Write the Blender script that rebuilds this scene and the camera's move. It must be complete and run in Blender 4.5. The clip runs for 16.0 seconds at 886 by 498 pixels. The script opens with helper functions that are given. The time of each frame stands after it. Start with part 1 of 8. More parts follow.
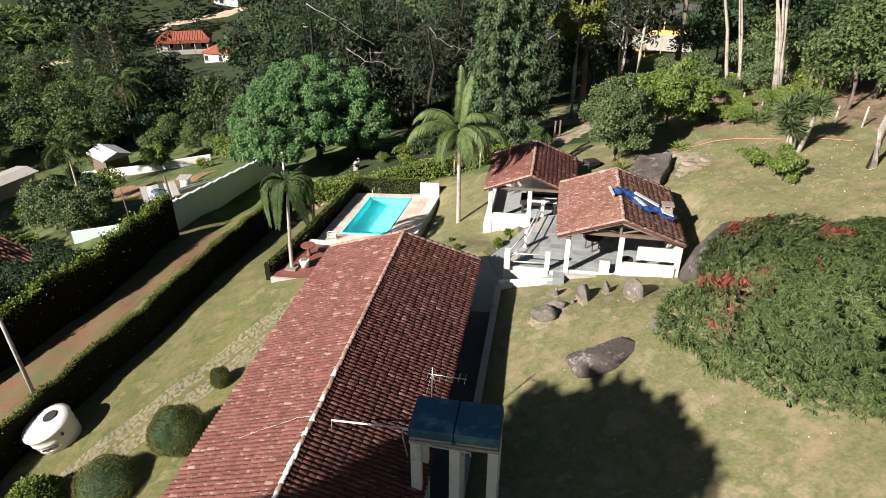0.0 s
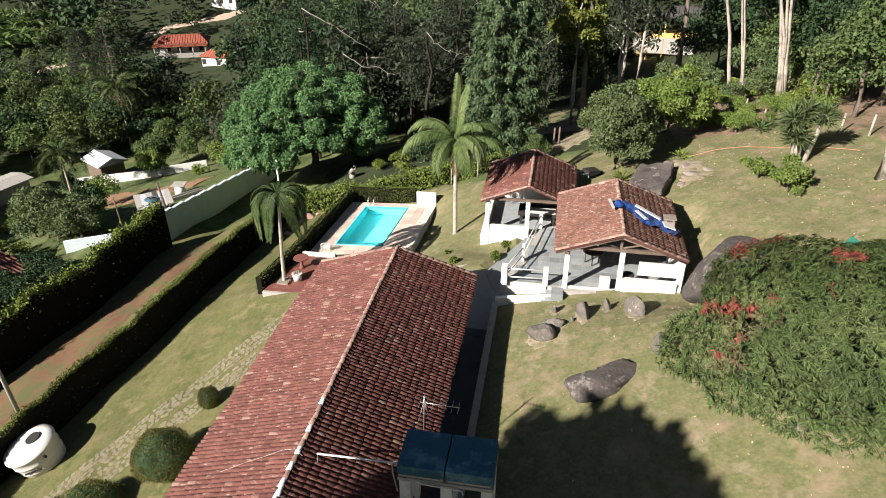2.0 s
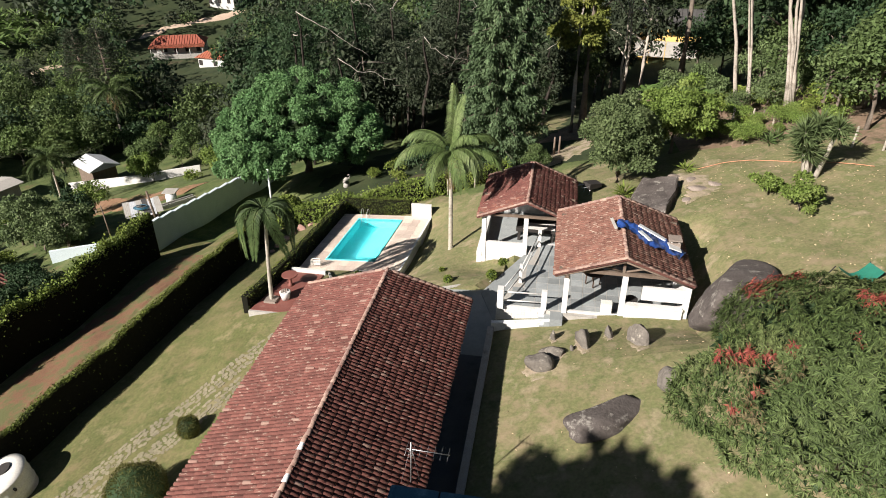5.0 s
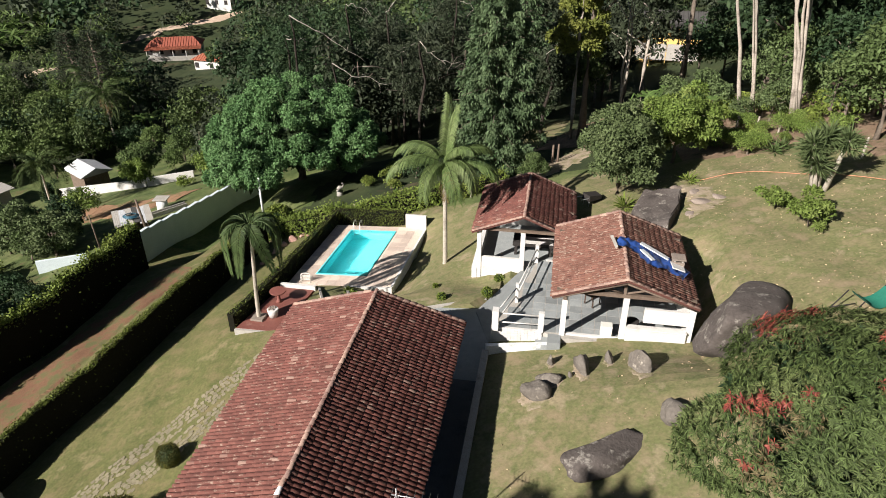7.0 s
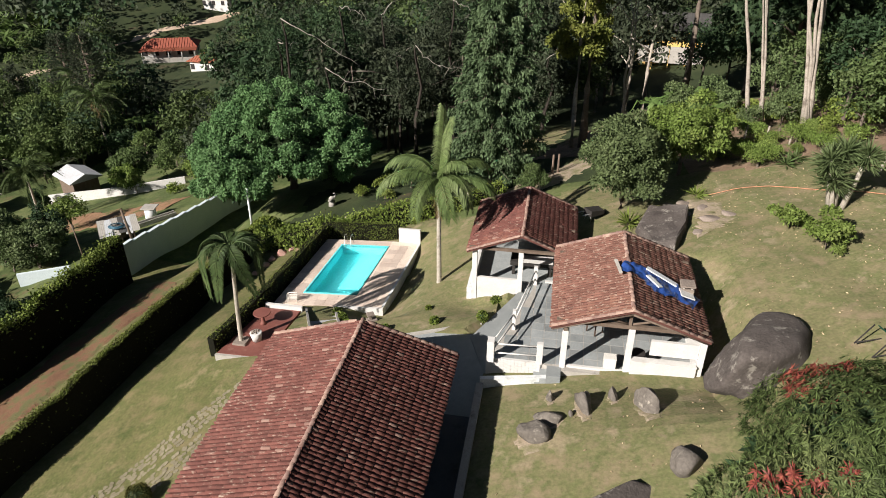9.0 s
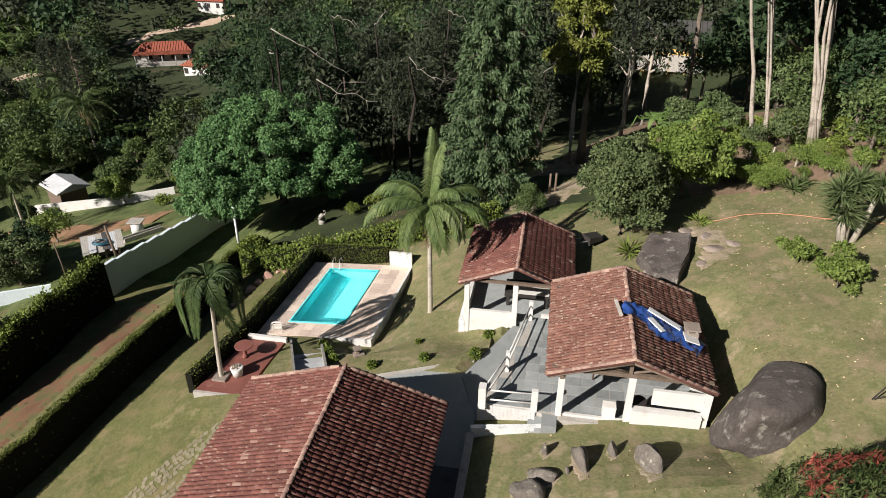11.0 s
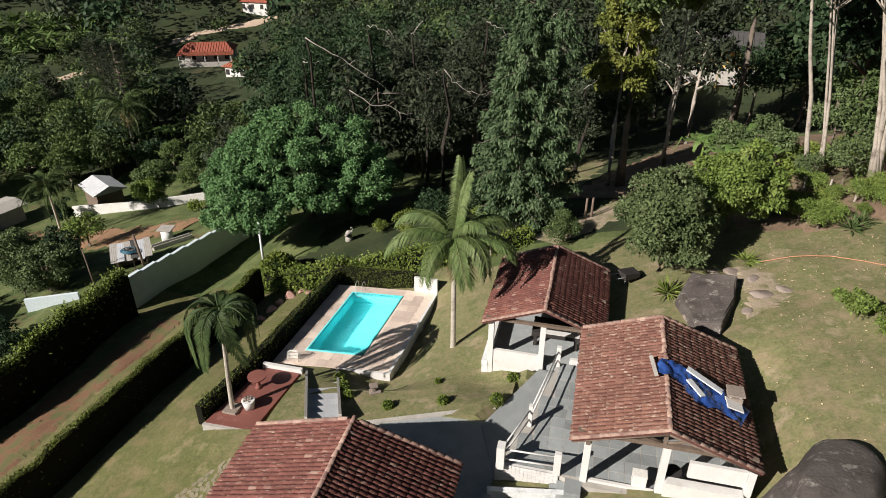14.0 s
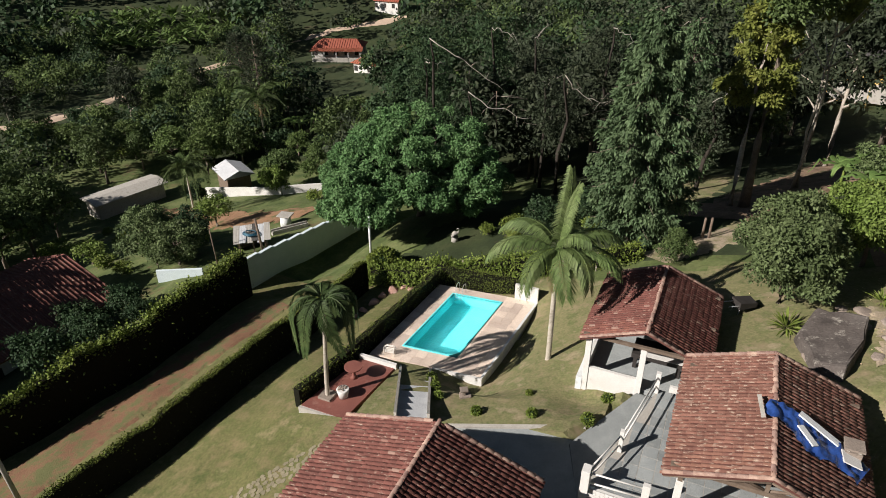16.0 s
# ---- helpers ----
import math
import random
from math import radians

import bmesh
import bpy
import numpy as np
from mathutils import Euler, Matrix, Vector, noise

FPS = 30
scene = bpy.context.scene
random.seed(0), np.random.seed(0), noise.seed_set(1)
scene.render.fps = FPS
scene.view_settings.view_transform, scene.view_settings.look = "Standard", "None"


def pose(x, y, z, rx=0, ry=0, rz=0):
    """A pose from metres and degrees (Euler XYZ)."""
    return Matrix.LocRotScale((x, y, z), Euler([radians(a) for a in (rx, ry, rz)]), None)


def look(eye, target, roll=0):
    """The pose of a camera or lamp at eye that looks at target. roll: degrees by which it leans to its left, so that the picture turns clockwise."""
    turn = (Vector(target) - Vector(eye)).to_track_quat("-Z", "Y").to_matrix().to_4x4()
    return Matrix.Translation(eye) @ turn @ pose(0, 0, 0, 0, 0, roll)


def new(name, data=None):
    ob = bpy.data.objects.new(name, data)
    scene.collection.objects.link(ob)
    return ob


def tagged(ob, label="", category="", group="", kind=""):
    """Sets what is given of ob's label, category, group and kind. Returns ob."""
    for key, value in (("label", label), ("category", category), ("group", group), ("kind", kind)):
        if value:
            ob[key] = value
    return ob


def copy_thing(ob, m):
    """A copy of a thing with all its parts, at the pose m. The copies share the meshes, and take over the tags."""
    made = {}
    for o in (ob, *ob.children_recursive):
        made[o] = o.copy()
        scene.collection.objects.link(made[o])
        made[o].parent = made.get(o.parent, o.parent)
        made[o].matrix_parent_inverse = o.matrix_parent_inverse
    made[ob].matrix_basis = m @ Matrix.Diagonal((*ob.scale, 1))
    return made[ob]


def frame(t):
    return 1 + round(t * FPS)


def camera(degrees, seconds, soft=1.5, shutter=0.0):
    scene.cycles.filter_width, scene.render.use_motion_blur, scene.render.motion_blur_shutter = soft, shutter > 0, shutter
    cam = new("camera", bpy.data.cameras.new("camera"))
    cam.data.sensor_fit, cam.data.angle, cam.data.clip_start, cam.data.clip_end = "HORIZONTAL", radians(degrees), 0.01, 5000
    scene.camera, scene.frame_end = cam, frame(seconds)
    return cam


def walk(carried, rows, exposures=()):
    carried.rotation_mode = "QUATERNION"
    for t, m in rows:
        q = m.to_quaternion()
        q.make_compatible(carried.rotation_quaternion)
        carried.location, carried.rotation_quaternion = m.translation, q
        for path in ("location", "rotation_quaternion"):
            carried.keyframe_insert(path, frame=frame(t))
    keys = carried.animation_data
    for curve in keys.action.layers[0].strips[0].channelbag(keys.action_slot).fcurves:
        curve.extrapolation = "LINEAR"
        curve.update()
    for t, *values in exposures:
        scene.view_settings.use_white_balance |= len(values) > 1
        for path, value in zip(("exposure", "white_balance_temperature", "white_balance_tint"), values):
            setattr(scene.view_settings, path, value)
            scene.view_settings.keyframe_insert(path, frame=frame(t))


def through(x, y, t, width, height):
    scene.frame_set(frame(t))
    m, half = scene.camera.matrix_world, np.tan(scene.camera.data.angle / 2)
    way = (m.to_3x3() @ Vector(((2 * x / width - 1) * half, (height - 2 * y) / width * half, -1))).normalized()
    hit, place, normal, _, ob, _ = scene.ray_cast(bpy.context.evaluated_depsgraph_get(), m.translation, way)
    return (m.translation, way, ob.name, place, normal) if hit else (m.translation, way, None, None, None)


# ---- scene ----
cam = camera(68.0, 16.0, 0.95)
PATH = [
    (0, (0.005, 0.002, 20.0), (0.004, 1.742, 19.015), 0.0),
    (0.5, (0.169, 0.435, 19.973), (0.166, 2.177, 18.99), -0.2),
    (1, (0.24, 0.789, 19.981), (0.237, 2.531, 18.998), -0.1),
    (1.5, (0.274, 1.024, 20.034), (0.27, 2.766, 19.052), -0.1),
    (2, (0.31, 1.261, 20.121), (0.306, 3.003, 19.138), -0.2),
    (2.5, (0.377, 1.632, 20.119), (0.37, 3.373, 19.134), -0.1),
    (3, (0.438, 1.948, 20.144), (0.43, 3.689, 19.16), -0.1),
    (3.5, (0.486, 2.284, 20.169), (0.478, 4.025, 19.184), -0.1),
    (4, (0.532, 2.624, 20.18), (0.526, 4.365, 19.196), -0.1),
    (6.5, (0.931, 4.473, 20.281), (0.925, 6.213, 19.296), 0.0),
    (7, (1.031, 4.991, 20.286), (1.025, 6.732, 19.301), -0.1),
    (7.5, (1.157, 5.562, 20.231), (1.15, 7.303, 19.246), -0.0),
    (8, (1.259, 6.138, 20.205), (1.251, 7.878, 19.22), -0.0),
    (8.5, (1.346, 6.746, 20.191), (1.338, 8.486, 19.206), -0.1),
    (9, (1.422, 7.362, 20.216), (1.414, 9.102, 19.23), -0.1),
    (11.5, (1.906, 10.185, 20.885), (1.904, 11.925, 19.899), 0.2),
    (12, (2.023, 10.695, 20.997), (2.019, 12.435, 20.011), 0.2),
    (12.5, (2.079, 11.127, 21.166), (2.08, 12.867, 20.178), 0.2),
    (13, (2.19, 11.524, 21.178), (2.192, 13.264, 20.193), 0.3),
    (13.5, (2.243, 11.878, 21.216), (2.245, 13.618, 20.23), 0.4),
    (14, (2.329, 12.164, 21.296), (2.215, 13.9, 20.31), 0.2),
    (14.5, (2.453, 12.434, 21.259), (2.255, 14.163, 20.274), 0.1),
    (15, (2.484, 12.565, 21.287), (2.216, 14.285, 20.303), 0.2),
    (15.5, (2.498, 12.541, 21.388), (2.146, 14.245, 20.403), -0.0),
    (16, (2.604, 12.479, 21.409), (2.164, 14.165, 20.426), -0.3),
]
walk(cam, [(t, look(eye, target, roll)) for t, eye, target, roll in PATH], [(0.0, 1.26), (4.0, 1.18), (7.0, 1.03), (9.0, 0.90), (13.5, 0.76), (16.0, 0.72)])

# ---- light ----
SUN_TO = Vector((-0.66, -0.54, 0.50)).normalized()
world = bpy.data.worlds.new("sky")
scene.world = world
world.use_nodes = True
wt = world.node_tree
sky = wt.nodes.new("ShaderNodeTexSky")
sky.sky_type = "NISHITA"
sky.sun_disc = False
sky.sun_elevation = math.asin(SUN_TO.z)
sky.sun_rotation = math.atan2(SUN_TO.x, SUN_TO.y)
sky.air_density, sky.dust_density = 1.0, 0.6
wt.links.new(sky.outputs[0], wt.nodes["Background"].inputs[0])
wt.nodes["Background"].inputs[1].default_value = 0.021
sun = new("sun", bpy.data.lights.new("sun", "SUN"))
sun.data.energy, sun.data.angle, sun.data.color = 5.0, radians(0.5), (1.0, 0.93, 0.87)
sun.matrix_world = look(SUN_TO * 200, (0, 0, 0))


# ---- materials ----
def material(name, colours, scale=6.0, rough=0.85, bump=0.0, fine=60.0, island=0.0, objects=0.0, metal=0.0, spec=0.3, stain=None, stain_at=(0.55, 0.7), stain_scale=1.5, through_light=0.0, contrast=1.0, odd=None, streak=None):
    """Two scales of noise between the colours, shift per piece, stains, fine relief."""
    m = bpy.data.materials.new(name)
    m.use_nodes = True
    nt = m.node_tree
    N, L = nt.nodes, nt.links
    bsdf = N["Principled BSDF"]
    bsdf.inputs["Roughness"].default_value = rough
    bsdf.inputs["Metallic"].default_value = metal
    bsdf.inputs["Specular IOR Level"].default_value = spec
    geo = N.new("ShaderNodeNewGeometry")
    at = geo.outputs["Position"]
    big = N.new("ShaderNodeTexNoise")
    big.inputs["Scale"].default_value = scale
    big.inputs["Detail"].default_value = 6
    big.inputs["Roughness"].default_value = 0.62
    L.new(at, big.inputs["Vector"])
    ramp = N.new("ShaderNodeValToRGB")
    n = len(colours)
    for k, c in enumerate(colours):
        spot = 0.5 + (k / max(1, n - 1) - 0.5) * 0.5 / contrast
        e = ramp.color_ramp.elements[k] if k < 2 else ramp.color_ramp.elements.new(spot)
        e.position = spot
        e.color = (*c, 1)
    L.new(big.outputs["Fac"], ramp.inputs["Fac"])
    col = ramp.outputs["Color"]
    small = N.new("ShaderNodeTexNoise")
    small.inputs["Scale"].default_value = fine
    small.inputs["Detail"].default_value = 4
    L.new(at, small.inputs["Vector"])
    hsv = N.new("ShaderNodeHueSaturation")
    L.new(col, hsv.inputs["Color"])
    value = N.new("ShaderNodeMapRange")
    value.inputs["From Min"].default_value, value.inputs["From Max"].default_value = 0.3, 0.7
    value.inputs["To Min"].default_value, value.inputs["To Max"].default_value = 0.82, 1.18
    L.new(small.outputs["Fac"], value.inputs["Value"])
    v = value.outputs["Result"]
    shifts = []
    if island:
        shifts.append((geo.outputs["Random Per Island"], island))
    if objects:
        info = N.new("ShaderNodeObjectInfo")
        shifts.append((info.outputs["Random"], objects))
    for src, amount in shifts:
        r = N.new("ShaderNodeMapRange")
        r.inputs["To Min"].default_value, r.inputs["To Max"].default_value = 1 - amount, 1 + amount
        L.new(src, r.inputs["Value"])
        mul = N.new("ShaderNodeMath")
        mul.operation = "MULTIPLY"
        L.new(v, mul.inputs[0])
        L.new(r.outputs["Result"], mul.inputs[1])
        v = mul.outputs[0]
        h = N.new("ShaderNodeMapRange")
        h.inputs["To Min"].default_value, h.inputs["To Max"].default_value = 0.5 - 0.03 * amount, 0.5 + 0.03 * amount
        L.new(src, h.inputs["Value"])
        L.new(h.outputs["Result"], hsv.inputs["Hue"])
    L.new(v, hsv.inputs["Value"])
    col = hsv.outputs["Color"]
    if odd:
        info = N.new("ShaderNodeObjectInfo")
        both = N.new("ShaderNodeMath")
        both.operation = "ADD"
        L.new(geo.outputs["Random Per Island"], both.inputs[0])
        L.new(info.outputs["Random"], both.inputs[1])
        part_of = N.new("ShaderNodeMath")
        part_of.operation = "FRACT"
        L.new(both.outputs[0], part_of.inputs[0])
        pick = N.new("ShaderNodeMapRange")
        pick.inputs["From Min"].default_value, pick.inputs["From Max"].default_value = odd[1], odd[1] + 0.06
        pick.inputs["To Max"].default_value = 0.8
        L.new(part_of.outputs[0], pick.inputs["Value"])
        om = N.new("ShaderNodeMix")
        om.data_type = "RGBA"
        L.new(pick.outputs["Result"], om.inputs["Factor"])
        L.new(col, om.inputs["A"])
        om.inputs["B"].default_value = (*odd[0], 1)
        col = om.outputs["Result"]
    if stain:
        sn = N.new("ShaderNodeTexNoise")
        sn.inputs["Scale"].default_value = stain_scale
        sn.inputs["Detail"].default_value = 8
        sn.inputs["Roughness"].default_value = 0.7
        if streak:
            turn = N.new("ShaderNodeMapping")
            turn.inputs["Rotation"].default_value = (0, 0, radians(10))
            turn.inputs["Scale"].default_value = streak
            L.new(at, turn.inputs["Vector"])
            L.new(turn.outputs["Vector"], sn.inputs["Vector"])
        else:
            L.new(at, sn.inputs["Vector"])
        sr = N.new("ShaderNodeMapRange")
        sr.inputs["From Min"].default_value, sr.inputs["From Max"].default_value = stain_at
        L.new(sn.outputs["Fac"], sr.inputs["Value"])
        mix = N.new("ShaderNodeMix")
        mix.data_type = "RGBA"
        L.new(sr.outputs["Result"], mix.inputs["Factor"])
        L.new(col, mix.inputs["A"])
        mix.inputs["B"].default_value = (*stain, 1)
        col = mix.outputs["Result"]
    L.new(col, bsdf.inputs["Base Color"])
    if bump:
        b = N.new("ShaderNodeBump")
        b.inputs["Strength"].default_value = bump
        b.inputs["Distance"].default_value = 0.03
        L.new(small.outputs["Fac"], b.inputs["Height"])
        L.new(b.outputs["Normal"], bsdf.inputs["Normal"])
    if through_light:
        tr = N.new("ShaderNodeBsdfTranslucent")
        L.new(col, tr.inputs["Color"])
        ms = N.new("ShaderNodeMixShader")
        ms.inputs["Fac"].default_value = through_light
        L.new(bsdf.outputs[0], ms.inputs[1])
        L.new(tr.outputs[0], ms.inputs[2])
        L.new(ms.outputs[0], N["Material Output"].inputs["Surface"])
    return m


def leafy(name, a, b, c, shift=0.35, through=0.22):
    return material(name, (a, b, c), 0.55, 0.62, 0, 9.0, shift, 0.12, 0, 0.15, through_light=through)


WHITE = material("white_paint", ((0.51, 0.495, 0.465), (0.60, 0.59, 0.565)), 1.2, 0.8, 0.1, 50, stain=(0.40, 0.36, 0.30), stain_at=(0.58, 0.8))
WHITE_WALL = material("aged_white_wall", ((0.50, 0.52, 0.52), (0.66, 0.67, 0.66)), 0.8, 0.9, 0.15, 40, stain=(0.25, 0.26, 0.24), stain_at=(0.55, 0.75))
TILE = material("clay_tile", ((0.094, 0.037, 0.028), (0.136, 0.053, 0.040), (0.182, 0.076, 0.057)), 1.6, 0.85, 0.3, 45, 0.18, 0.18, stain=(0.30, 0.225, 0.175), stain_at=(0.56, 0.68), stain_scale=9.0, odd=((0.34, 0.25, 0.20), 0.962), streak=(0.28, 1.1, 1.0))
TILE_OLD = material("old_clay_tile", ((0.098, 0.045, 0.033), (0.142, 0.066, 0.048), (0.190, 0.094, 0.070)), 2.0, 0.88, 0.3, 45, 0.17, 0.17, stain=(0.34, 0.265, 0.205), stain_at=(0.54, 0.67), stain_scale=9.0, odd=((0.23, 0.16, 0.125), 0.96), streak=(0.28, 1.1, 1.0))
UNDER = material("roof_underlay", ((0.075, 0.030, 0.024), (0.115, 0.046, 0.036)), 3, 0.9)
RIDGE = material("ridge_mortar", ((0.15, 0.08, 0.062), (0.34, 0.24, 0.195)), 4, 0.9, 0.3, 40, 0.25, 0.25)
SLATE = material("grey_slate_paving", ((0.185, 0.20, 0.20), (0.265, 0.28, 0.275)), 1.4, 0.75, 0.1, 30, 0.1, 0.2, stain=(0.34, 0.335, 0.31), stain_at=(0.58, 0.8))
CONCRETE = material("old_concrete", ((0.28, 0.26, 0.23), (0.42, 0.40, 0.36)), 1.5, 0.92, 0.3, 35, stain=(0.13, 0.12, 0.10), stain_at=(0.55, 0.75))
STONE_DECK = material("pink_sandstone", ((0.46, 0.365, 0.30), (0.60, 0.50, 0.42)), 1.3, 0.85, 0.2, 30, 0.12, 0.16, stain=(0.36, 0.30, 0.25), stain_at=(0.58, 0.75))
RED_FLOOR = material("red_cement_floor", ((0.15, 0.056, 0.045), (0.21, 0.080, 0.062)), 0.8, 0.6, 0.1, 25, stain=(0.27, 0.15, 0.12), stain_at=(0.58, 0.75))
POOL_BLUE = material("pool_liner", ((0.12, 0.66, 0.70), (0.17, 0.72, 0.75)), 0.5, 0.4, 0, 10)
GRASS = material("lawn", ((0.098, 0.111, 0.042), (0.160, 0.147, 0.071), (0.117, 0.125, 0.050), (0.228, 0.191, 0.115)), 0.7, 0.95, 0.6, 8, stain=(0.245, 0.182, 0.118), stain_at=(0.50, 0.74), stain_scale=0.8, contrast=1.5)


def tint_low_side(m, x0, x1, tint):
    """Multiplies the lawn colour by a darker, slightly greener tint towards the low side."""
    nt = m.node_tree
    bsdf = nt.nodes["Principled BSDF"]
    col = bsdf.inputs["Base Color"].links[0].from_socket
    geo = nt.nodes.new("ShaderNodeNewGeometry")
    axes = nt.nodes.new("ShaderNodeSeparateXYZ")
    nt.links.new(geo.outputs["Position"], axes.inputs[0])
    wave = nt.nodes.new("ShaderNodeTexNoise")
    wave.inputs["Scale"].default_value = 0.25
    nt.links.new(geo.outputs["Position"], wave.inputs["Vector"])
    add = nt.nodes.new("ShaderNodeMath")
    add.operation = "MULTIPLY_ADD"
    add.inputs[1].default_value = 8.0
    nt.links.new(wave.outputs["Fac"], add.inputs[0])
    nt.links.new(axes.outputs["X"], add.inputs[2])
    r = nt.nodes.new("ShaderNodeMapRange")
    r.interpolation_type = "SMOOTHSTEP"
    r.inputs["From Min"].default_value, r.inputs["From Max"].default_value = x0 + 4, x1 + 4
    nt.links.new(add.outputs[0], r.inputs["Value"])
    mix = nt.nodes.new("ShaderNodeMix")
    mix.data_type, mix.blend_type = "RGBA", "MULTIPLY"
    nt.links.new(r.outputs["Result"], mix.inputs["Factor"])
    nt.links.new(col, mix.inputs["A"])
    mix.inputs["B"].default_value = (*tint, 1)
    nt.links.new(mix.outputs["Result"], bsdf.inputs["Base Color"])


tint_low_side(GRASS, -4.0, -12.0, (0.74, 0.76, 0.62))
FIELD = material("rough_field_grass", ((0.044, 0.066, 0.018), (0.080, 0.104, 0.032), (0.120, 0.134, 0.052)), 0.45, 0.95, 1.0, 4, stain=(0.125, 0.085, 0.046), stain_at=(0.56, 0.70), stain_scale=0.35, contrast=1.5)
WOOD = material("weathered_wood", ((0.10, 0.07, 0.05), (0.17, 0.13, 0.10)), 3, 0.85, 0.3, 50)
DARK_WOOD = material("dark_wood", ((0.045, 0.028, 0.02), (0.08, 0.05, 0.035)), 4, 0.7, 0.2, 50)
BARK = material("bark", ((0.09, 0.07, 0.055), (0.17, 0.14, 0.11)), 2.5, 0.95, 0.8, 14)
PALE_BARK = material("pale_bark", ((0.28, 0.245, 0.205), (0.42, 0.37, 0.31)), 1.6, 0.9, 0.5, 14, stain=(0.15, 0.125, 0.10), stain_at=(0.52, 0.66))
PALM_BARK = material("palm_bark", ((0.30, 0.27, 0.22), (0.42, 0.38, 0.32)), 3, 0.9, 0.5, 14, stain=(0.16, 0.14, 0.11), stain_at=(0.55, 0.68))
DARK_ROCK = material("dark_boulder", ((0.048, 0.040, 0.036), (0.078, 0.066, 0.059), (0.105, 0.092, 0.083)), 0.9, 0.9, 0.9, 9, stain=(0.25, 0.23, 0.20), stain_at=(0.56, 0.66), stain_scale=2.0)
ROCK = material("granite_boulder", ((0.078, 0.068, 0.058), (0.125, 0.110, 0.094), (0.175, 0.155, 0.132)), 0.9, 0.9, 0.9, 9, stain=(0.32, 0.29, 0.24), stain_at=(0.58, 0.68), stain_scale=2.2)
PALE_ROCK = material("pale_rock", ((0.17, 0.14, 0.115), (0.27, 0.22, 0.185)), 1.5, 0.9, 0.6, 16)
BLUE_TARP = material("blue_tarpaulin", ((0.014, 0.042, 0.17), (0.03, 0.075, 0.26)), 3, 0.35, 0.2, 20, spec=0.5)
# the lighter patches stand in for dappled sunlight on the cistern
BLUE_TANK = material("faded_dappled_blue_tank", ((0.022, 0.075, 0.115), (0.035, 0.115, 0.165)), 1.5, 0.5, 0.1, 20, stain=(0.13, 0.24, 0.29), stain_at=(0.52, 0.7))
WHITE_PLASTIC = material("white_plastic", ((0.56, 0.54, 0.49), (0.66, 0.64, 0.59)), 1.0, 0.5, 0.0, 20, stain=(0.5, 0.47, 0.42), stain_at=(0.6, 0.8))
DARK = material("dark_interior", ((0.02, 0.018, 0.016), (0.035, 0.03, 0.028)), 3, 0.8)
METAL = material("grey_metal", ((0.35, 0.35, 0.35), (0.5, 0.5, 0.5)), 6, 0.45, 0, 40, metal=0.8)
ORANGE = material("orange_hose", ((0.42, 0.19, 0.11), (0.50, 0.24, 0.14)), 4, 0.6)
DIRT = material("red_dirt_drive", ((0.118, 0.062, 0.035), (0.188, 0.102, 0.059)), 0.9, 0.95, 0.7, 16, stain=(0.090, 0.092, 0.036), stain_at=(0.45, 0.58), stain_scale=0.9)
FIELD_SOIL = material("bare_red_soil", ((0.21, 0.115, 0.062), (0.30, 0.18, 0.105)), 0.7, 0.95, 0.8, 9, stain=(0.075, 0.092, 0.030), stain_at=(0.50, 0.62), stain_scale=0.45)
ROAD_DIRT = material("pale_dirt_road", ((0.42, 0.31, 0.23), (0.52, 0.40, 0.30)), 0.4, 0.95, 0.4, 12)
LITTER = material("leaf_litter", ((0.150, 0.098, 0.064), (0.235, 0.165, 0.112)), 0.9, 0.95, 0.8, 9, stain=(0.085, 0.080, 0.038), stain_at=(0.50, 0.62), stain_scale=0.8, contrast=1.4)
DARK_SHEET = material("dark_sheet_roof", ((0.05, 0.048, 0.045), (0.09, 0.085, 0.08)), 1.0, 0.7, 0.1, 20)
PALE_SLATE = material("pale_grey_slab", ((0.29, 0.30, 0.31), (0.36, 0.37, 0.38)), 1.4, 0.8, 0.1, 30, 0.05, 0.06)
PATH_STONE = material("path_stone", ((0.165, 0.146, 0.092), (0.220, 0.192, 0.130)), 1.2, 0.9, 0.3, 25, 0.12, 0.12)
# concrete darkened in colour to carry the shade of the alley
ALLEY = material("shade_dark_concrete", ((0.075, 0.080, 0.086), (0.115, 0.120, 0.125)), 1.1, 0.85, 0.2, 30, stain=(0.05, 0.055, 0.05), stain_at=(0.55, 0.75))
RED_TILE = material("bright_clay_tile", ((0.27, 0.078, 0.048), (0.34, 0.11, 0.066)), 1.5, 0.85, 0.2, 20, 0.15, 0.15)
ROOF_WHITE = material("white_sheet_roof", ((0.40, 0.41, 0.42), (0.52, 0.53, 0.54)), 0.6, 0.6, 0, 20, stain=(0.28, 0.28, 0.27), stain_at=(0.55, 0.75))
YELLOW_WALL = material("yellow_plaster", ((0.62, 0.40, 0.13), (0.70, 0.47, 0.17)), 0.8, 0.85, 0.1, 20)
L_MANGO = leafy("mango_leaf", (0.030, 0.048, 0.015), (0.066, 0.092, 0.030), (0.140, 0.164, 0.066), shift=0.6)
L_MANGO_RED = material("young_red_leaf", ((0.17, 0.035, 0.028), (0.30, 0.085, 0.06)), 2, 0.5, 0, 9, 0.3, through_light=0.2)
L_BRONZE = leafy("bronze_leaf", (0.085, 0.080, 0.035), (0.135, 0.110, 0.055), (0.18, 0.14, 0.08))
L_BRIGHT = leafy("bright_leaf", (0.080, 0.125, 0.024), (0.130, 0.185, 0.042), (0.19, 0.235, 0.068))
L_GREEN = leafy("broad_green_leaf", (0.064, 0.138, 0.052), (0.106, 0.204, 0.076), (0.158, 0.262, 0.110))
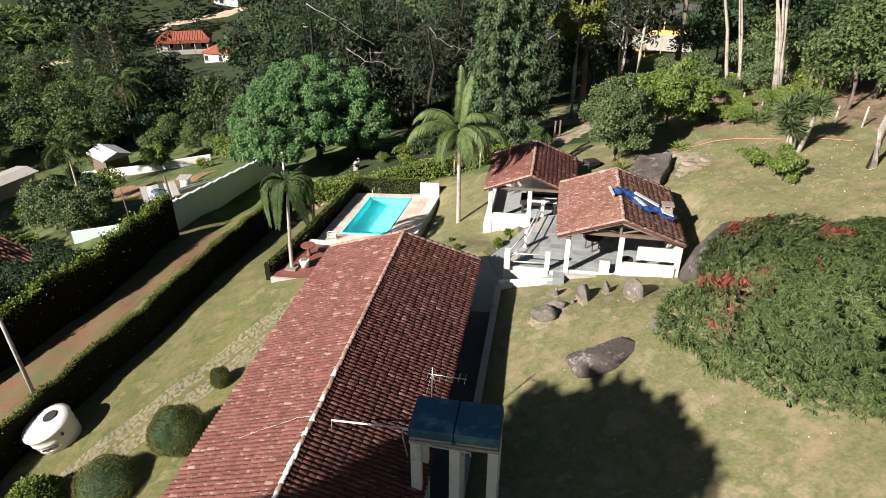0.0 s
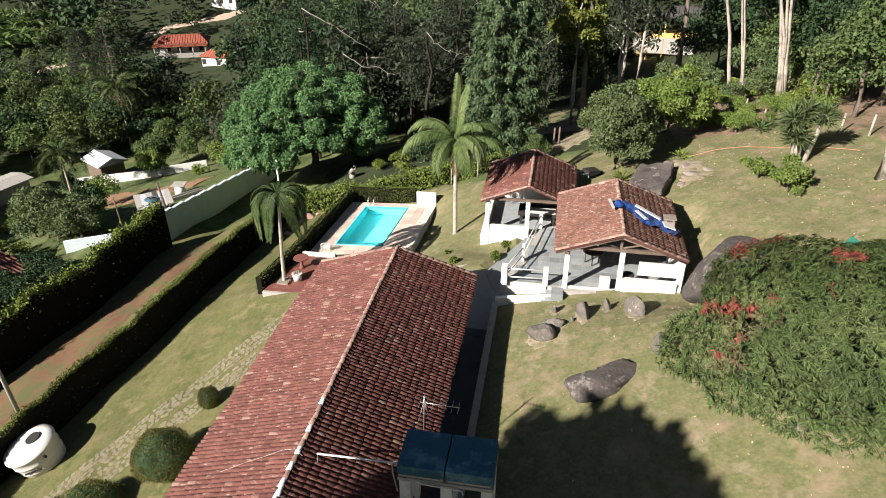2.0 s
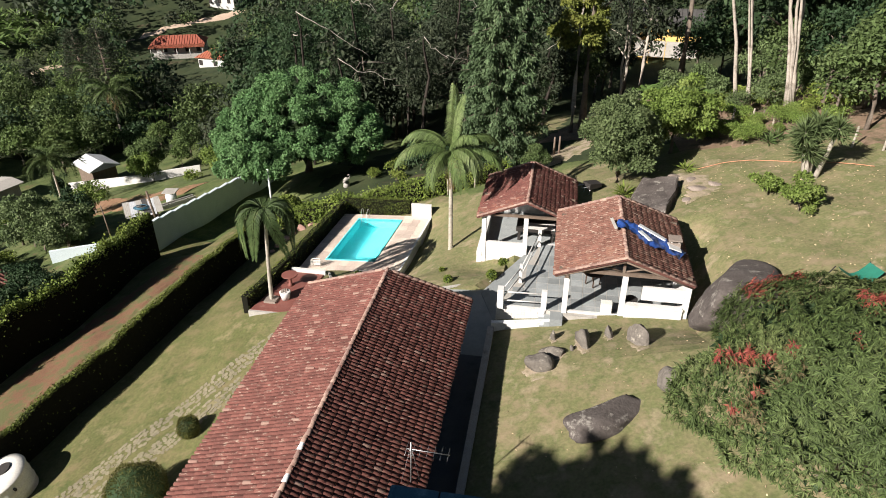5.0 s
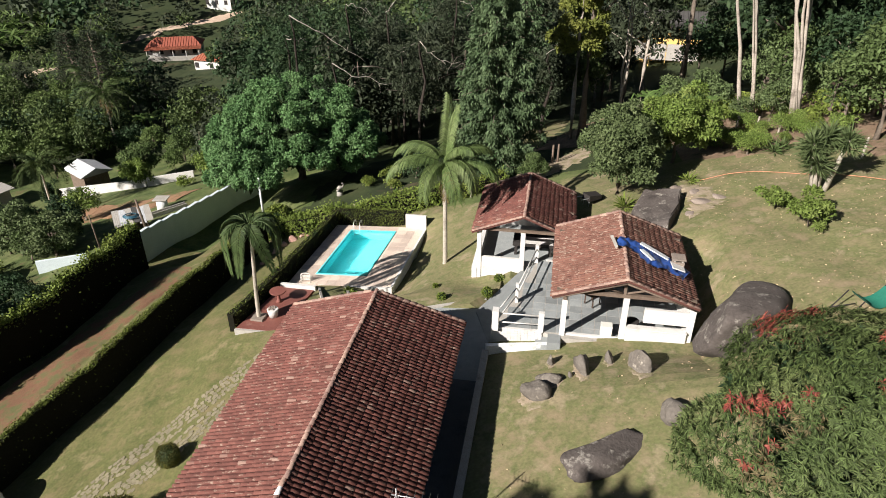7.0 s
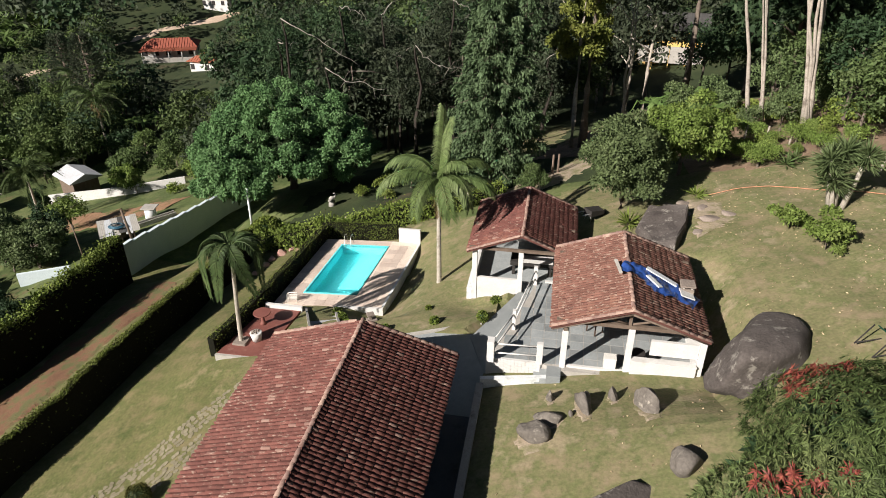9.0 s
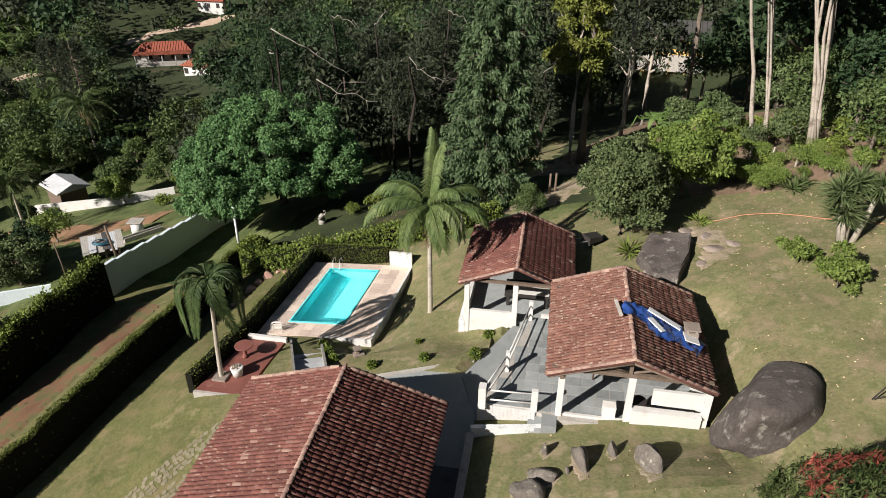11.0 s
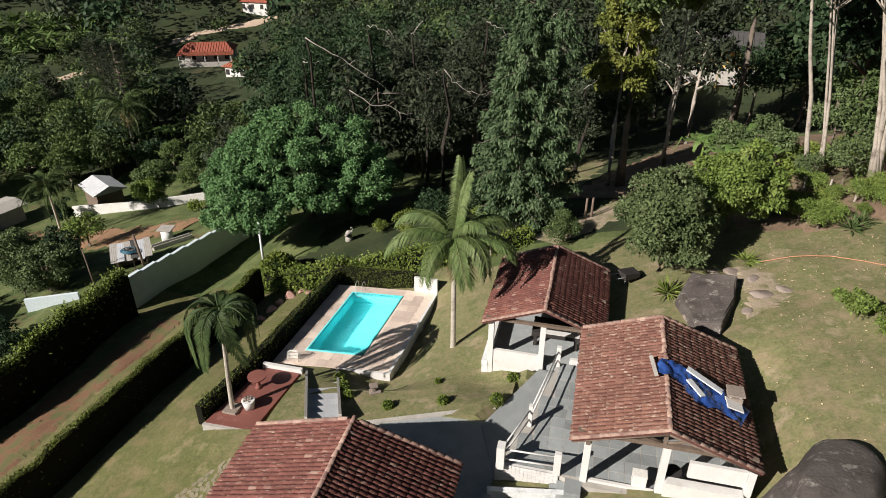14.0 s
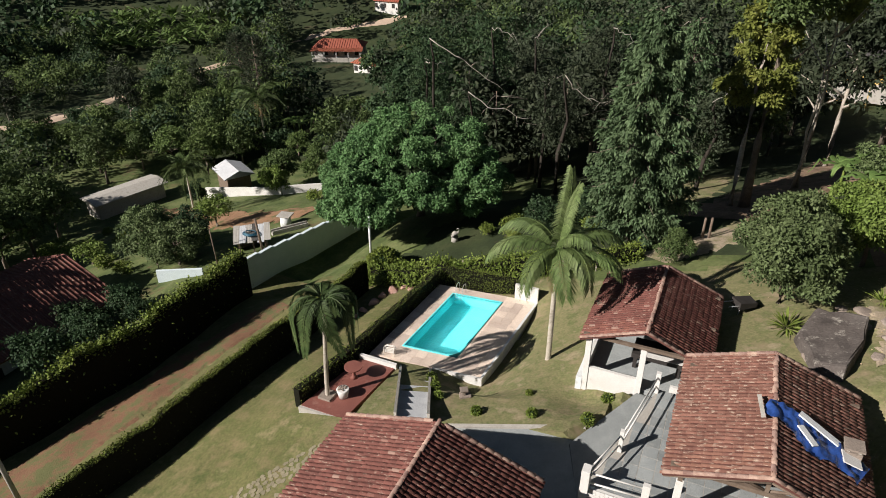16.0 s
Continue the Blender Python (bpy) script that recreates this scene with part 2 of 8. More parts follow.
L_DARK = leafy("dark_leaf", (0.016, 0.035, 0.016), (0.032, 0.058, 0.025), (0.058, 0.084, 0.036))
# near-black hedge core: the shade inside the hedge is put into the colour
CORE_SHADE = material("shade_dark_core", ((0.006, 0.006, 0.004), (0.012, 0.012, 0.007)), 6, 0.95, spec=0.1)
L_OLIVE = leafy("olive_leaf", (0.046, 0.072, 0.023), (0.074, 0.108, 0.037), (0.108, 0.138, 0.054))
L_CONIFER = leafy("conifer_needle", (0.050, 0.082, 0.038), (0.085, 0.130, 0.062), (0.130, 0.180, 0.088))
L_YELLOW = leafy("yellowing_leaf", (0.085, 0.112, 0.023), (0.145, 0.170, 0.038), (0.21, 0.215, 0.052))
L_PALM = leafy("palm_leaf", (0.052, 0.082, 0.026), (0.098, 0.140, 0.046), (0.17, 0.205, 0.092), through=0.12)
L_PINE = leafy("grey_pine_needle", (0.021, 0.030, 0.018), (0.038, 0.050, 0.028), (0.066, 0.076, 0.045))
L_MEADOW = leafy("meadow_shrub_leaf", (0.058, 0.092, 0.026), (0.094, 0.136, 0.042), (0.140, 0.178, 0.066))
# bluish grey puts the skylit shade of white walls into the colour
PALE_WALL = material("white_wall_blue_shade", ((0.50, 0.58, 0.61), (0.60, 0.67, 0.69)), 0.9, 0.85, 0.1, 40, stain=(0.38, 0.43, 0.44), stain_at=(0.60, 0.80))
L_DROOP = leafy("drooping_palm_leaf", (0.022, 0.038, 0.014), (0.042, 0.066, 0.022), (0.085, 0.11, 0.042), through=0.06)
L_ROUND = leafy("grey_green_leaf", (0.062, 0.090, 0.036), (0.102, 0.140, 0.056), (0.148, 0.185, 0.085))
L_DRY = leafy("dry_leaf", (0.16, 0.11, 0.05), (0.24, 0.17, 0.08), (0.30, 0.22, 0.11))
L_HEDGE = leafy("clipped_hedge_leaf", (0.060, 0.085, 0.014), (0.105, 0.135, 0.026), (0.16, 0.19, 0.045), through=0.08)
L_TOPIARY = leafy("fine_topiary_leaf", (0.056, 0.055, 0.013), (0.078, 0.078, 0.018), (0.100, 0.098, 0.025), through=0.08)
L_VINE = leafy("vine_leaf", (0.075, 0.11, 0.020), (0.125, 0.165, 0.033), (0.18, 0.215, 0.052), through=0.12)


def water_material():
    m = bpy.data.materials.new("pool_water")
    m.use_nodes = True
    nt = m.node_tree
    b = nt.nodes["Principled BSDF"]
    b.inputs["Base Color"].default_value = (0.70, 0.97, 0.98, 1)
    b.inputs["Roughness"].default_value = 0.02
    b.inputs["IOR"].default_value = 1.33
    b.inputs["Transmission Weight"].default_value = 1.0
    n = nt.nodes.new("ShaderNodeTexNoise")
    n.inputs["Scale"].default_value = 3.0
    geo = nt.nodes.new("ShaderNodeNewGeometry")
    nt.links.new(geo.outputs["Position"], n.inputs["Vector"])
    bp = nt.nodes.new("ShaderNodeBump")
    bp.inputs["Strength"].default_value = 0.12
    bp.inputs["Distance"].default_value = 0.05
    nt.links.new(n.outputs["Fac"], bp.inputs["Height"])
    nt.links.new(bp.outputs["Normal"], b.inputs["Normal"])
    return m


WATER = water_material()

# ---- building helpers; the estate is squared to axes u, v turned by ten degrees ----
TURN = -10.0
C10, S10 = math.cos(radians(10)), math.sin(radians(10))


def xy(u, v):
    return C10 * u + S10 * v, -S10 * u + C10 * v


def to_uv(x, y):
    return C10 * x - S10 * y, S10 * x + C10 * y


def smooth(a, b, t):
    t = np.clip((t - a) / (b - a), 0, 1)
    return t * t * (3 - 2 * t)


def slope_height(x, y):
    """The open hillside, without cuts."""
    w = y - 35
    near = 0.012 + 0.282 * x - 0.067 * w - 0.0001 * x * x - 0.0021 * x * w - 0.00194 * w * w
    near = near + 1.0 * np.exp(-((x + 9.5) ** 2 + (y - 35.5) ** 2) / 32) - 0.7 * np.exp(-((x + 1.5) ** 2 + (y - 41.5) ** 2) / 24)
    r = np.hypot(x + 5, y - 25)
    far = -16 + 0.16 * np.clip(x + 40, -15, 130) + 0.24 * np.clip(r - 165, 0, 400)
    k = smooth(52, 100, r)
    return near * (1 - k) + far * k


def ground_height(x, y):
    z = slope_height(np.asarray(x, float), np.asarray(y, float))
    x, y = np.asarray(x, float), np.asarray(y, float)
    # the upper drive is graded level along the boundary wall
    wall = -24.4 + 0.32 * (y - 53)
    side = x - wall
    strip = smooth(49, 53, y) * (1 - smooth(68, 80, y)) * smooth(-2.5, -0.6, side) * (1 - smooth(3.2, 7, side))
    z = z * (1 - strip) + (slope_height(wall, y) - 0.25 - 0.5 * smooth(54, 60, y) - 0.05 * side) * strip
    # knoll under the broad tree
    z = z + 1.35 * np.exp(-((x + 11.5) ** 2 + (y - 63) ** 2) / 34)
    u, v = to_uv(x, y)
    z = z - 1.0 * np.exp(-((u + 9.0) / 1.9) ** 2) * smooth(35.6, 37.3, v) * (1 - smooth(45, 47.8, v))
    z = z - 0.75 * np.exp(-((u + 3.1) ** 2) / 3.2 - (v - 36.7) ** 2 / 2.6)
    q = np.clip(u, 0, 7)
    z = z - (0.35 + 0.03 * q + 0.02 * q * q) * smooth(25.2, 29.4, v) * (1 - smooth(35, 38, v)) * smooth(-2, 1, u) * (1 - smooth(6.9, 9.2, u))
    pad = (u > -11.2) & (u < -2.15) & (v > 2) & (v < 28.8)
    z = np.where(pad, np.minimum(z, 0.2), z)
    front = (u > -8.5) & (u < -2.15) & (v >= 28.8) & (v < 33.6)
    z = np.where(front, np.minimum(z, -0.15 + 0.07 * (u + 8)), z)
    patio = (u > -2.15) & (u < 7.0) & (v > 29.9) & (v < 36.6)
    z = np.where(patio, np.minimum(z, 0.4), z)
    kiosk = (u > -3.4) & (u < 1.4) & (v > 37.2) & (v < 43.4)
    z = np.where(kiosk, np.minimum(z, 0.2), z)
    side = (u + 3.2 - (v - 33.4) * 0.5125) * 0.89
    under = 0.40 + 0.075 * (v - 33.4) - 0.5 * smooth(0, 0.6, side) + 1.6 * smooth(0, 1.3, -side)
    z = np.where((v > 33.0) & (v < 37.7) & (u < 0.3) & (side > -1.3), np.minimum(z, under), z)
    deck = (u > -16.4) & (u < -13.5) & (v > 32.3) & (v < 37.0)
    z = np.where(deck, np.minimum(z, -1.85), z)
    a = u - 0.07 * (v - 39.2)
    b = v - 0.095 * (a + 12.5)
    pool = (a > -15.4) & (a < -9.25) & (b > 38.15) & (b < 46.1)
    z = np.where(pool, -3.4, z)
    flat = ((u > -12) & (u < 8) & (v > 5) & (v < 47)) | ((u > -17) & (u < -8) & (v > 31) & (v < 48))
    return z + np.where(flat, 0, 0.05 * np.sin(u * 1.7 + v * 0.6) + 0.04 * np.sin(v * 1.3 - u * 0.5))


def gz(x, y):
    return float(ground_height(x, y))


def thing(name, x, y, z, turn=TURN, label="", category="", group=""):
    e = new(name)
    e.matrix_world = pose(x, y, z, 0, 0, turn)
    return tagged(e, label, category, group)


def thing_uv(name, u, v, z, label="", category="", group="", turn=TURN):
    x, y = xy(u, v)
    return thing(name, x, y, z, turn, label, category, group)


def mesh_of(name, verts, faces, mat, flat=True):
    me = bpy.data.meshes.new(name)
    me.from_pydata([tuple(p) for p in verts], [], faces)
    for m in (mat if isinstance(mat, (list, tuple)) else [mat]):
        me.materials.append(m)
    if not flat:
        me.polygons.foreach_set("use_smooth", [True] * len(me.polygons))
    me.update()
    return me


def part(name, bm, mat, parent, label=""):
    """Links a bmesh as one mesh object under a thing or part."""
    me = bpy.data.meshes.new(name)
    bm.to_mesh(me)
    bm.free()
    me.materials.append(mat)
    ob = new(name, me)
    ob.parent = parent
    return tagged(ob, label)


def put_box(bm, x0, x1, y0, y1, z0, z1, bevel=0.0):
    r = bmesh.ops.create_cube(bm, size=1.0)
    for q in r["verts"]:
        q.co = Vector((x0 + (q.co.x + 0.5) * (x1 - x0), y0 + (q.co.y + 0.5) * (y1 - y0), z0 + (q.co.z + 0.5) * (z1 - z0)))
    if bevel:
        edges = list({e for q in r["verts"] for e in q.link_edges})
        bmesh.ops.bevel(bm, geom=edges, offset=bevel, segments=2, affect="EDGES", profile=0.7)
    return bm


def box(x0, x1, y0, y1, z0, z1, bevel=0.0):
    return put_box(bmesh.new(), x0, x1, y0, y1, z0, z1, bevel)


def put_tube(bm, a, b, r0, r1=None, sides=8, cap=True):
    a, b = Vector(a), Vector(b)
    r1 = r0 if r1 is None else r1
    q = (b - a).to_track_quat("Z", "Y")
    rings = []
    for p, r in ((a, r0), (b, r1)):
        rings.append([bm.verts.new(p + q @ Vector((r * math.cos(t), r * math.sin(t), 0))) for t in [math.tau * k / sides for k in range(sides)]])
    for k in range(sides):
        f = bm.faces.new((rings[0][k], rings[0][(k + 1) % sides], rings[1][(k + 1) % sides], rings[1][k]))
        f.smooth = True
    if cap:
        bm.faces.new(rings[0][::-1])
        bm.faces.new(rings[1])
    return bm


def tube(a, b, r0, r1=None, sides=8):
    return put_tube(bmesh.new(), a, b, r0, r1, sides)


def put_limb(bm, pts, radii, sides=7):
    """A bent tapered limb through the points."""
    rings = []
    for k, p in enumerate(pts):
        a = Vector(pts[max(0, k - 1)])
        b = Vector(pts[min(len(pts) - 1, k + 1)])
        q = (b - a).to_track_quat("Z", "Y")
        rings.append([bm.verts.new(Vector(p) + q @ Vector((radii[k] * math.cos(t), radii[k] * math.sin(t), 0))) for t in [math.tau * j / sides for j in range(sides)]])
    for A, B in zip(rings, rings[1:]):
        for j in range(sides):
            bm.faces.new((A[j], A[(j + 1) % sides], B[(j + 1) % sides], B[j])).smooth = True
    bm.faces.new(rings[0][::-1])
    bm.faces.new(rings[-1])
    return bm


def prism(points, z0, z1):
    """An upright block over a plan outline; z1 may be a list of heights."""
    bm = bmesh.new()
    tops = z1 if isinstance(z1, (list, tuple)) else [z1] * len(points)
    lo = [bm.verts.new((p[0], p[1], z0)) for p in points]
    hi = [bm.verts.new((p[0], p[1], t)) for p, t in zip(points, tops)]
    n = len(points)
    for k in range(n):
        bm.faces.new((lo[k], lo[(k + 1) % n], hi[(k + 1) % n], hi[k]))
    bm.faces.new(hi)
    bm.faces.new(lo[::-1])
    bmesh.ops.recalc_face_normals(bm, faces=bm.faces)
    return bm


# ---- foliage ----
def leaf_cloud(name, at, out, length, width, mat, rng, droop=0.3, loose=0.7, face=0.0, outward=None):
    """Many single leaves at the points, as one mesh: sticking out, or (face) lying over the surface of their clump."""
    n = len(at)
    at, out = np.asarray(at, float), np.asarray(out, float)
    d = out * (1 - 0.7 * face) + rng.normal(0, max(loose, face), (n, 3))
    d[:, 2] -= droop
    d /= np.linalg.norm(d, axis=1, keepdims=True) + 1e-9
    up = np.tile(np.array([0, 0, 1.0]), (n, 1)) * (1 - face) + out * face * 1.6
    if outward is not None:
        up = outward * 1.3 + np.array([0, 0, 0.5])
    side = np.cross(d, rng.normal(0, 1, (n, 3)) * 0.6 + up)
    side /= np.linalg.norm(side, axis=1, keepdims=True) + 1e-9
    ln = (length * rng.uniform(0.65, 1.35, n))[:, None]
    wd = (width * rng.uniform(0.7, 1.3, n))[:, None]
    mid = at + d * ln * 0.5
    sag = np.array([0, 0, -1.0]) * ln * 0.12
    v = np.stack([at, mid + side * wd * 0.5, at + d * ln + sag, mid - side * wd * 0.5], 1).reshape(-1, 3)
    me = bpy.data.meshes.new(name)
    me.vertices.add(4 * n)
    me.vertices.foreach_set("co", v.ravel())
    me.loops.add(4 * n)
    me.loops.foreach_set("vertex_index", np.arange(4 * n))
    me.polygons.add(n)
    me.polygons.foreach_set("loop_start", np.arange(0, 4 * n, 4))
    me.polygons.foreach_set("loop_total", np.full(n, 4))
    for m in (mat if isinstance(mat, (list, tuple)) else [mat]):
        me.materials.append(m)
    me.update()
    me.validate()
    return me


def crown_points(rng, radii, leaves, balls=40, ball=0.33, inner=0.72, floor=-0.75):
    """Points and outward ways for a crown made of many overlapping leaf balls inside an ellipsoid, with gaps between them."""
    rx, ry, rz = radii
    d = rng.normal(0, 1, (balls * 3, 3))
    d /= np.linalg.norm(d, axis=1, keepdims=True)
    d = d[d[:, 2] > floor][:balls]
    balls = len(d)
    bump = 1 + 0.16 * np.sin(d[:, 0] * 3.1 + rng.uniform(0, 6)) * np.sin(d[:, 1] * 2.7 + rng.uniform(0, 6)) + 0.10 * np.sin(d[:, 2] * 5 + rng.uniform(0, 6))
    c = d * np.array([rx, ry, rz]) * (rng.uniform(inner * 0.8, 1.08, balls) * bump)[:, None] * 0.82
    size = ball * min(rx, ry, rz * 1.3) * rng.uniform(0.6, 1.35, balls)
    pick = rng.choice(balls, leaves, p=size**2 / (size**2).sum())
    e = rng.normal(0, 1, (leaves, 3))
    e /= np.linalg.norm(e, axis=1, keepdims=True)
    e[:, 2] = np.where(e[:, 2] < -0.35, -e[:, 2], e[:, 2])
    at = c[pick] + e * (size[pick] * rng.uniform(0.75, 1.05, leaves))[:, None] * np.array([1, 1, 0.8])
    return at, e


def trunk_mesh(rng, height, r, limbs, reach, bend=0.12, start=0.45):
    bm = bmesh.new()
    pts = [(0, 0, -0.3)]
    for k in range(1, 6):
        pts.append((rng.normal(0, bend) * k * 0.3, rng.normal(0, bend) * k * 0.3, height * k / 5))
    put_limb(bm, pts, [r * 1.25] + [r * (1 - 0.13 * k) for k in range(1, 6)], 9)
    for k in range(limbs):
        a = math.tau * (k + rng.uniform(0, 0.6)) / limbs
        h0 = height * rng.uniform(start, 0.95)
        x0, y0 = pts[3][0], pts[3][1]
        l = reach * rng.uniform(0.6, 1.0)
        put_limb(bm, [(x0, y0, h0), (x0 + math.cos(a) * l * 0.45, y0 + math.sin(a) * l * 0.45, h0 + l * 0.3), (x0 + math.cos(a) * l, y0 + math.sin(a) * l, h0 + l * rng.uniform(0.35, 0.7))], [r * 0.5, r * 0.33, r * 0.1], 6)
    return bm


def tree(name, x, y, height, radii, mat, bark, seed, leaves, leaf=(0.3, 0.14), trunk=0.25, balls=40, ball=0.33, label="", category="tree", limbs=6, crown_at=None, droop=0.25, group="", inner=0.72):
    rng = np.random.default_rng(seed)
    t = thing(name, x, y, gz(x, y), rng.uniform(0, 360), label, category, group)
    rx, ry, rz = radii
    mid = crown_at if crown_at is not None else height - rz
    part("trunk", trunk_mesh(rng, max(0.6, mid + 0.1 * rz), trunk, limbs, max(rx, ry) * 0.75), bark, t)
    at, out = crown_points(rng, radii, leaves, balls, ball, inner)
    at[:, 2] += mid
    ob = new("crown", leaf_cloud("crown", at, out, leaf[0], leaf[1], mat, rng, droop, face=0.8))
    ob.parent = t
    return t


# ---- ground ----
def lines(a, b, step, edges, far, grow=1.22):
    out = list(np.arange(a, b + 1e-6, step))
    for e in edges:
        out = [q for q in out if abs(q - e) > 0.12] + [e - 0.012, e + 0.012]
    s, q = step, b
    while q < far[1]:
        s = min(s * grow, 25)
        q += s
        out.append(q)
    s, q = step, a
    while q > far[0]:
        s = min(s * grow, 25)
        q -= s
        out.append(q)
    return np.array(sorted(out))


def build_ground():
    us = lines(-42, 26, 0.62, (-16.4, -15.2, -13.5, -11.2, -9.0, -8.5, -3.4, -2.15, 1.4, 7.0), (-700, 700))
    vs = lines(6, 70, 0.62, (28.8, 29.9, 32.3, 33.6, 36.6, 37.2, 37.8, 43.4, 46.0), (-400, 900))
    U, V = np.meshgrid(us, vs)
    X, Y = xy(U, V)
    Z = ground_height(X, Y)
    co = np.stack([X, Y, Z], -1).reshape(-1, 3)
    nu, nv = len(us), len(vs)
    i = np.arange(nv * nu).reshape(nv, nu)
    q = np.stack([i[:-1, :-1], i[:-1, 1:], i[1:, 1:], i[1:, :-1]], -1).reshape(-1, 4)
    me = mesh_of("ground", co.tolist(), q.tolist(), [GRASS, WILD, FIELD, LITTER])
    uc, vc = (U[:-1, :-1] + U[1:, 1:]).ravel() / 2, (V[:-1, :-1] + V[1:, 1:]).ravel() / 2
    inside = (uc > -36) & (uc < 19.5 - 0.12 * (vc - 35)) & (vc > -20) & (vc < 49.5 + 1.2 * np.sin(uc * 0.35)) 
    rough = (uc > -40) & (uc < 32) & (vc > -40) & (vc < 78 + 3 * np.sin(uc * 0.3))
    xc, yc = xy(uc, vc)
    rough |= (xc > -84) & (xc < -24) & (yc > 60) & (yc < 100)
    # the WILD zone behind the fence puts tree shade into the ground colour
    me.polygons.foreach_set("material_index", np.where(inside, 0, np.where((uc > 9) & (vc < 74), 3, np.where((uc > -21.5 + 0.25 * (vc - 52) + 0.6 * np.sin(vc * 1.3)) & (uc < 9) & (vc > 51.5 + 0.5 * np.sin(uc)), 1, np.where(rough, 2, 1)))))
    tagged(new("ground", me), "sloping lawn and wild hillside around the country house", "ground", kind="structure")


# near-black base colour carries the shade between the trees
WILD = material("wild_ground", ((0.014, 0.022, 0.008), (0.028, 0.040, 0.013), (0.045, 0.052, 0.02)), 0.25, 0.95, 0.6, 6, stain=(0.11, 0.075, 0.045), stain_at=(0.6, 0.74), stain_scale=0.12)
build_ground()


def draped(name, left, right, mat, lift=0.03, steps=60, label="", category="path", across=4, fray=0.0):
    """A strip lying on the ground between two plan lines."""
    rng = np.random.default_rng(5)

    def along(pts, t):
        pts = np.asarray(pts, float)
        s = np.r_[0, np.cumsum(np.linalg.norm(np.diff(pts, axis=0), axis=1))]
        return np.stack([np.interp(t * s[-1], s, pts[:, 0]), np.interp(t * s[-1], s, pts[:, 1])], -1)

    t = np.linspace(0, 1, steps)
    a, b = along(left, t), along(right, t)
    a, b = a + rng.normal(0, fray, a.shape), b + rng.normal(0, fray, b.shape)
    w = np.linspace(0, 1, across + 1)[None, :, None]
    p = a[:, None] * (1 - w) + b[:, None] * w
    z = ground_height(p[..., 0], p[..., 1]) + lift
    z[:, 0] -= lift * 1.6
    z[:, -1] -= lift * 1.6
    co = np.concatenate([p, z[..., None]], -1).reshape(-1, 3)
    i = np.arange(steps * (across + 1)).reshape(steps, across + 1)
    q = np.stack([i[:-1, :-1], i[:-1, 1:], i[1:, 1:], i[1:, :-1]], -1).reshape(-1, 4)
    ob = new(name, mesh_of(name, co.tolist(), q.tolist(), mat))
    return tagged(ob, label, category, kind="structure")


# dirt drive between the two hedges, and the double stone track beside the house
draped("driveway", [(-33.8, 18), (-30.0, 28), (-26.6, 36), (-24.6, 41), (-22.4, 46), (-20.2, 50)], [(-29.0, 18), (-25.0, 28), (-21.8, 36), (-20.6, 40.5), (-19.3, 44.5), (-18.3, 48)], DIRT, 0.055, 160, "reddish dirt drive with grass along its edges", "driveway", 8, 0.06)
draped("rough_field", [(-56, 50), (-60, 62), (-60, 74), (-52, 84)], [(-32, 50), (-28, 60), (-26, 72), (-22, 84)], FIELD, 0.07, 90, "rough sunlit grass of the neighbouring field", "grass", 24, 0.2)


# ---- roofs ----
TILE_R, TILE_L, COLUMN, COURSE = 0.076, 0.37, 0.19, 0.31


def tile_shape():
    v, f = [], []
    n = 6
    for x, r in ((0.0, TILE_R), (TILE_L, TILE_R * 0.86)):
        for k in range(n + 1):
            a = math.pi * k / n
            v.append((x, -r * math.cos(a), r * math.sin(a) * 0.85))
    for k in range(n):
        f.append((k, k + 1, n + 2 + k, n + 1 + k))
    f.append(tuple(range(n, -1, -1)))
    return np.array(v), f


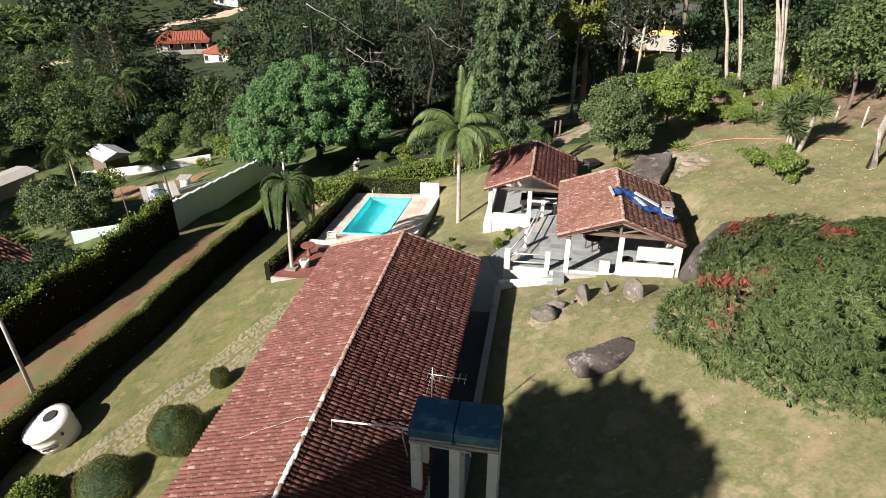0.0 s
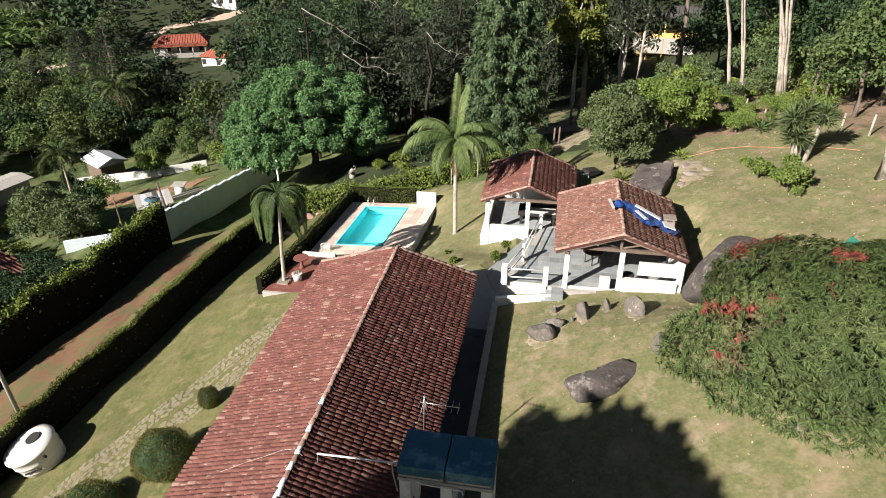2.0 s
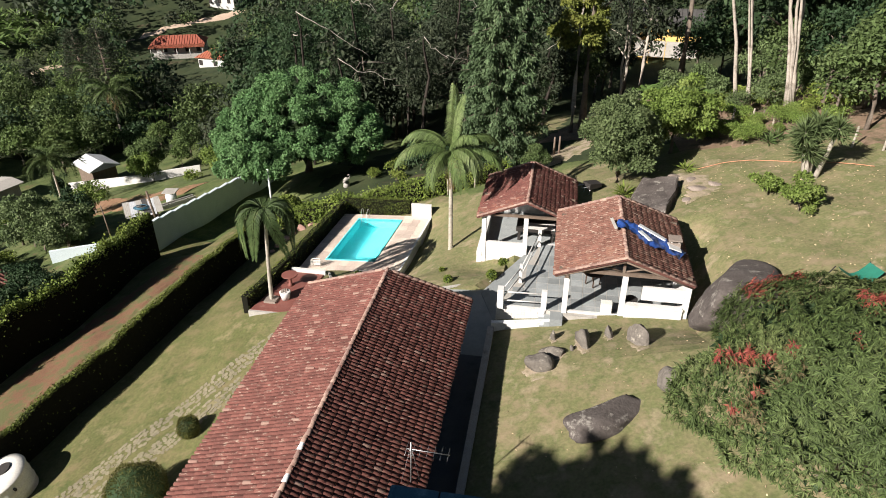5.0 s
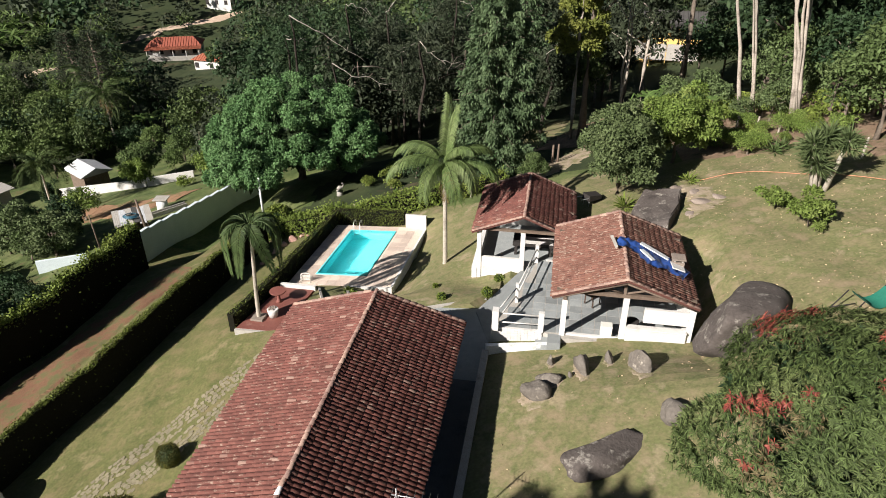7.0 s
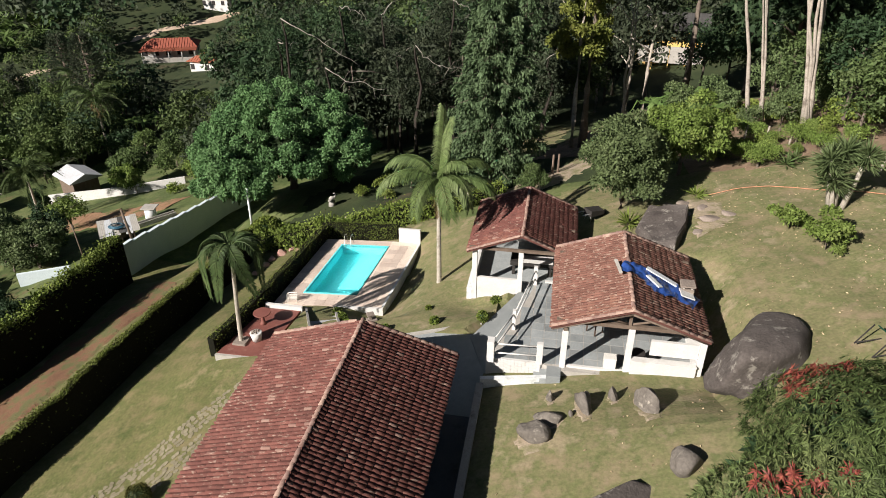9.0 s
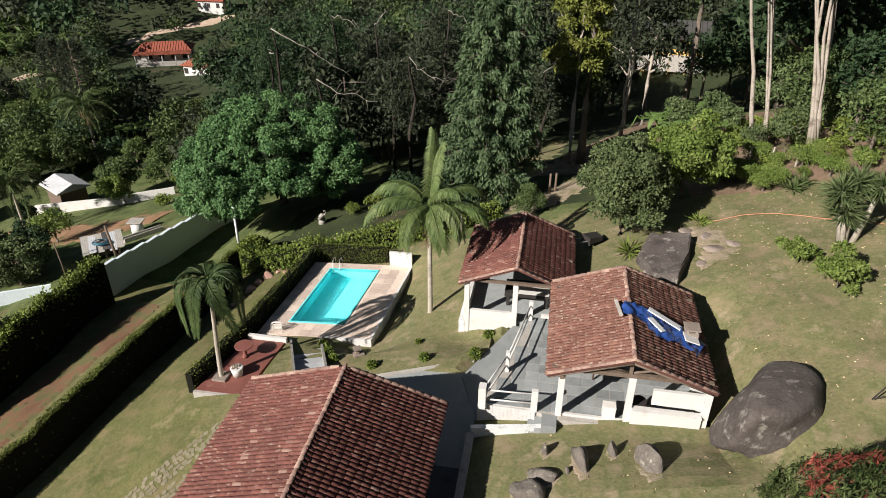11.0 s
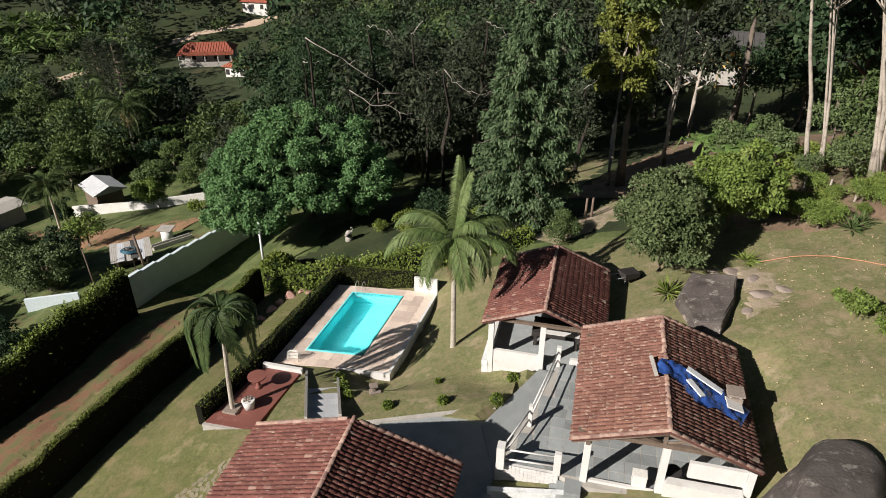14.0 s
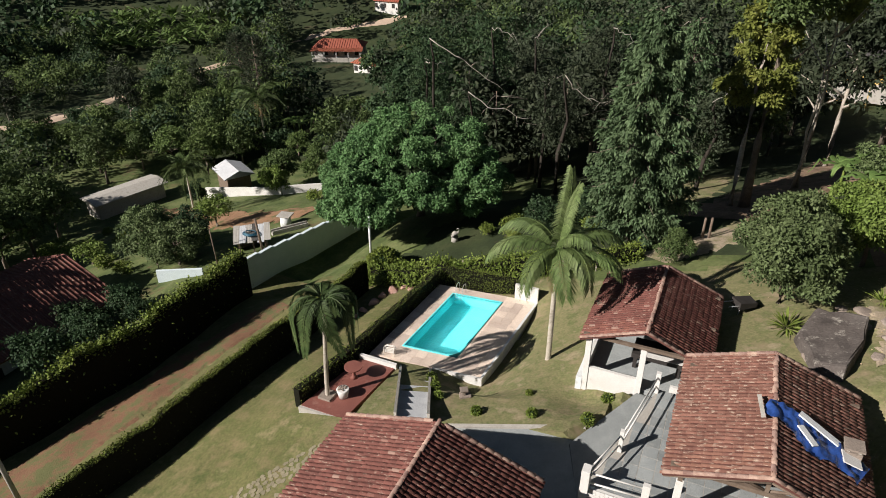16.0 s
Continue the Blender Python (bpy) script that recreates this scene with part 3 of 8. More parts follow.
def roof(parent, half, length, eave, ridge, mat, near_first, own=150, seed=1, white_to=0.0):
    """A double-pitched roof of barrel tiles. Local x across, y along the ridge, ridge at x = 0, y from 0 to length."""
    rng = np.random.default_rng(seed)
    rise = ridge - eave
    run = math.hypot(half, rise)
    tilt = math.atan2(rise, half)
    tv, tf = tile_shape()
    tile_me = mesh_of("tile", tv.tolist(), tf, mat, False)
    body = bmesh.new()
    for s in (1, -1):
        pts = [(0, ridge), (s * half, eave), (s * half, eave - 0.09), (0, ridge - 0.09)]
        a = [body.verts.new((p[0], 0.03, p[1])) for p in pts]
        b = [body.verts.new((p[0], length - 0.03, p[1])) for p in pts]
        for k in range(4):
            body.faces.new((a[k], a[(k + 1) % 4], b[(k + 1) % 4], b[k]))
        body.faces.new(a[::-1])
        body.faces.new(b)
    bmesh.ops.recalc_face_normals(body, faces=body.faces)
    slab = part("roof", body, UNDER, parent, "clay barrel tile roof with pale lichen")
    columns = int(length / COLUMN)
    gap = length / columns
    courses = int((run + 0.1) / COURSE) + 1
    places = []
    for s in (1, -1):
        for c in range(columns):
            for k in range(courses):
                d = run + 0.06 - k * COURSE * (run + 0.06) / (courses * COURSE - 0.02)
                d -= rng.normal(0, 0.012)
                if d < 0.25:
                    continue
                y = (c + 0.5) * gap + rng.normal(0, 0.008)
                # lower end at distance d from the ridge, barrel axis running up the slope
                m = Matrix.Translation((s * d * math.cos(tilt), y, ridge - d * math.sin(tilt) + 0.012 + rng.normal(0, 0.005))) @ Matrix.Rotation(math.pi if s > 0 else 0, 4, "Z") @ Matrix.Rotation(-tilt + 0.045 + rng.normal(0, 0.012), 4, "Y") @ Matrix.Rotation(rng.normal(0, 0.025), 4, "Z")
                places.append((y, m))
    places.sort(key=lambda q: near_first * q[0])
    vs, fs = [], []
    for n, (y, m) in enumerate(places):
        if n < own:
            ob = new("tile", tile_me)
            ob.parent = slab
            ob.matrix_local = m
        else:
            base = len(vs) * len(tv)
            vs.append(tv @ np.array(m.to_3x3()).T + np.array(m.translation))
            fs += [tuple(base + q for q in face) for face in tf]
    rest = new("tiles", mesh_of("tiles", np.concatenate(vs).tolist(), fs, mat, False))
    rest.parent = slab
    rest["kind"] = "stuff"
    # ridge and verge caps
    cap_me = mesh_of("ridge_tile", (tv * np.array([1.0, 1.2, 1.15])).tolist(), tf, RIDGE, False)
    white_me = mesh_of("ridge_tile", (tv * np.array([1.0, 1.2, 1.15])).tolist(), tf, WHITE_WALL, False)
    k = 0
    y = 0.0
    while y < length - 0.3:
        ob = new("ridge_tile", white_me if y < white_to and rng.random() < 0.6 else cap_me)
        ob.parent = slab
        ob.matrix_local = Matrix.Translation((rng.normal(0, 0.01), y, ridge + 0.035)) @ Matrix.Rotation(math.pi / 2, 4, "Z") @ Matrix.Rotation(0.05, 4, "Y")
        y += 0.325
    for end in (0.0, length):
        for s in (1, -1):
            d = run
            while d > 0.3:
                ob = new("verge_tile", cap_me)
                ob.parent = slab
                ob.matrix_local = Matrix.Translation((s * d * math.cos(tilt), end + (0.06 if end == 0 else -0.06), ridge - d * math.sin(tilt) + 0.06)) @ Matrix.Rotation(math.pi if s > 0 else 0, 4, "Z") @ Matrix.Rotation(-tilt + 0.05, 4, "Y")
                d -= 0.325
    return slab


# ---- main house ----
def main_house():
    t = thing_uv("main_house", -7.1, 6.0, 0.0, "long single-storey white house under an old red clay tile roof", "house")
    L = 22.75
    for name, bm in (("wall", box(3.05, 3.25, 0.5, L - 0.55, -0.3, 3.22)), ("wall", box(-3.25, -3.05, 0.5, L - 0.55, -2.2, 3.22)), ("wall", box(-3.05, 3.05, L - 0.75, L - 0.55, -0.9, 3.2)), ("wall", box(-3.05, 3.05, 0.5, 0.7, -1.5, 3.2))):
        part(name, bm, WHITE, t)
    for y in (L - 0.74, 0.52):
        bm = bmesh.new()
        a = [bm.verts.new(p) for p in ((-3.05, y, 3.2), (3.05, y, 3.2), (0, y, 4.1))]
        b = [bm.verts.new((p.co.x, y + 0.16, p.co.z)) for p in a]
        bm.faces.new(a)
        bm.faces.new(b[::-1])
        for k in range(3):
            bm.faces.new((a[k], a[(k + 1) % 3], b[(k + 1) % 3], b[k]))
        bmesh.ops.recalc_face_normals(bm, faces=bm.faces)
        part("gable", bm, WHITE, t)
    for y in (4.5, 9.0, 13.5, 18.0):
        w = part("window", box(3.24, 3.29, y, y + 1.3, 1.1, 2.2), DARK_WOOD, t)
        part("sill", box(3.25, 3.36, y - 0.1, y + 1.4, 1.02, 1.095), CONCRETE, w)
    roof(t, 4.0, L, 3.05, 4.28, TILE, 1, 300, 11, 12.0)
    return t


main_house()


# ---- barbecue pavilion on its paved terrace ----
def pavilion():
    t = thing_uv("barbecue_pavilion", 3.69, 29.45, 2.1, "open white barbecue pavilion under a patched clay tile roof", "pavilion")
    for x in (-2.5, 0.12, 2.95):
        part("column", box(x - 0.12, x + 0.12, 0.35, 0.6, -0.5, 2.30, 0.012), WHITE, t)
    for x in (-2.5, 2.95):
        part("column", box(x - 0.12, x + 0.12, 5.9, 6.15, -0.5, 2.30, 0.012), WHITE, t)
    part("wall", box(0.245, 2.82, 0.24, 0.56, -0.75, 0.80), WHITE, t, "white half wall below the serving counter")
    part("counter", box(0.245, 2.82, 0.18, 0.54, 0.802, 0.86, 0.012), WHITE, t)
    part("upper_wall", box(0.95, 2.82, 0.44, 0.58, 1.08, 1.78), WHITE, t)
    part("wall", box(2.92, 3.06, 0.61, 5.9, -0.3, 2.25), WHITE, t)
    part("wall", box(-2.3, 2.8, 5.98, 6.1, -0.3, 1.2), WHITE, t)
    part("low_wall", box(-2.38, -0.01, 0.42, 0.54, -0.6, 0.10), WHITE, t)
    part("beam", box(-2.9, 3.0, 0.38, 0.54, 2.30, 2.46), WOOD, t)
    part("beam", box(-2.9, 3.0, 5.92, 6.08, 2.30, 2.46), WOOD, t)
    part("wall_plate", box(-2.6, -2.44, 0.1, 6.5, 2.1, 2.24), WOOD, t)
    part("king_post", box(-0.06, 0.06, 0.40, 0.52, 2.46, 3.22), WOOD, t)
    for s in (1, -1):
        part("strut", tube((s * 0.1, 0.46, 2.5), (s * 1.4, 0.46, 2.86), 0.05, None, 6), WOOD, t)
        for y in (0.1, 1.6, 3.1, 4.6, 6.2):
            part("rafter", tube((0, y, 3.20), (s * 3.05, y, 2.14), 0.05, None, 4), WOOD, t)
    roof(t, 3.1, 6.75, 2.28, 3.40, TILE_OLD, 1, 170, 12)
    return t


def chimney_and_tarp():
    t = thing_uv("chimney", 6.15, 32.45, 4.3, "weathered square barbecue chimney beside the eave", "chimney")
    part("stack", box(-0.26, 0.26, -0.26, 0.26, -0.6, 0.75, 0.02), PALE_ROCK, t)
    part("cap", box(-0.30, 0.30, -0.30, 0.30, 0.86, 0.93, 0.01), PALE_ROCK, t)
    for sx in (-0.17, 0.17):
        for sy in (-0.17, 0.17):
            part("cap_leg", box(sx - 0.04, sx + 0.04, sy - 0.04, sy + 0.04, 0.75, 0.86), CONCRETE, t)
    # crumpled sheet lying on the slope
    rng = np.random.default_rng(21)
    me_v, me_f = [], []
    n, k = 60, 16
    slope = 1.12 / 3.2
    for i in range(n + 1):
        s = i / n
        cx, cy = -0.30 + 3.12 * s, 3.35 - 1.15 * s + 0.10 * math.sin(s * 9)
        wide = 0.30 + 0.07 * math.sin(s * 14) + 0.30 * math.sin(min(1.0, s * 1.15) * 2.4)
        for j in range(k + 1):
            w = (j / k - 0.5) * 2 * wide
            x, y = cx + w * 0.45, cy + w
            fold = 0.10 * noise.noise(Vector((x * 2.6, y * 2.6, 1.0))) + 0.09 * noise.noise(Vector((x * 6, y * 3, 7.0))) + 0.008 * rng.normal()
            z = 3.40 - abs(x) * slope + 0.215 + fold
            me_v.append((x, y, z))
    for i in range(n):
        for j in range(k):
            a = i * (k + 1) + j
            me_f.append((a, a + 1, a + k + 2, a + k + 1))
    x, y = xy(3.65, 29.4)
    ob = new("tarpaulin", mesh_of("tarpaulin", me_v, me_f, BLUE_TARP, False))
    ob.matrix_world = pose(x, y, 2.1, 0, 0, TURN)
    tagged(ob, "crumpled blue tarpaulin weighed down on the pavilion roof", "tarpaulin")
    for cx, cy, w, l, turn, mat in ((2.45, 2.62, 0.62, 0.55, 5, WHITE), (1.05, 2.62, 0.26, 0.8, 40, WHITE_WALL), (1.45, 3.30, 0.30, 1.45, 68, WHITE_WALL), (-0.42, 3.25, 0.14, 1.2, 8, CONCRETE)):
        b = new("board", None)
        b.matrix_world = Matrix.Translation((*xy(3.65 + cx, 29.4 + cy), 2.1 + 3.40 - abs(cx) * slope + 0.30)) @ pose(0, 0, 0, 0, 0, TURN) @ Matrix.Rotation(math.atan(slope) if cx > 0 else -math.atan(slope), 4, "Y") @ Matrix.Rotation(radians(turn), 4, "Z")
        tagged(b, "pale board weighing down the tarpaulin on the roof", "board", "boards on the roof")
        part("sheet", box(-w / 2, w / 2, -l / 2, l / 2, -0.03, 0.02, 0.008), mat, b)


pavilion()
chimney_and_tarp()


# ---- games kiosk ----
def kiosk():
    t = thing_uv("games_kiosk", -1.15, 37.3, 0.75, "open white games kiosk with low walls and a clay tile roof", "pavilion")
    part("floor", box(-2.55, 2.5, 0.43, 6.0, -0.5, 0.0), SLATE, t, "grey paved floor")
    for x, y in ((-2.45, 0.35), (0.0, 0.35), (2.45, 0.35), (-2.45, 5.8), (2.45, 5.8), (0.0, 5.8)):
        part("column", box(x - 0.13, x + 0.13, y - 0.13, y + 0.13, -0.9, 2.32, 0.012), WHITE, t)
    part("low_wall", box(-2.32, -0.13, 0.26, 0.42, -1.3, 0.62), WHITE, t)
    part("low_wall", box(-2.56, -2.40, 0.48, 5.67, -1.6, 0.62), WHITE, t)
    part("plinth", box(-2.85, -2.561, 0.2, 5.9, -1.8, -0.1), WHITE_WALL, t)
    part("wall", box(-2.32, 2.32, 5.72, 5.88, -0.5, 2.32), WHITE, t)
    part("wall", box(2.40, 2.54, 2.2, 5.67, -0.5, 2.32), WHITE, t)
    part("low_wall", box(1.35, 2.3, 0.26, 0.42, -0.8, 0.7), WHITE, t)
    for y in (0.35, 3.0, 5.8):
        part("beam", box(-2.75, 2.75, y - 0.08, y + 0.08, 2.322, 2.46), WOOD, t)
    roof(t, 2.85, 6.3, 2.28, 3.42, TILE, 1, 130, 13)
    p = thing_uv("pool_table", -0.6, 39.8, 0.75, "dark pool table with a pale cover thrown over it", "pool table")
    part("bed", box(-1.2, 1.2, -0.7, 0.7, 0.62, 0.86, 0.03), DARK, p)
    for x in (-1.0, 1.0):
        for y in (-0.55, 0.55):
            part("leg", box(x - 0.09, x + 0.09, y - 0.09, y + 0.09, 0, 0.62, 0.015), DARK, p)
    part("cover", box(-0.75, 1.15, -0.72, 0.1, 0.862, 0.885, 0.008), WHITE, p, "pale cloth cover")
    return t


kiosk()


# ---- terrace, tile wall, steps, railings ----
def paving():
    ob = new("terrace", None)
    ob.matrix_world = pose(*xy(0, 0), 0, 0, 0, TURN)
    tagged(ob, "raised terrace paved with grey slate flags", "terrace", kind="structure")
    part("slab", prism([(-2.0, 29.95), (0.3, 29.95), (0.95, 29.6), (7.0, 29.72), (7.0, 36.4), (-0.25, 36.4), (-0.55, 35.0)], -0.2, 2.085), CONCRETE, ob)
    rng = np.random.default_rng(8)
    me = mesh_of("flagstone", *box_data(0.56, 0.56, 0.03), SLATE)
    for i in range(16):
        for j in range(11):
            u, v = -1.7 + i * 0.585, 30.25 + j * 0.585
            if u < -1.75 + (v - 29.7) * 0.22 + 0.2 or u > 6.9 or (u > 0.9 and v < 29.9):
                continue
            f = new("flagstone", me)
            f.parent = ob
            f.location = (u, v, 2.063 + rng.uniform(-0.003, 0.004))
    ramp = new("ramp", None)
    ramp.matrix_world = pose(*xy(0, 0), 0, 0, 0, TURN)
    tagged(ramp, "grey paved ramp rising beside the terrace railing", "ramp", kind="structure")
    part("slab", prism([(-3.2, 33.4), (-2.05, 30.3), (-0.35, 36.9), (1.2, 37.25), (-1.15, 37.4)], -0.6, [0.45, 0.5, 0.76, 0.752, 0.74]), SLATE, ramp)
    path = new("garden_path", None)
    path.matrix_world = pose(*xy(0, 0), 0, 0, 0, TURN)
    tagged(path, "shaded grey paved path round the end of the house", "path", kind="structure")
    part("slab", prism([(-8.5, 28.0), (-2.05, 28.0), (-2.05, 30.3), (-3.2, 33.35), (-2.9, 34.35), (-8.4, 32.55)], -1.5, [-0.02, 0.40, 0.49, 0.44, 0.50, -0.02]), SLATE, path)
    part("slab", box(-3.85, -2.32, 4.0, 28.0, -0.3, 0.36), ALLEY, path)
    part("kerb", prism([(-8.5, 32.5), (-2.75, 34.4), (-2.85, 34.58), (-8.6, 32.68)], -1.0, [0.06, 0.58, 0.58, 0.06]), CONCRETE, path)
    w = new("retaining_wall", None)
    w.matrix_world = pose(*xy(0, 0), 0, 0, 0, TURN)
    tagged(w, "low concrete retaining wall between alley and lawn", "wall", kind="structure")
    part("wall", prism([(-2.32, 3.0), (-2.02, 3.0), (-2.02, 28.85), (-2.32, 28.85)], -0.5, [0.62, 0.62, 1.55, 1.55]), CONCRETE, w)
    part("kerb", prism([(-2.15, 28.86), (0.85, 29.25), (0.82, 29.45), (-2.2, 29.06)], 0.2, [1.75, 1.95, 1.95, 1.75]), WHITE_WALL, w, "white kerb along the steps")
    s = thing_uv("terrace_steps", -1.6, 29.45, 0.3, "short grey flight climbing along a white tiled wall", "steps")
    for k in range(9):
        part("step", box(k * 0.27, (k + 1) * 0.27 if k < 8 else 2.75, -0.30, 0.38, -0.4, 0.2 + k * 0.2, 0.01), SLATE, s)
    tw = new("tiled_wall", None)
    tw.matrix_world = pose(*xy(0, 0), 0, 0, 0, TURN)
    tagged(tw, "white glazed tile wall below the terrace railing", "wall", kind="structure")
    part("wall", box(-2.05, 0.30, 29.86, 30.02, 0.0, 2.12), WHITE, tw)
    tile = mesh_of("tile", *box_data(0.142, 0.012, 0.142), WHITE)
    for i in range(15):
        for j in range(8):
            f = new("tile", tile)
            f.parent = tw
            f.location = (-1.97 + i * 0.155, 29.851, 0.93 + j * 0.155)


def box_data(a, b, h):
    bm = box(-a / 2, a / 2, -b / 2, b / 2, 0, h)
    bm.verts.ensure_lookup_table()
    v = [tuple(q.co) for q in bm.verts]
    f = [tuple(q.index for q in face.verts) for face in bm.faces]
    bm.free()
    return v, f


paving()


def railing():
    posts = [(-1.85, 29.85, 0.30, 0.42), (-1.05, 32.2, 0.16, 0.2), (-0.30, 36.2, 0.2, 0.2), (0.22, 29.95, 0.26, 0.2)]
    t = thing_uv("terrace_railing", 0, 0, 2.08, "white railing with masonry posts and two pipe rails", "railing")
    for u, v, a, b in posts:
        part("post", box(u - a / 2, u + a / 2, v - b / 2, v + b / 2, 0, 1.06, 0.015), WHITE, t)
    for (a, b) in ((0, 1), (1, 2), (0, 3)):
        for h in (0.38, 0.86):
            part("rail", tube((posts[a][0], posts[a][1], h), (posts[b][0], posts[b][1], h), 0.035), WHITE, t)


railing()


# ---- swimming pool ----
def pool():
    u0, u1, v0, v1, top, cut = -14.19, -11.08, 39.33, 45.37, -1.9, 0.42

    def skew(a, b):
        """The pool lies a little out of square with the house."""
        return a + 0.07 * (b - 39.2), b + 0.095 * (a + 12.5)

    def bend(bm):
        for q in bm.verts:
            q.co.x, q.co.y = skew(q.co.x, q.co.y)
        return bm

    t = new("swimming_pool", None)
    t.matrix_world = pose(*xy(0, 0), 0, 0, 0, TURN)
    tagged(t, "small turquoise swimming pool with a pink stone surround", "swimming pool", kind="structure")
    outline = [(u0, v0), (u1 - cut, v0), (u1, v0 + cut), (u1, v1), (u0, v1)]
    bm = bmesh.new()
    hi = [bm.verts.new((*p, top + 0.02)) for p in outline]
    lo = [bm.verts.new((*p, -3.15)) for p in outline]
    n = len(outline)
    for k in range(n):
        bm.faces.new((hi[k], hi[(k + 1) % n], lo[(k + 1) % n], lo[k]))
    bm.faces.new(lo)
    part("basin", bend(bm), POOL_BLUE, t)
    bm = bmesh.new()
    big = [(u0 - 0.09, v0 - 0.09), (u1 - cut + 0.05, v0 - 0.09), (u1 + 0.09, v0 + cut - 0.05), (u1 + 0.09, v1 + 0.09), (u0 - 0.09, v1 + 0.09)]
    a = [bm.verts.new((*p, top + 0.035)) for p in outline]
    b = [bm.verts.new((*p, top + 0.035)) for p in big]
    c = [bm.verts.new((*p, top - 0.05)) for p in big]
    d = [bm.verts.new((*p, top - 0.15)) for p in outline]
    for k in range(n):
        q = (k + 1) % n
        bm.faces.new((a[k], b[k], b[q], a[q]))
        bm.faces.new((b[k], c[k], c[q], b[q]))
        bm.faces.new((d[k], a[k], a[q], d[q]))
    bmesh.ops.recalc_face_normals(bm, faces=bm.faces)
    part("rim", bend(bm), POOL_BLUE, t, "pale blue moulded rim")
    bm = bmesh.new()
    bm.faces.new([bm.verts.new((*p, top - 0.10)) for p in outline])
    w = part("water", bend(bm), WATER, t, "clear turquoise water")
    w.visible_shadow = False
    # paved surround: bed and separate flags
    U0, U1, V0, V1 = -15.55, -9.09, 37.98, 46.2
    for r in ((U0, u0 - 0.1, V0, V1), (u1 + 0.1, U1, V0, V1), (u0 - 0.1, u1 + 0.1, V0, v0 - 0.1), (u0 - 0.1, u1 + 0.1, v1 + 0.1, V1)):
        part("bed", bend(box(*r, -3.6, top - 0.012)), STONE_DECK, t)
    part("edge_wall", bend(box(U1, U1 + 0.14, V0, V1, -3.6, top + 0.05)), WHITE_WALL, t, "white kerb round the pool terrace")
    part("edge_wall", bend(box(-11.75, U1 + 0.14, V0 - 0.142, V0 - 0.002, -3.6, top + 0.05)), WHITE, t, "white kerb round the pool terrace")
    rng = np.random.default_rng(4)
    flag = mesh_of("flagstone", *box_data(0.575, 0.575, 0.035), STONE_DECK)
    for i in range(11):
        for j in range(14):
            u, v = U0 + 0.31 + i * 0.588, V0 + 0.31 + j * 0.588
            if u + 0.29 > U1 or v + 0.29 > V1 or (u0 - 0.38 < u < u1 + 0.38 and v0 - 0.38 < v < v1 + 0.38):
                continue
            f = new("flagstone", flag)
            f.parent = t
            f.location = (*skew(u, v), top - 0.041 + rng.uniform(0, 0.005))
            f.rotation_euler = (0, 0, 0.012)
    wl = thing_uv("pool_wall", -9.27, 46.5, top, "short white wall at the end of the pool terrace", "wall")
    part("wall", box(-0.76, 0.76, -0.1, 0.1, -1.2, 1.0, 0.02), WHITE, wl)
    lad = thing_uv("pool_ladder", -13.35, 45.3, top, "chrome pool ladder with two curved rails", "ladder")
    for x in (-0.22, 0.22):
        bm = bmesh.new()
        put_limb(bm, [(x, 0.45, 0), (x, 0.45, 0.5), (x, 0.35, 0.68), (x, 0.1, 0.74), (x, -0.12, 0.6), (x, -0.16, 0.2), (x, -0.16, -0.7)], [0.022] * 7, 6)
        part("rail", bm, METAL, lad)
    for z in (-0.2, -0.45):
        part("rung", tube((-0.22, -0.16, z), (0.22, -0.16, z), 0.02), METAL, lad)


pool()


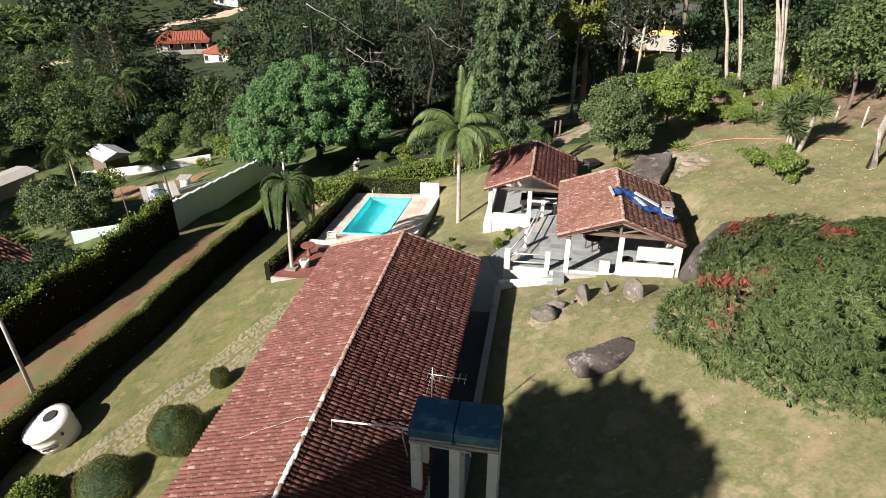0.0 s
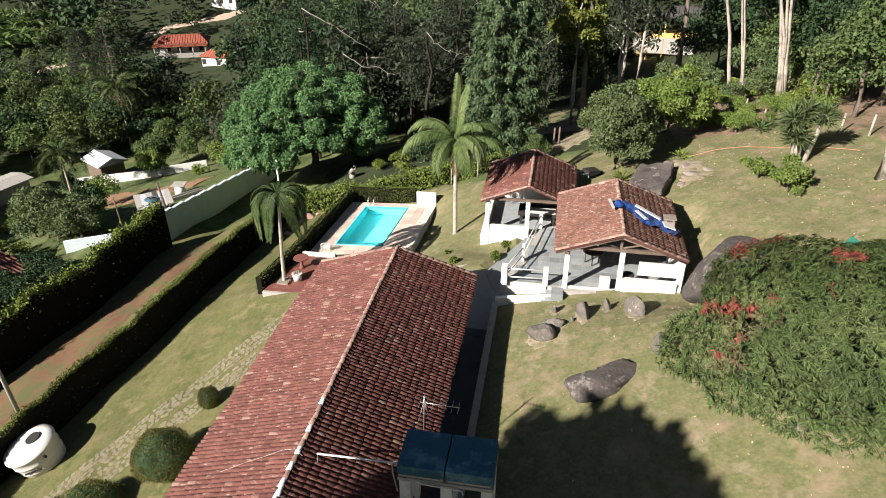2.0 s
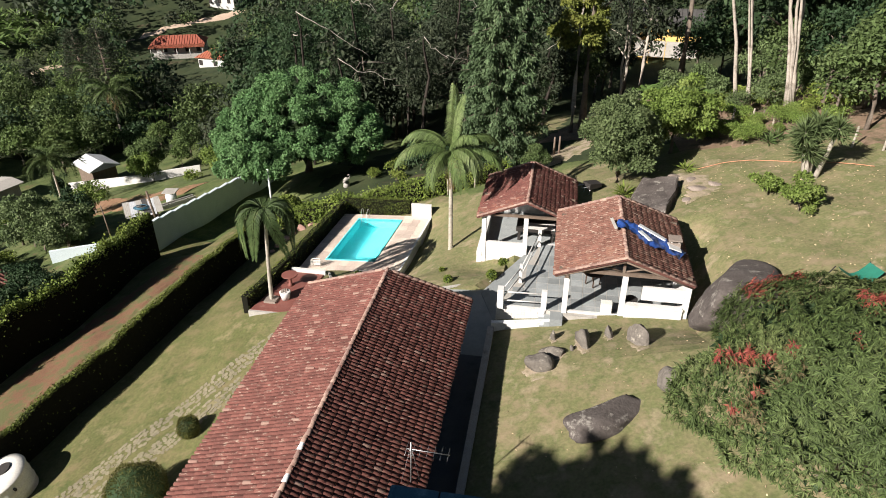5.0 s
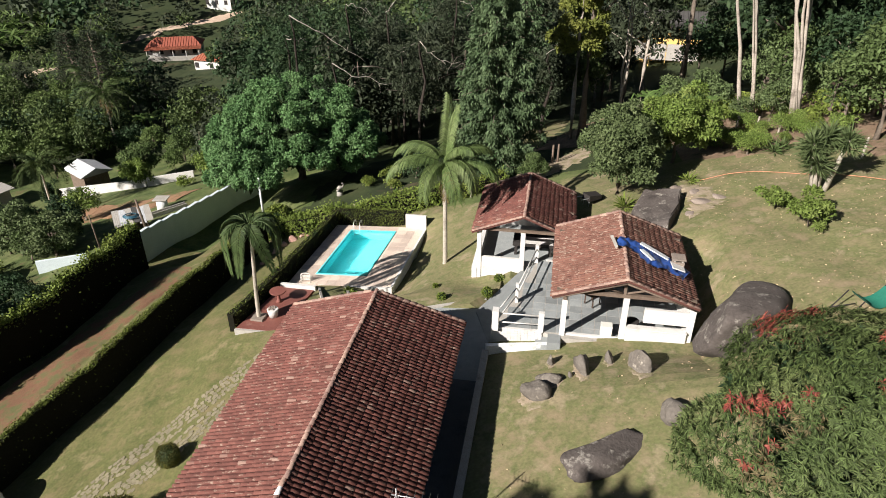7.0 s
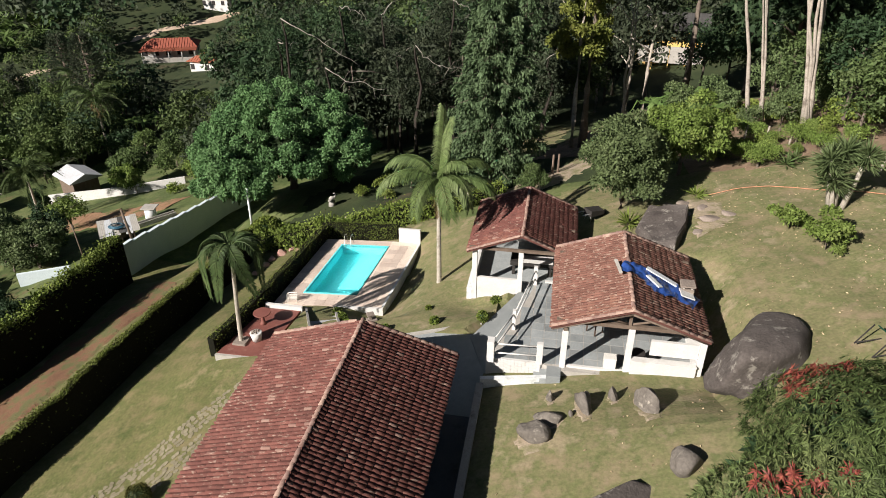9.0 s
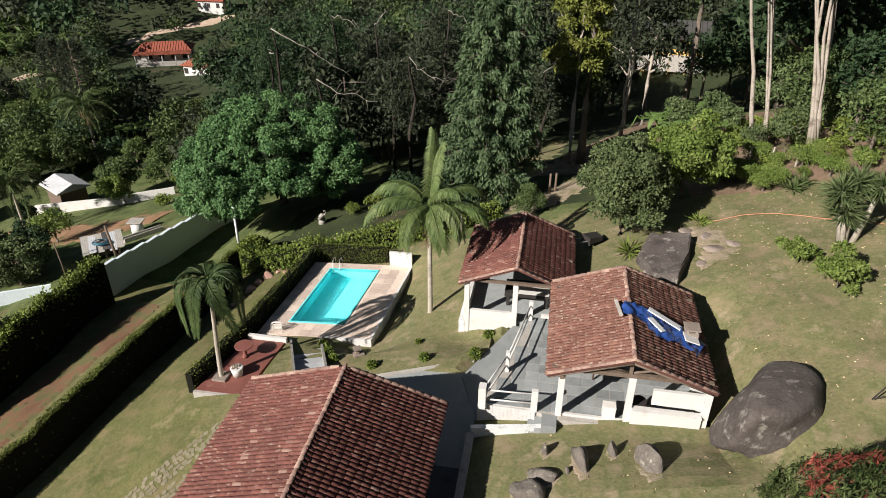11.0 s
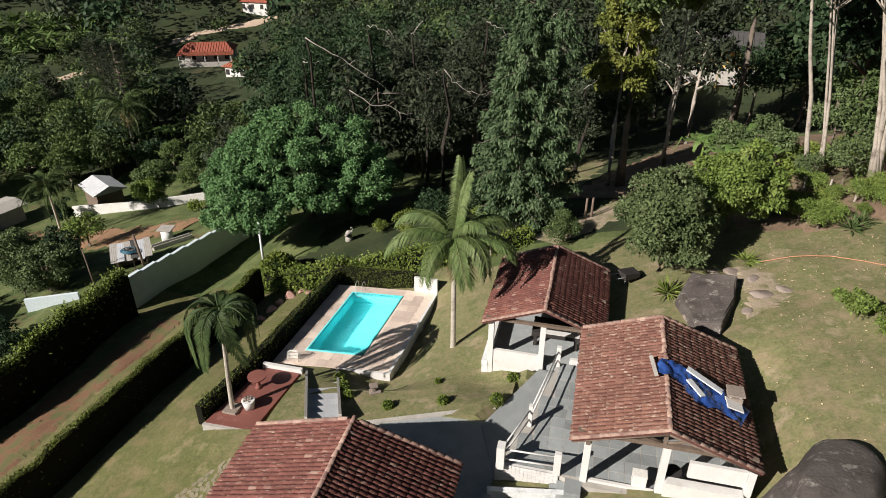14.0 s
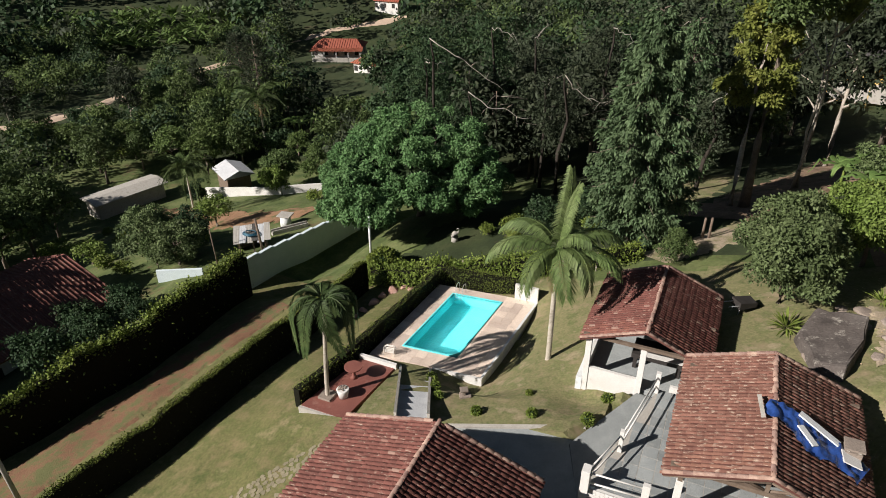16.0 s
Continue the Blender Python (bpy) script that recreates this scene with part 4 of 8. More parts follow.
# ---- red sitting deck, steps, table ----
def sitting_deck():
    z = -1.65
    t = new("sitting_deck", None)
    t.matrix_world = pose(*xy(0, 0), 0, 0, 0, TURN)
    tagged(t, "red cement sitting deck with a pale kerb", "deck", kind="structure")
    out = [(-16.55, 32.45), (-14.05, 32.5), (-13.6, 36.85), (-15.7, 36.85)]
    part("floor", prism(out, -3.2, z), RED_FLOOR, t)
    part("kerb", prism([(-16.62, 32.30), (-14.0, 32.36), (-14.0, 32.498), (-16.6, 32.448)], -3.2, z - 0.03), CONCRETE, t)
    part("back_wall", prism([(-15.75, 36.86), (-13.5, 36.86), (-13.5, 37.05), (-15.75, 37.05)], -2.5, z + 0.24), WHITE, t, "white back wall")
    b = thing_uv("outdoor_table", -15.2, 35.35, z, "round red cement table on a pedestal", "table")
    bm = bmesh.new()
    put_tube(bm, (0, 0, 0.70), (0, 0, 0.76), 0.48, None, 28)
    part("tabletop", bm, RED_FLOOR, b)
    bm = bmesh.new()
    put_limb(bm, [(0, 0, 0), (0, 0, 0.1), (0, 0, 0.35), (0, 0, 0.70)], [0.22, 0.12, 0.09, 0.14], 12)
    part("pedestal", bm, RED_FLOOR, b)
    p = thing_uv("planter", -14.92, 33.85, z, "white round planter filled with pale stones", "planter")
    bm = bmesh.new()
    put_limb(bm, [(0, 0, 0), (0, 0, 0.25), (0, 0, 0.5), (0, 0, 0.52)], [0.24, 0.28, 0.33, 0.30], 20)
    part("pot", bm, WHITE, p)
    bm = bmesh.new()
    rng = np.random.default_rng(2)
    for k in range(14):
        a, r = rng.uniform(0, 6.28), rng.uniform(0, 0.22)
        bmesh.ops.create_icosphere(bm, subdivisions=1, radius=rng.uniform(0.05, 0.08), matrix=Matrix.Translation((r * math.cos(a), r * math.sin(a), 0.53)))
    part("stones", bm, PALE_ROCK, p)
    c = thing_uv("palm_curb", -15.68, 33.55, z, "square pale stone kerb round the palm", "kerb")
    part("stone", box(-0.36, 0.36, -0.36, 0.36, -0.05, 0.12, 0.02), PALE_ROCK, c)
    # flight of steps from the path down to the pool
    s = new("garden_steps", None)
    s.matrix_world = pose(*xy(0, 0), 0, 0, 0, TURN)
    tagged(s, "grey garden steps between pale side walls leading to the pool", "steps", kind="structure")
    a0, a1 = Vector((-11.0, 32.35)), Vector((-13.35, 37.3))
    b0, b1 = Vector((-9.7, 32.9)), Vector((-11.9, 37.7))
    n = 8
    for k in range(n):
        p, q = k / n, (k + 1) / n
        zt = -0.15 - (k + 1) * 1.75 / n
        part("step", prism([tuple(a0.lerp(a1, p)), tuple(b0.lerp(b1, p)), tuple(b0.lerp(b1, q)), tuple(a0.lerp(a1, q))], -3.0, zt), PALE_SLATE, s)
    for A, B, o in ((a0, a1, -0.14), (b0, b1, 0.14)):
        e = Vector((o, 0))
        part("side_wall", prism([tuple(A), tuple(B), tuple(B + e), tuple(A + e)], -3.4, [0.05, -1.66, -1.66, 0.05]), CONCRETE, s)


sitting_deck()


def folded_chair(u, v, turn):
    t = thing_uv("folding_chair", u, v, -1.9, "white folding chair leaning behind the deck wall", "chair", "", TURN + turn)
    for y, h in ((0.0, 0.62), (0.22, 0.50)):
        bm = bmesh.new()
        put_limb(bm, [(-0.3, y - 0.1, 0), (-0.3, y, h - 0.1), (-0.22, y + 0.02, h), (0.22, y + 0.02, h), (0.3, y, h - 0.1), (0.3, y - 0.1, 0)], [0.02] * 6, 6)
        part("frame", bm, WHITE_PLASTIC, t)
    for k in range(4):
        part("slat", box(-0.28, 0.28, 0.045, 0.065, 0.12 + k * 0.1, 0.18 + k * 0.1), WHITE_PLASTIC, t)


folded_chair(-14.55, 38.05, 8)


# ---- hedges and plants ----
def hedge(name, pts, width, height, mat, seed, density=180, leaf=(0.11, 0.06), ragged=0.08, label="", wild=0.0, category="hedge", crest=None, flank=0.25):
    """A hedge along a plan line that follows the ground: a dense near-black core, shade put into its colour, covered
    with small leaves.
    """
    rng = np.random.default_rng(seed)
    pts = np.asarray(pts, float)
    s = np.r_[0, np.cumsum(np.linalg.norm(np.diff(pts, axis=0), axis=1))]
    total = s[-1]
    t = thing(name, pts[0][0], pts[0][1], gz(*pts[0]), 0, label, category)
    o = np.array([pts[0][0], pts[0][1], gz(*pts[0])])

    def line(d):
        p = np.stack([np.interp(d, s, pts[:, 0]), np.interp(d, s, pts[:, 1])], -1)
        q = np.stack([np.interp(d + 0.1, s, pts[:, 0]), np.interp(d + 0.1, s, pts[:, 1])], -1) - np.stack([np.interp(d - 0.1, s, pts[:, 0]), np.interp(d - 0.1, s, pts[:, 1])], -1)
        q /= np.linalg.norm(q, axis=-1, keepdims=True)
        return p, np.stack([-q[..., 1], q[..., 0]], -1)

    def top(d):
        if crest is not None:
            q, _ = line(np.asarray(d, float))
            return crest - ground_height(q[:, 0], q[:, 1]) + 0.03 * np.sin(d * 3.1)
        return height * (1 + wild * (np.sin(d * 0.9 + seed) * 0.5 + np.sin(d * 2.3 + seed * 2) * 0.35)) + 0.04 * np.sin(d * 3.1)

    d = np.linspace(0, total, max(3, int(total / 0.5)))
    p, nrm = line(d)
    z = ground_height(p[:, 0], p[:, 1])
    hh = top(d) - 0.05 + rng.normal(0, 0.5 * max(0.0, ragged - 0.07), len(d))
    k = 0.5 * width - 0.06
    prof = [(-k, -0.4), (-k, 1.0), (k, 1.0), (k, -0.4)]
    co = []
    for x, f in prof:
        q = p + nrm * x
        co.append(np.c_[q, z + (hh if f > 0 else f)] - o)
    co = np.stack(co, 1).reshape(-1, 3)
    fs = []
    for i in range(len(d) - 1):
        for j in range(3):
            fs.append((i * 4 + j, i * 4 + j + 1, i * 4 + 5 + j, i * 4 + 4 + j))
    fs += [(0, 1, 2, 3), tuple(len(d) * 4 - 4 + q for q in (3, 2, 1, 0))]
    core = new("core", mesh_of("core", co.tolist(), fs, CORE_SHADE))
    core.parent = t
    n = int(total * (width + 2 * height) * density)
    dd = rng.uniform(0, total, n)
    p, nrm = line(dd)
    h = top(dd)
    w = rng.uniform(0, width + 2 * height, n)
    keep = (np.abs(w - height - width / 2) < width / 2) | (rng.random(n) < flank)
    dd, p, nrm, h, w = dd[keep], p[keep], nrm[keep], h[keep], w[keep]
    n = len(dd)
    off = np.where(w < height, -width / 2, np.where(w < height + width, w - height - width / 2, width / 2))
    zz = np.where(w < height, w / height * h, np.where(w < height + width, h, (w - height - width) / height * h))
    out = np.where((w < height)[:, None], np.c_[-nrm, np.zeros(n)], np.where((w < height + width)[:, None], np.array([0, 0, 1.0]), np.c_[nrm, np.zeros(n)]))
    bulge = ragged * rng.normal(0, 1, n) + 0.06 * np.sin(dd * 2.1 + off * 3)
    q = p + nrm * off[:, None] + out[:, :2] * bulge[:, None]
    at = np.c_[q, ground_height(p[:, 0], p[:, 1]) + zz + np.where(out[:, 2] > 0, bulge, 0)] - o
    leaves = new("leaves", leaf_cloud("leaves", at, out, leaf[0], leaf[1], mat, rng, 0.1, 0.8))
    leaves.parent = t
    return t


hedge("drive_hedge", [(-23.4, 20), (-22.0, 24.2), (-20.5, 27.6), (-19.4, 30.3), (-18.05, 32.8), (-17.4, 34.5), (-16.75, 36.6), (-15.9, 39.1), (-14.75, 43.3), (-13.6, 46.5), (-12.9, 50.0)], 0.40, 2.45, L_HEDGE, 31, 800, (0.11, 0.06), 0.07, "long clipped hedge beside the dirt drive", 0.05, flank=0.006)
hedge("vine_hedge", [(-37.1, 18), (-35.1, 22), (-31.6, 29.5), (-28.6, 34.6), (-26.4, 38.6), (-25.3, 41.0), (-24.5, 44.0), (-24.1, 47.8), (-23.9, 51.8)], 0.7, 3.6, L_VINE, 32, 420, (0.20, 0.14), 0.30, "overgrown boundary hedge covered with bright vine leaves", 0.10, flank=0.005)
hedge("pool_hedge", [xy(-16.95, 32.7), xy(-16.3, 36.6), xy(-15.85, 41.0), xy(-15.25, 46.4)], 0.5, 1.7, L_HEDGE, 33, 200, (0.08, 0.05), 0.04, "clipped dark hedge along the deck and pool", crest=-0.95)
hedge("pool_hedge", [xy(-15.25, 46.6), xy(-10.25, 47.05)], 0.55, 1.6, L_HEDGE, 34, 200, (0.08, 0.05), 0.05, "clipped hedge behind the pool", crest=-0.95, flank=1.0)
hedge("vine_fence", [(-13.4, 51.6), (-10.0, 50.4), (-6.5, 50.6), (-2.0, 50.2), (1.5, 50.6)], 1.0, 1.3, L_VINE, 35, 230, (0.18, 0.12), 0.2, "fence line overgrown with bright green climbers", 0.25, flank=1.0)
hedge("vine_fence", [(1.5, 50.6), (4.0, 51.0), (5.6, 51.8)], 0.8, 0.8, L_VINE, 36, 220, (0.18, 0.12), 0.2, "fence line overgrown with bright green climbers", 0.3, flank=1.0)


def frond(rng, length, arch, leaflets, leaf_len, width=0.085, hang=0.35):
    """One feather palm frond along +x: a rachis tube and its leaflets. Returns points and quads."""
    n = 9
    s = np.linspace(0, 1, n)
    x = length * (s - 0.18 * arch * s**2)
    z = length * (0.42 * s - (0.42 + 0.42 * arch) * s**2)
    v, f = [], []
    for k in range(n):
        r = 0.035 * (1 - 0.8 * s[k])
        v += [(x[k], -r, z[k]), (x[k], 0, z[k] + r), (x[k], r, z[k])]
    for k in range(n - 1):
        for j in range(2):
            a = k * 3 + j
            f.append((a, a + 1, a + 4, a + 3))
    for k in range(leaflets):
        q = 0.12 + 0.88 * (k + rng.uniform(0, 0.8)) / leaflets
        px, pz = np.interp(q, s, x), np.interp(q, s, z)
        l = leaf_len * (0.55 + 0.9 * math.sin(math.pi * min(1, q * 0.85 + 0.12))) * rng.uniform(0.85, 1.1)
        for side in (1, -1):
            fwd = 0.45 + 0.5 * q
            d = Vector((fwd, side * (1.0 - 0.35 * q), rng.uniform(-0.15, 0.25))).normalized()
            a = Vector((px, 0, pz))
            m = a + d * l * 0.55
            e = a + d * l + Vector((0, 0, -hang * l))
            w = Vector((width, 0, 0))
            b = len(v)
            v += [tuple(a), tuple(m + w * 0.6), tuple(e), tuple(m - w * 0.6)]
            f.append((b, b + 1, b + 2, b + 3))
    return v, f


def bent_frond(rng, length, p0, p1, leaflets, leaf_len, width=0.085, hang=0.6, stiff=1.5):
    """A frond whose stalk leaves at p0 degrees above level and bends over to p1; the leaflets hang from it."""
    n = 14
    s = np.linspace(0, 1, n)
    ang = np.radians(p0 + (p1 - p0) * np.minimum(1, s * stiff) ** 1.15)
    step = length / (n - 1)
    x = np.r_[0, np.cumsum(np.cos(ang[:-1]) * step)]
    z = np.r_[0, np.cumsum(np.sin(ang[:-1]) * step)]
    v, f = [], []
    for k in range(n):
        r = 0.04 * (1 - 0.8 * s[k])
        v += [(x[k], -r, z[k]), (x[k], 0, z[k] + r), (x[k], r, z[k])]
    for k in range(n - 1):
        for j in range(2):
            a = k * 3 + j
            f.append((a, a + 1, a + 4, a + 3))
    for k in range(leaflets):
        q = 0.10 + 0.90 * (k + rng.uniform(0, 0.8)) / leaflets
        a = Vector((np.interp(q, s, x), 0, np.interp(q, s, z)))
        th = np.interp(q, s, ang)
        l = leaf_len * (0.5 + 0.8 * math.sin(math.pi * min(1, q * 0.8 + 0.15))) * rng.uniform(0.85, 1.1)
        along = Vector((math.cos(th), 0, math.sin(th)))
        for side in (1, -1):
            d = (along * (0.55 + 0.5 * q) + Vector((0, side * (1.0 - 0.35 * q), rng.uniform(-0.1, 0.2)))).normalized()
            m = a + d * l * 0.5 - Vector((0, 0, hang * l * 0.12))
            e = a + d * l * 0.92 - Vector((0, 0, hang * l * 0.6))
            w = along * width * 0.6
            b = len(v)
            v += [tuple(a), tuple(m + w), tuple(e), tuple(m - w)]
            f.append((b, b + 1, b + 2, b + 3))
    return v, f


def palm(name, x, y, z, height, fronds, length, arch, seed, label, trunk=0.17, mat=None, skirt=True, lean=(0, 0), lift=62, even=False, bend=None):
    rng = np.random.default_rng(seed)
    t = thing(name, x, y, z, 0, label, "palm tree")
    bm = bmesh.new()
    pts = [(lean[0] * (k / 10) ** 1.5, lean[1] * (k / 10) ** 1.5, -0.3 + (height + 0.3) * k / 10) for k in range(11)]
    put_limb(bm, pts, [trunk * 1.5, trunk * 1.15] + [trunk * (1.0 - 0.03 * k) for k in range(2, 10)] + [trunk * 0.8], 12)
    part("trunk", bm, PALM_BARK, t)
    bm = bmesh.new()
    put_limb(bm, [(lean[0], lean[1], height - 0.05), (lean[0], lean[1], height + 0.4), (lean[0], lean[1], height + 0.75)], [trunk * 0.85, trunk * 0.95, trunk * 0.35], 10)
    part("crownshaft", bm, L_PALM, t, "smooth green crownshaft")
    for k in range(fronds):
        up = k / max(1, fronds - 1)
        a = arch * ((1.1 - 0.35 * up) if even else (1.35 - 1.1 * up)) * rng.uniform(0.85, 1.15)
        v, f = frond(rng, length * rng.uniform(0.85, 1.05), a, 58, length * 0.24)
        if bend:
            p0 = bend[0] + (bend[1] - bend[0]) * up**0.9 + rng.uniform(-8, 8)
            v, f = bent_frond(rng, length * rng.uniform(0.88, 1.06), p0, bend[2] + (bend[3] - bend[2]) * up**bend[7] + rng.uniform(-8, 8), 60, length * bend[4], 0.085, bend[5], bend[6])
        ob = new("frond", mesh_of("frond", v, f, mat or L_PALM))
        ob.parent = t
        if bend:
            ob.matrix_local = Matrix.Translation((lean[0], lean[1], height + 0.5)) @ Matrix.Rotation(k * 2.39996 + rng.uniform(-0.25, 0.25), 4, "Z")
            continue
        ob.matrix_local = Matrix.Translation((lean[0], lean[1], height + 0.55)) @ Matrix.Rotation(k * 2.39996 + rng.uniform(-0.2, 0.2), 4, "Z") @ Matrix.Rotation(-radians(lift * up**1.3 - 12), 4, "Y")
    if skirt:
        for k in range(3):
            v, f = frond(rng, length * 0.6, 2.2, 26, length * 0.2, 0.04, 0.6)
            ob = new("dry_frond", mesh_of("dry_frond", v, f, L_DRY))
            ob.parent = t
            ob.matrix_local = Matrix.Translation((lean[0], lean[1], height + 0.2)) @ Matrix.Rotation(k * 2.1 + seed, 4, "Z") @ Matrix.Rotation(radians(55), 4, "Y")
    return t


def feather_palm(name, x, y, z, height, blades, seed, label, trunk, mat, leaf_len, width, hang, stiff, lean=(0, 0), dead=2, leaflets=74):
    """A palm whose fronds are given one by one: compass angle, rise at the base, fall at the tip, length."""
    rng = np.random.default_rng(seed)
    t = thing(name, x, y, z, 0, label, "palm tree")
    bm = bmesh.new()
    n = 22
    pts = [(lean[0] * (k / n) ** 1.5, lean[1] * (k / n) ** 1.5, -0.4 + (height + 0.4) * k / n) for k in range(n + 1)]
    put_limb(bm, pts, [trunk * 1.6, trunk * 1.25] + [trunk * (1.06 - 0.014 * k + 0.05 * (k % 2)) for k in range(2, n + 1)], 12)
    part("trunk", bm, PALM_BARK, t)
    bm = bmesh.new()
    put_limb(bm, [(lean[0], lean[1], height - 0.05), (lean[0], lean[1], height + 0.4), (lean[0], lean[1], height + 0.8)], [trunk * 0.85, trunk * 1.0, trunk * 0.4], 10)
    part("crownshaft", bm, mat, t, "smooth green crownshaft")
    for az, p0, p1, length in blades:
        v, f = bent_frond(rng, length, p0, p1, leaflets, leaf_len, width, hang, stiff)
        ob = new("frond", mesh_of("frond", v, f, mat))
        ob.parent = t
        ob.matrix_local = Matrix.Translation((lean[0], lean[1], height + 0.45)) @ Matrix.Rotation(radians(az), 4, "Z") @ Matrix.Rotation(rng.uniform(-0.3, 0.3), 4, "X")
    for k in range(dead):
        v, f = bent_frond(rng, 2.0, -35, -95, 40, leaf_len * 0.6, 0.05, 1.0, 2.0)
        ob = new("dry_frond", mesh_of("dry_frond", v, f, L_DRY))
        ob.parent = t
        ob.matrix_local = Matrix.Translation((lean[0], lean[1], height + 0.1)) @ Matrix.Rotation(radians(275 + 50 * k), 4, "Z")
    return t


ROYAL = ((118, 88, 54, 3.9), (30, 84, 64, 3.3), (322, 72, -10, 2.5), (166, 62, -50, 3.5), (194, 38, -56, 3.8), (238, 26, -84, 3.4), (280, 20, -90, 3.2), (312, 38, -86, 3.4), (348, 34, -66, 3.6), (26, 46, -46, 3.5), (72, 42, -66, 3.3), (140, 48, -58, 3.4))
feather_palm("royal_palm", 1.04, 40.3, -0.75, 6.3, ROYAL, 41, "tall feather palm with a slim pale ringed trunk", 0.14, L_PALM, 0.72, 0.065, 1.1, 1.05, leaflets=110)
x, y = xy(-15.68, 33.55)
DROOP = ((192, 62, -92, 4.0), (228, 56, -93, 4.2), (262, 60, -91, 4.3), (298, 54, -92, 4.2), (336, 60, -92, 4.2), (18, 62, -92, 4.0), (62, 60, -91, 3.8), (108, 62, -91, 3.8), (152, 60, -92, 3.9))
feather_palm("drooping_palm", x, y, -1.6, 5.2, DROOP, 42, "palm with drooping fronds beside the red deck", 0.115, L_DROOP, 0.44, 0.10, 0.35, 1.9, (0.3, 0.1), 0)


def rosette_tree():
    """The big mango: rosettes of long drooping leaves over a broad dome."""
    rng = np.random.default_rng(51)
    x, y = 11.85, 16.8
    t = thing("mango_tree", x, y, gz(x, y), 0, "broad dense mango tree with patches of young red leaves", "tree")
    part("trunk", trunk_mesh(rng, 2.2, 0.30, 7, 3.2), BARK, t)
    R = np.array([5.8, 4.0, 3.0])
    n = 17000
    d = rng.normal(0, 1, (n, 3))
    d /= np.linalg.norm(d, axis=1, keepdims=True)
    d = d[d[:, 2] > -0.14 + 0.09 * np.sin(np.arctan2(d[:, 1], d[:, 0]) * 5 + 0.6)]
    n = len(d)
    knobs = rng.normal(0, 1, (150, 3))
    knobs /= np.linalg.norm(knobs, axis=1, keepdims=True)
    near = (d @ knobs.T).max(1)
    lump = 0.90 + 0.15 * np.clip((near - 0.965) / 0.035, 0, 1) + 0.07 * np.sin(d[:, 0] * 5 + 1) * np.sin(d[:, 1] * 4 + 2) + rng.normal(0, 0.018, n)
    c = d * R * lump[:, None] * np.where(rng.random(n) < 0.15, rng.uniform(0.8, 0.95, n), 1.0)[:, None] + np.array([1.4, 0.1, 3.4])
    red, brown = np.zeros(n, bool), np.zeros(n, bool)
    for q, r in (((-0.84, -0.02, 0.54), 0.095), ((-0.52, 0.60, 0.60), 0.10), ((-0.40, 0.63, 0.67), 0.085), ((-0.59, 0.46, 0.66), 0.05), ((-0.24, 0.13, 0.96), 0.085), ((-0.45, -0.15, 0.88), 0.035), ((-0.71, -0.06, 0.70), 0.035), ((-0.88, -0.36, 0.32), 0.035), ((-0.84, -0.28, 0.44), 0.02)):
        q = np.array(q) / np.linalg.norm(q)
        red |= np.linalg.norm(d - q, axis=1) < r * rng.uniform(0.5, 1.15, n)
    for q, r in (((-0.80, -0.22, 0.56), 0.16), ((-0.86, -0.40, 0.32), 0.12), ((-0.55, 0.52, 0.66), 0.10)):
        q = np.array(q) / np.linalg.norm(q)
        brown |= (np.linalg.norm(d - q, axis=1) < r * rng.uniform(0.3, 1.1, n)) & (rng.random(n) < 0.6) & ~red
    for name, pick, mat, per in (("crown", ~red & ~brown, L_MANGO, 12), ("young_leaves", red, L_MANGO_RED, 16), ("bronze_leaves", brown, L_BRONZE, 11)):
        base = np.repeat(c[pick], per, 0)
        out = np.repeat(d[pick], per, 0)
        k = len(base)
        ring = rng.normal(0, 1, (k, 3))
        ring -= (ring * out).sum(1, keepdims=True) * out
        ring /= np.linalg.norm(ring, axis=1, keepdims=True)
        way = ring + out * rng.uniform(0.1, 0.8, (k, 1))
        me = leaf_cloud(name, base, way, 0.185, 0.027, mat, rng, 0.75, 0.12, outward=out)
        ob = new(name, me)
        ob.parent = t
    # inner leaf mass, its darker colour standing in for shade within the crown
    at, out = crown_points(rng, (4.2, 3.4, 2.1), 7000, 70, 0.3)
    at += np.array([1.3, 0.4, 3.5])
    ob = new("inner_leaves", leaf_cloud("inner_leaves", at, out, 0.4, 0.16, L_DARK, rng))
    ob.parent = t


rosette_tree()
tree("round_tree", 12.15, 43.7, 5.7, (2.7, 2.7, 2.55), L_ROUND, BARK, 61, 36000, (0.20, 0.10), 0.22, 90, 0.24, "dense round-headed dark green tree on the lawn's edge", crown_at=3.1)
tree("bright_bush", 16.75, 47.5, 5.6, (3.1, 2.7, 2.8), L_BRIGHT, BARK, 62, 22000, (0.23, 0.115), 0.14, 56, 0.25, "tall bright green bush on the slope", "bush")


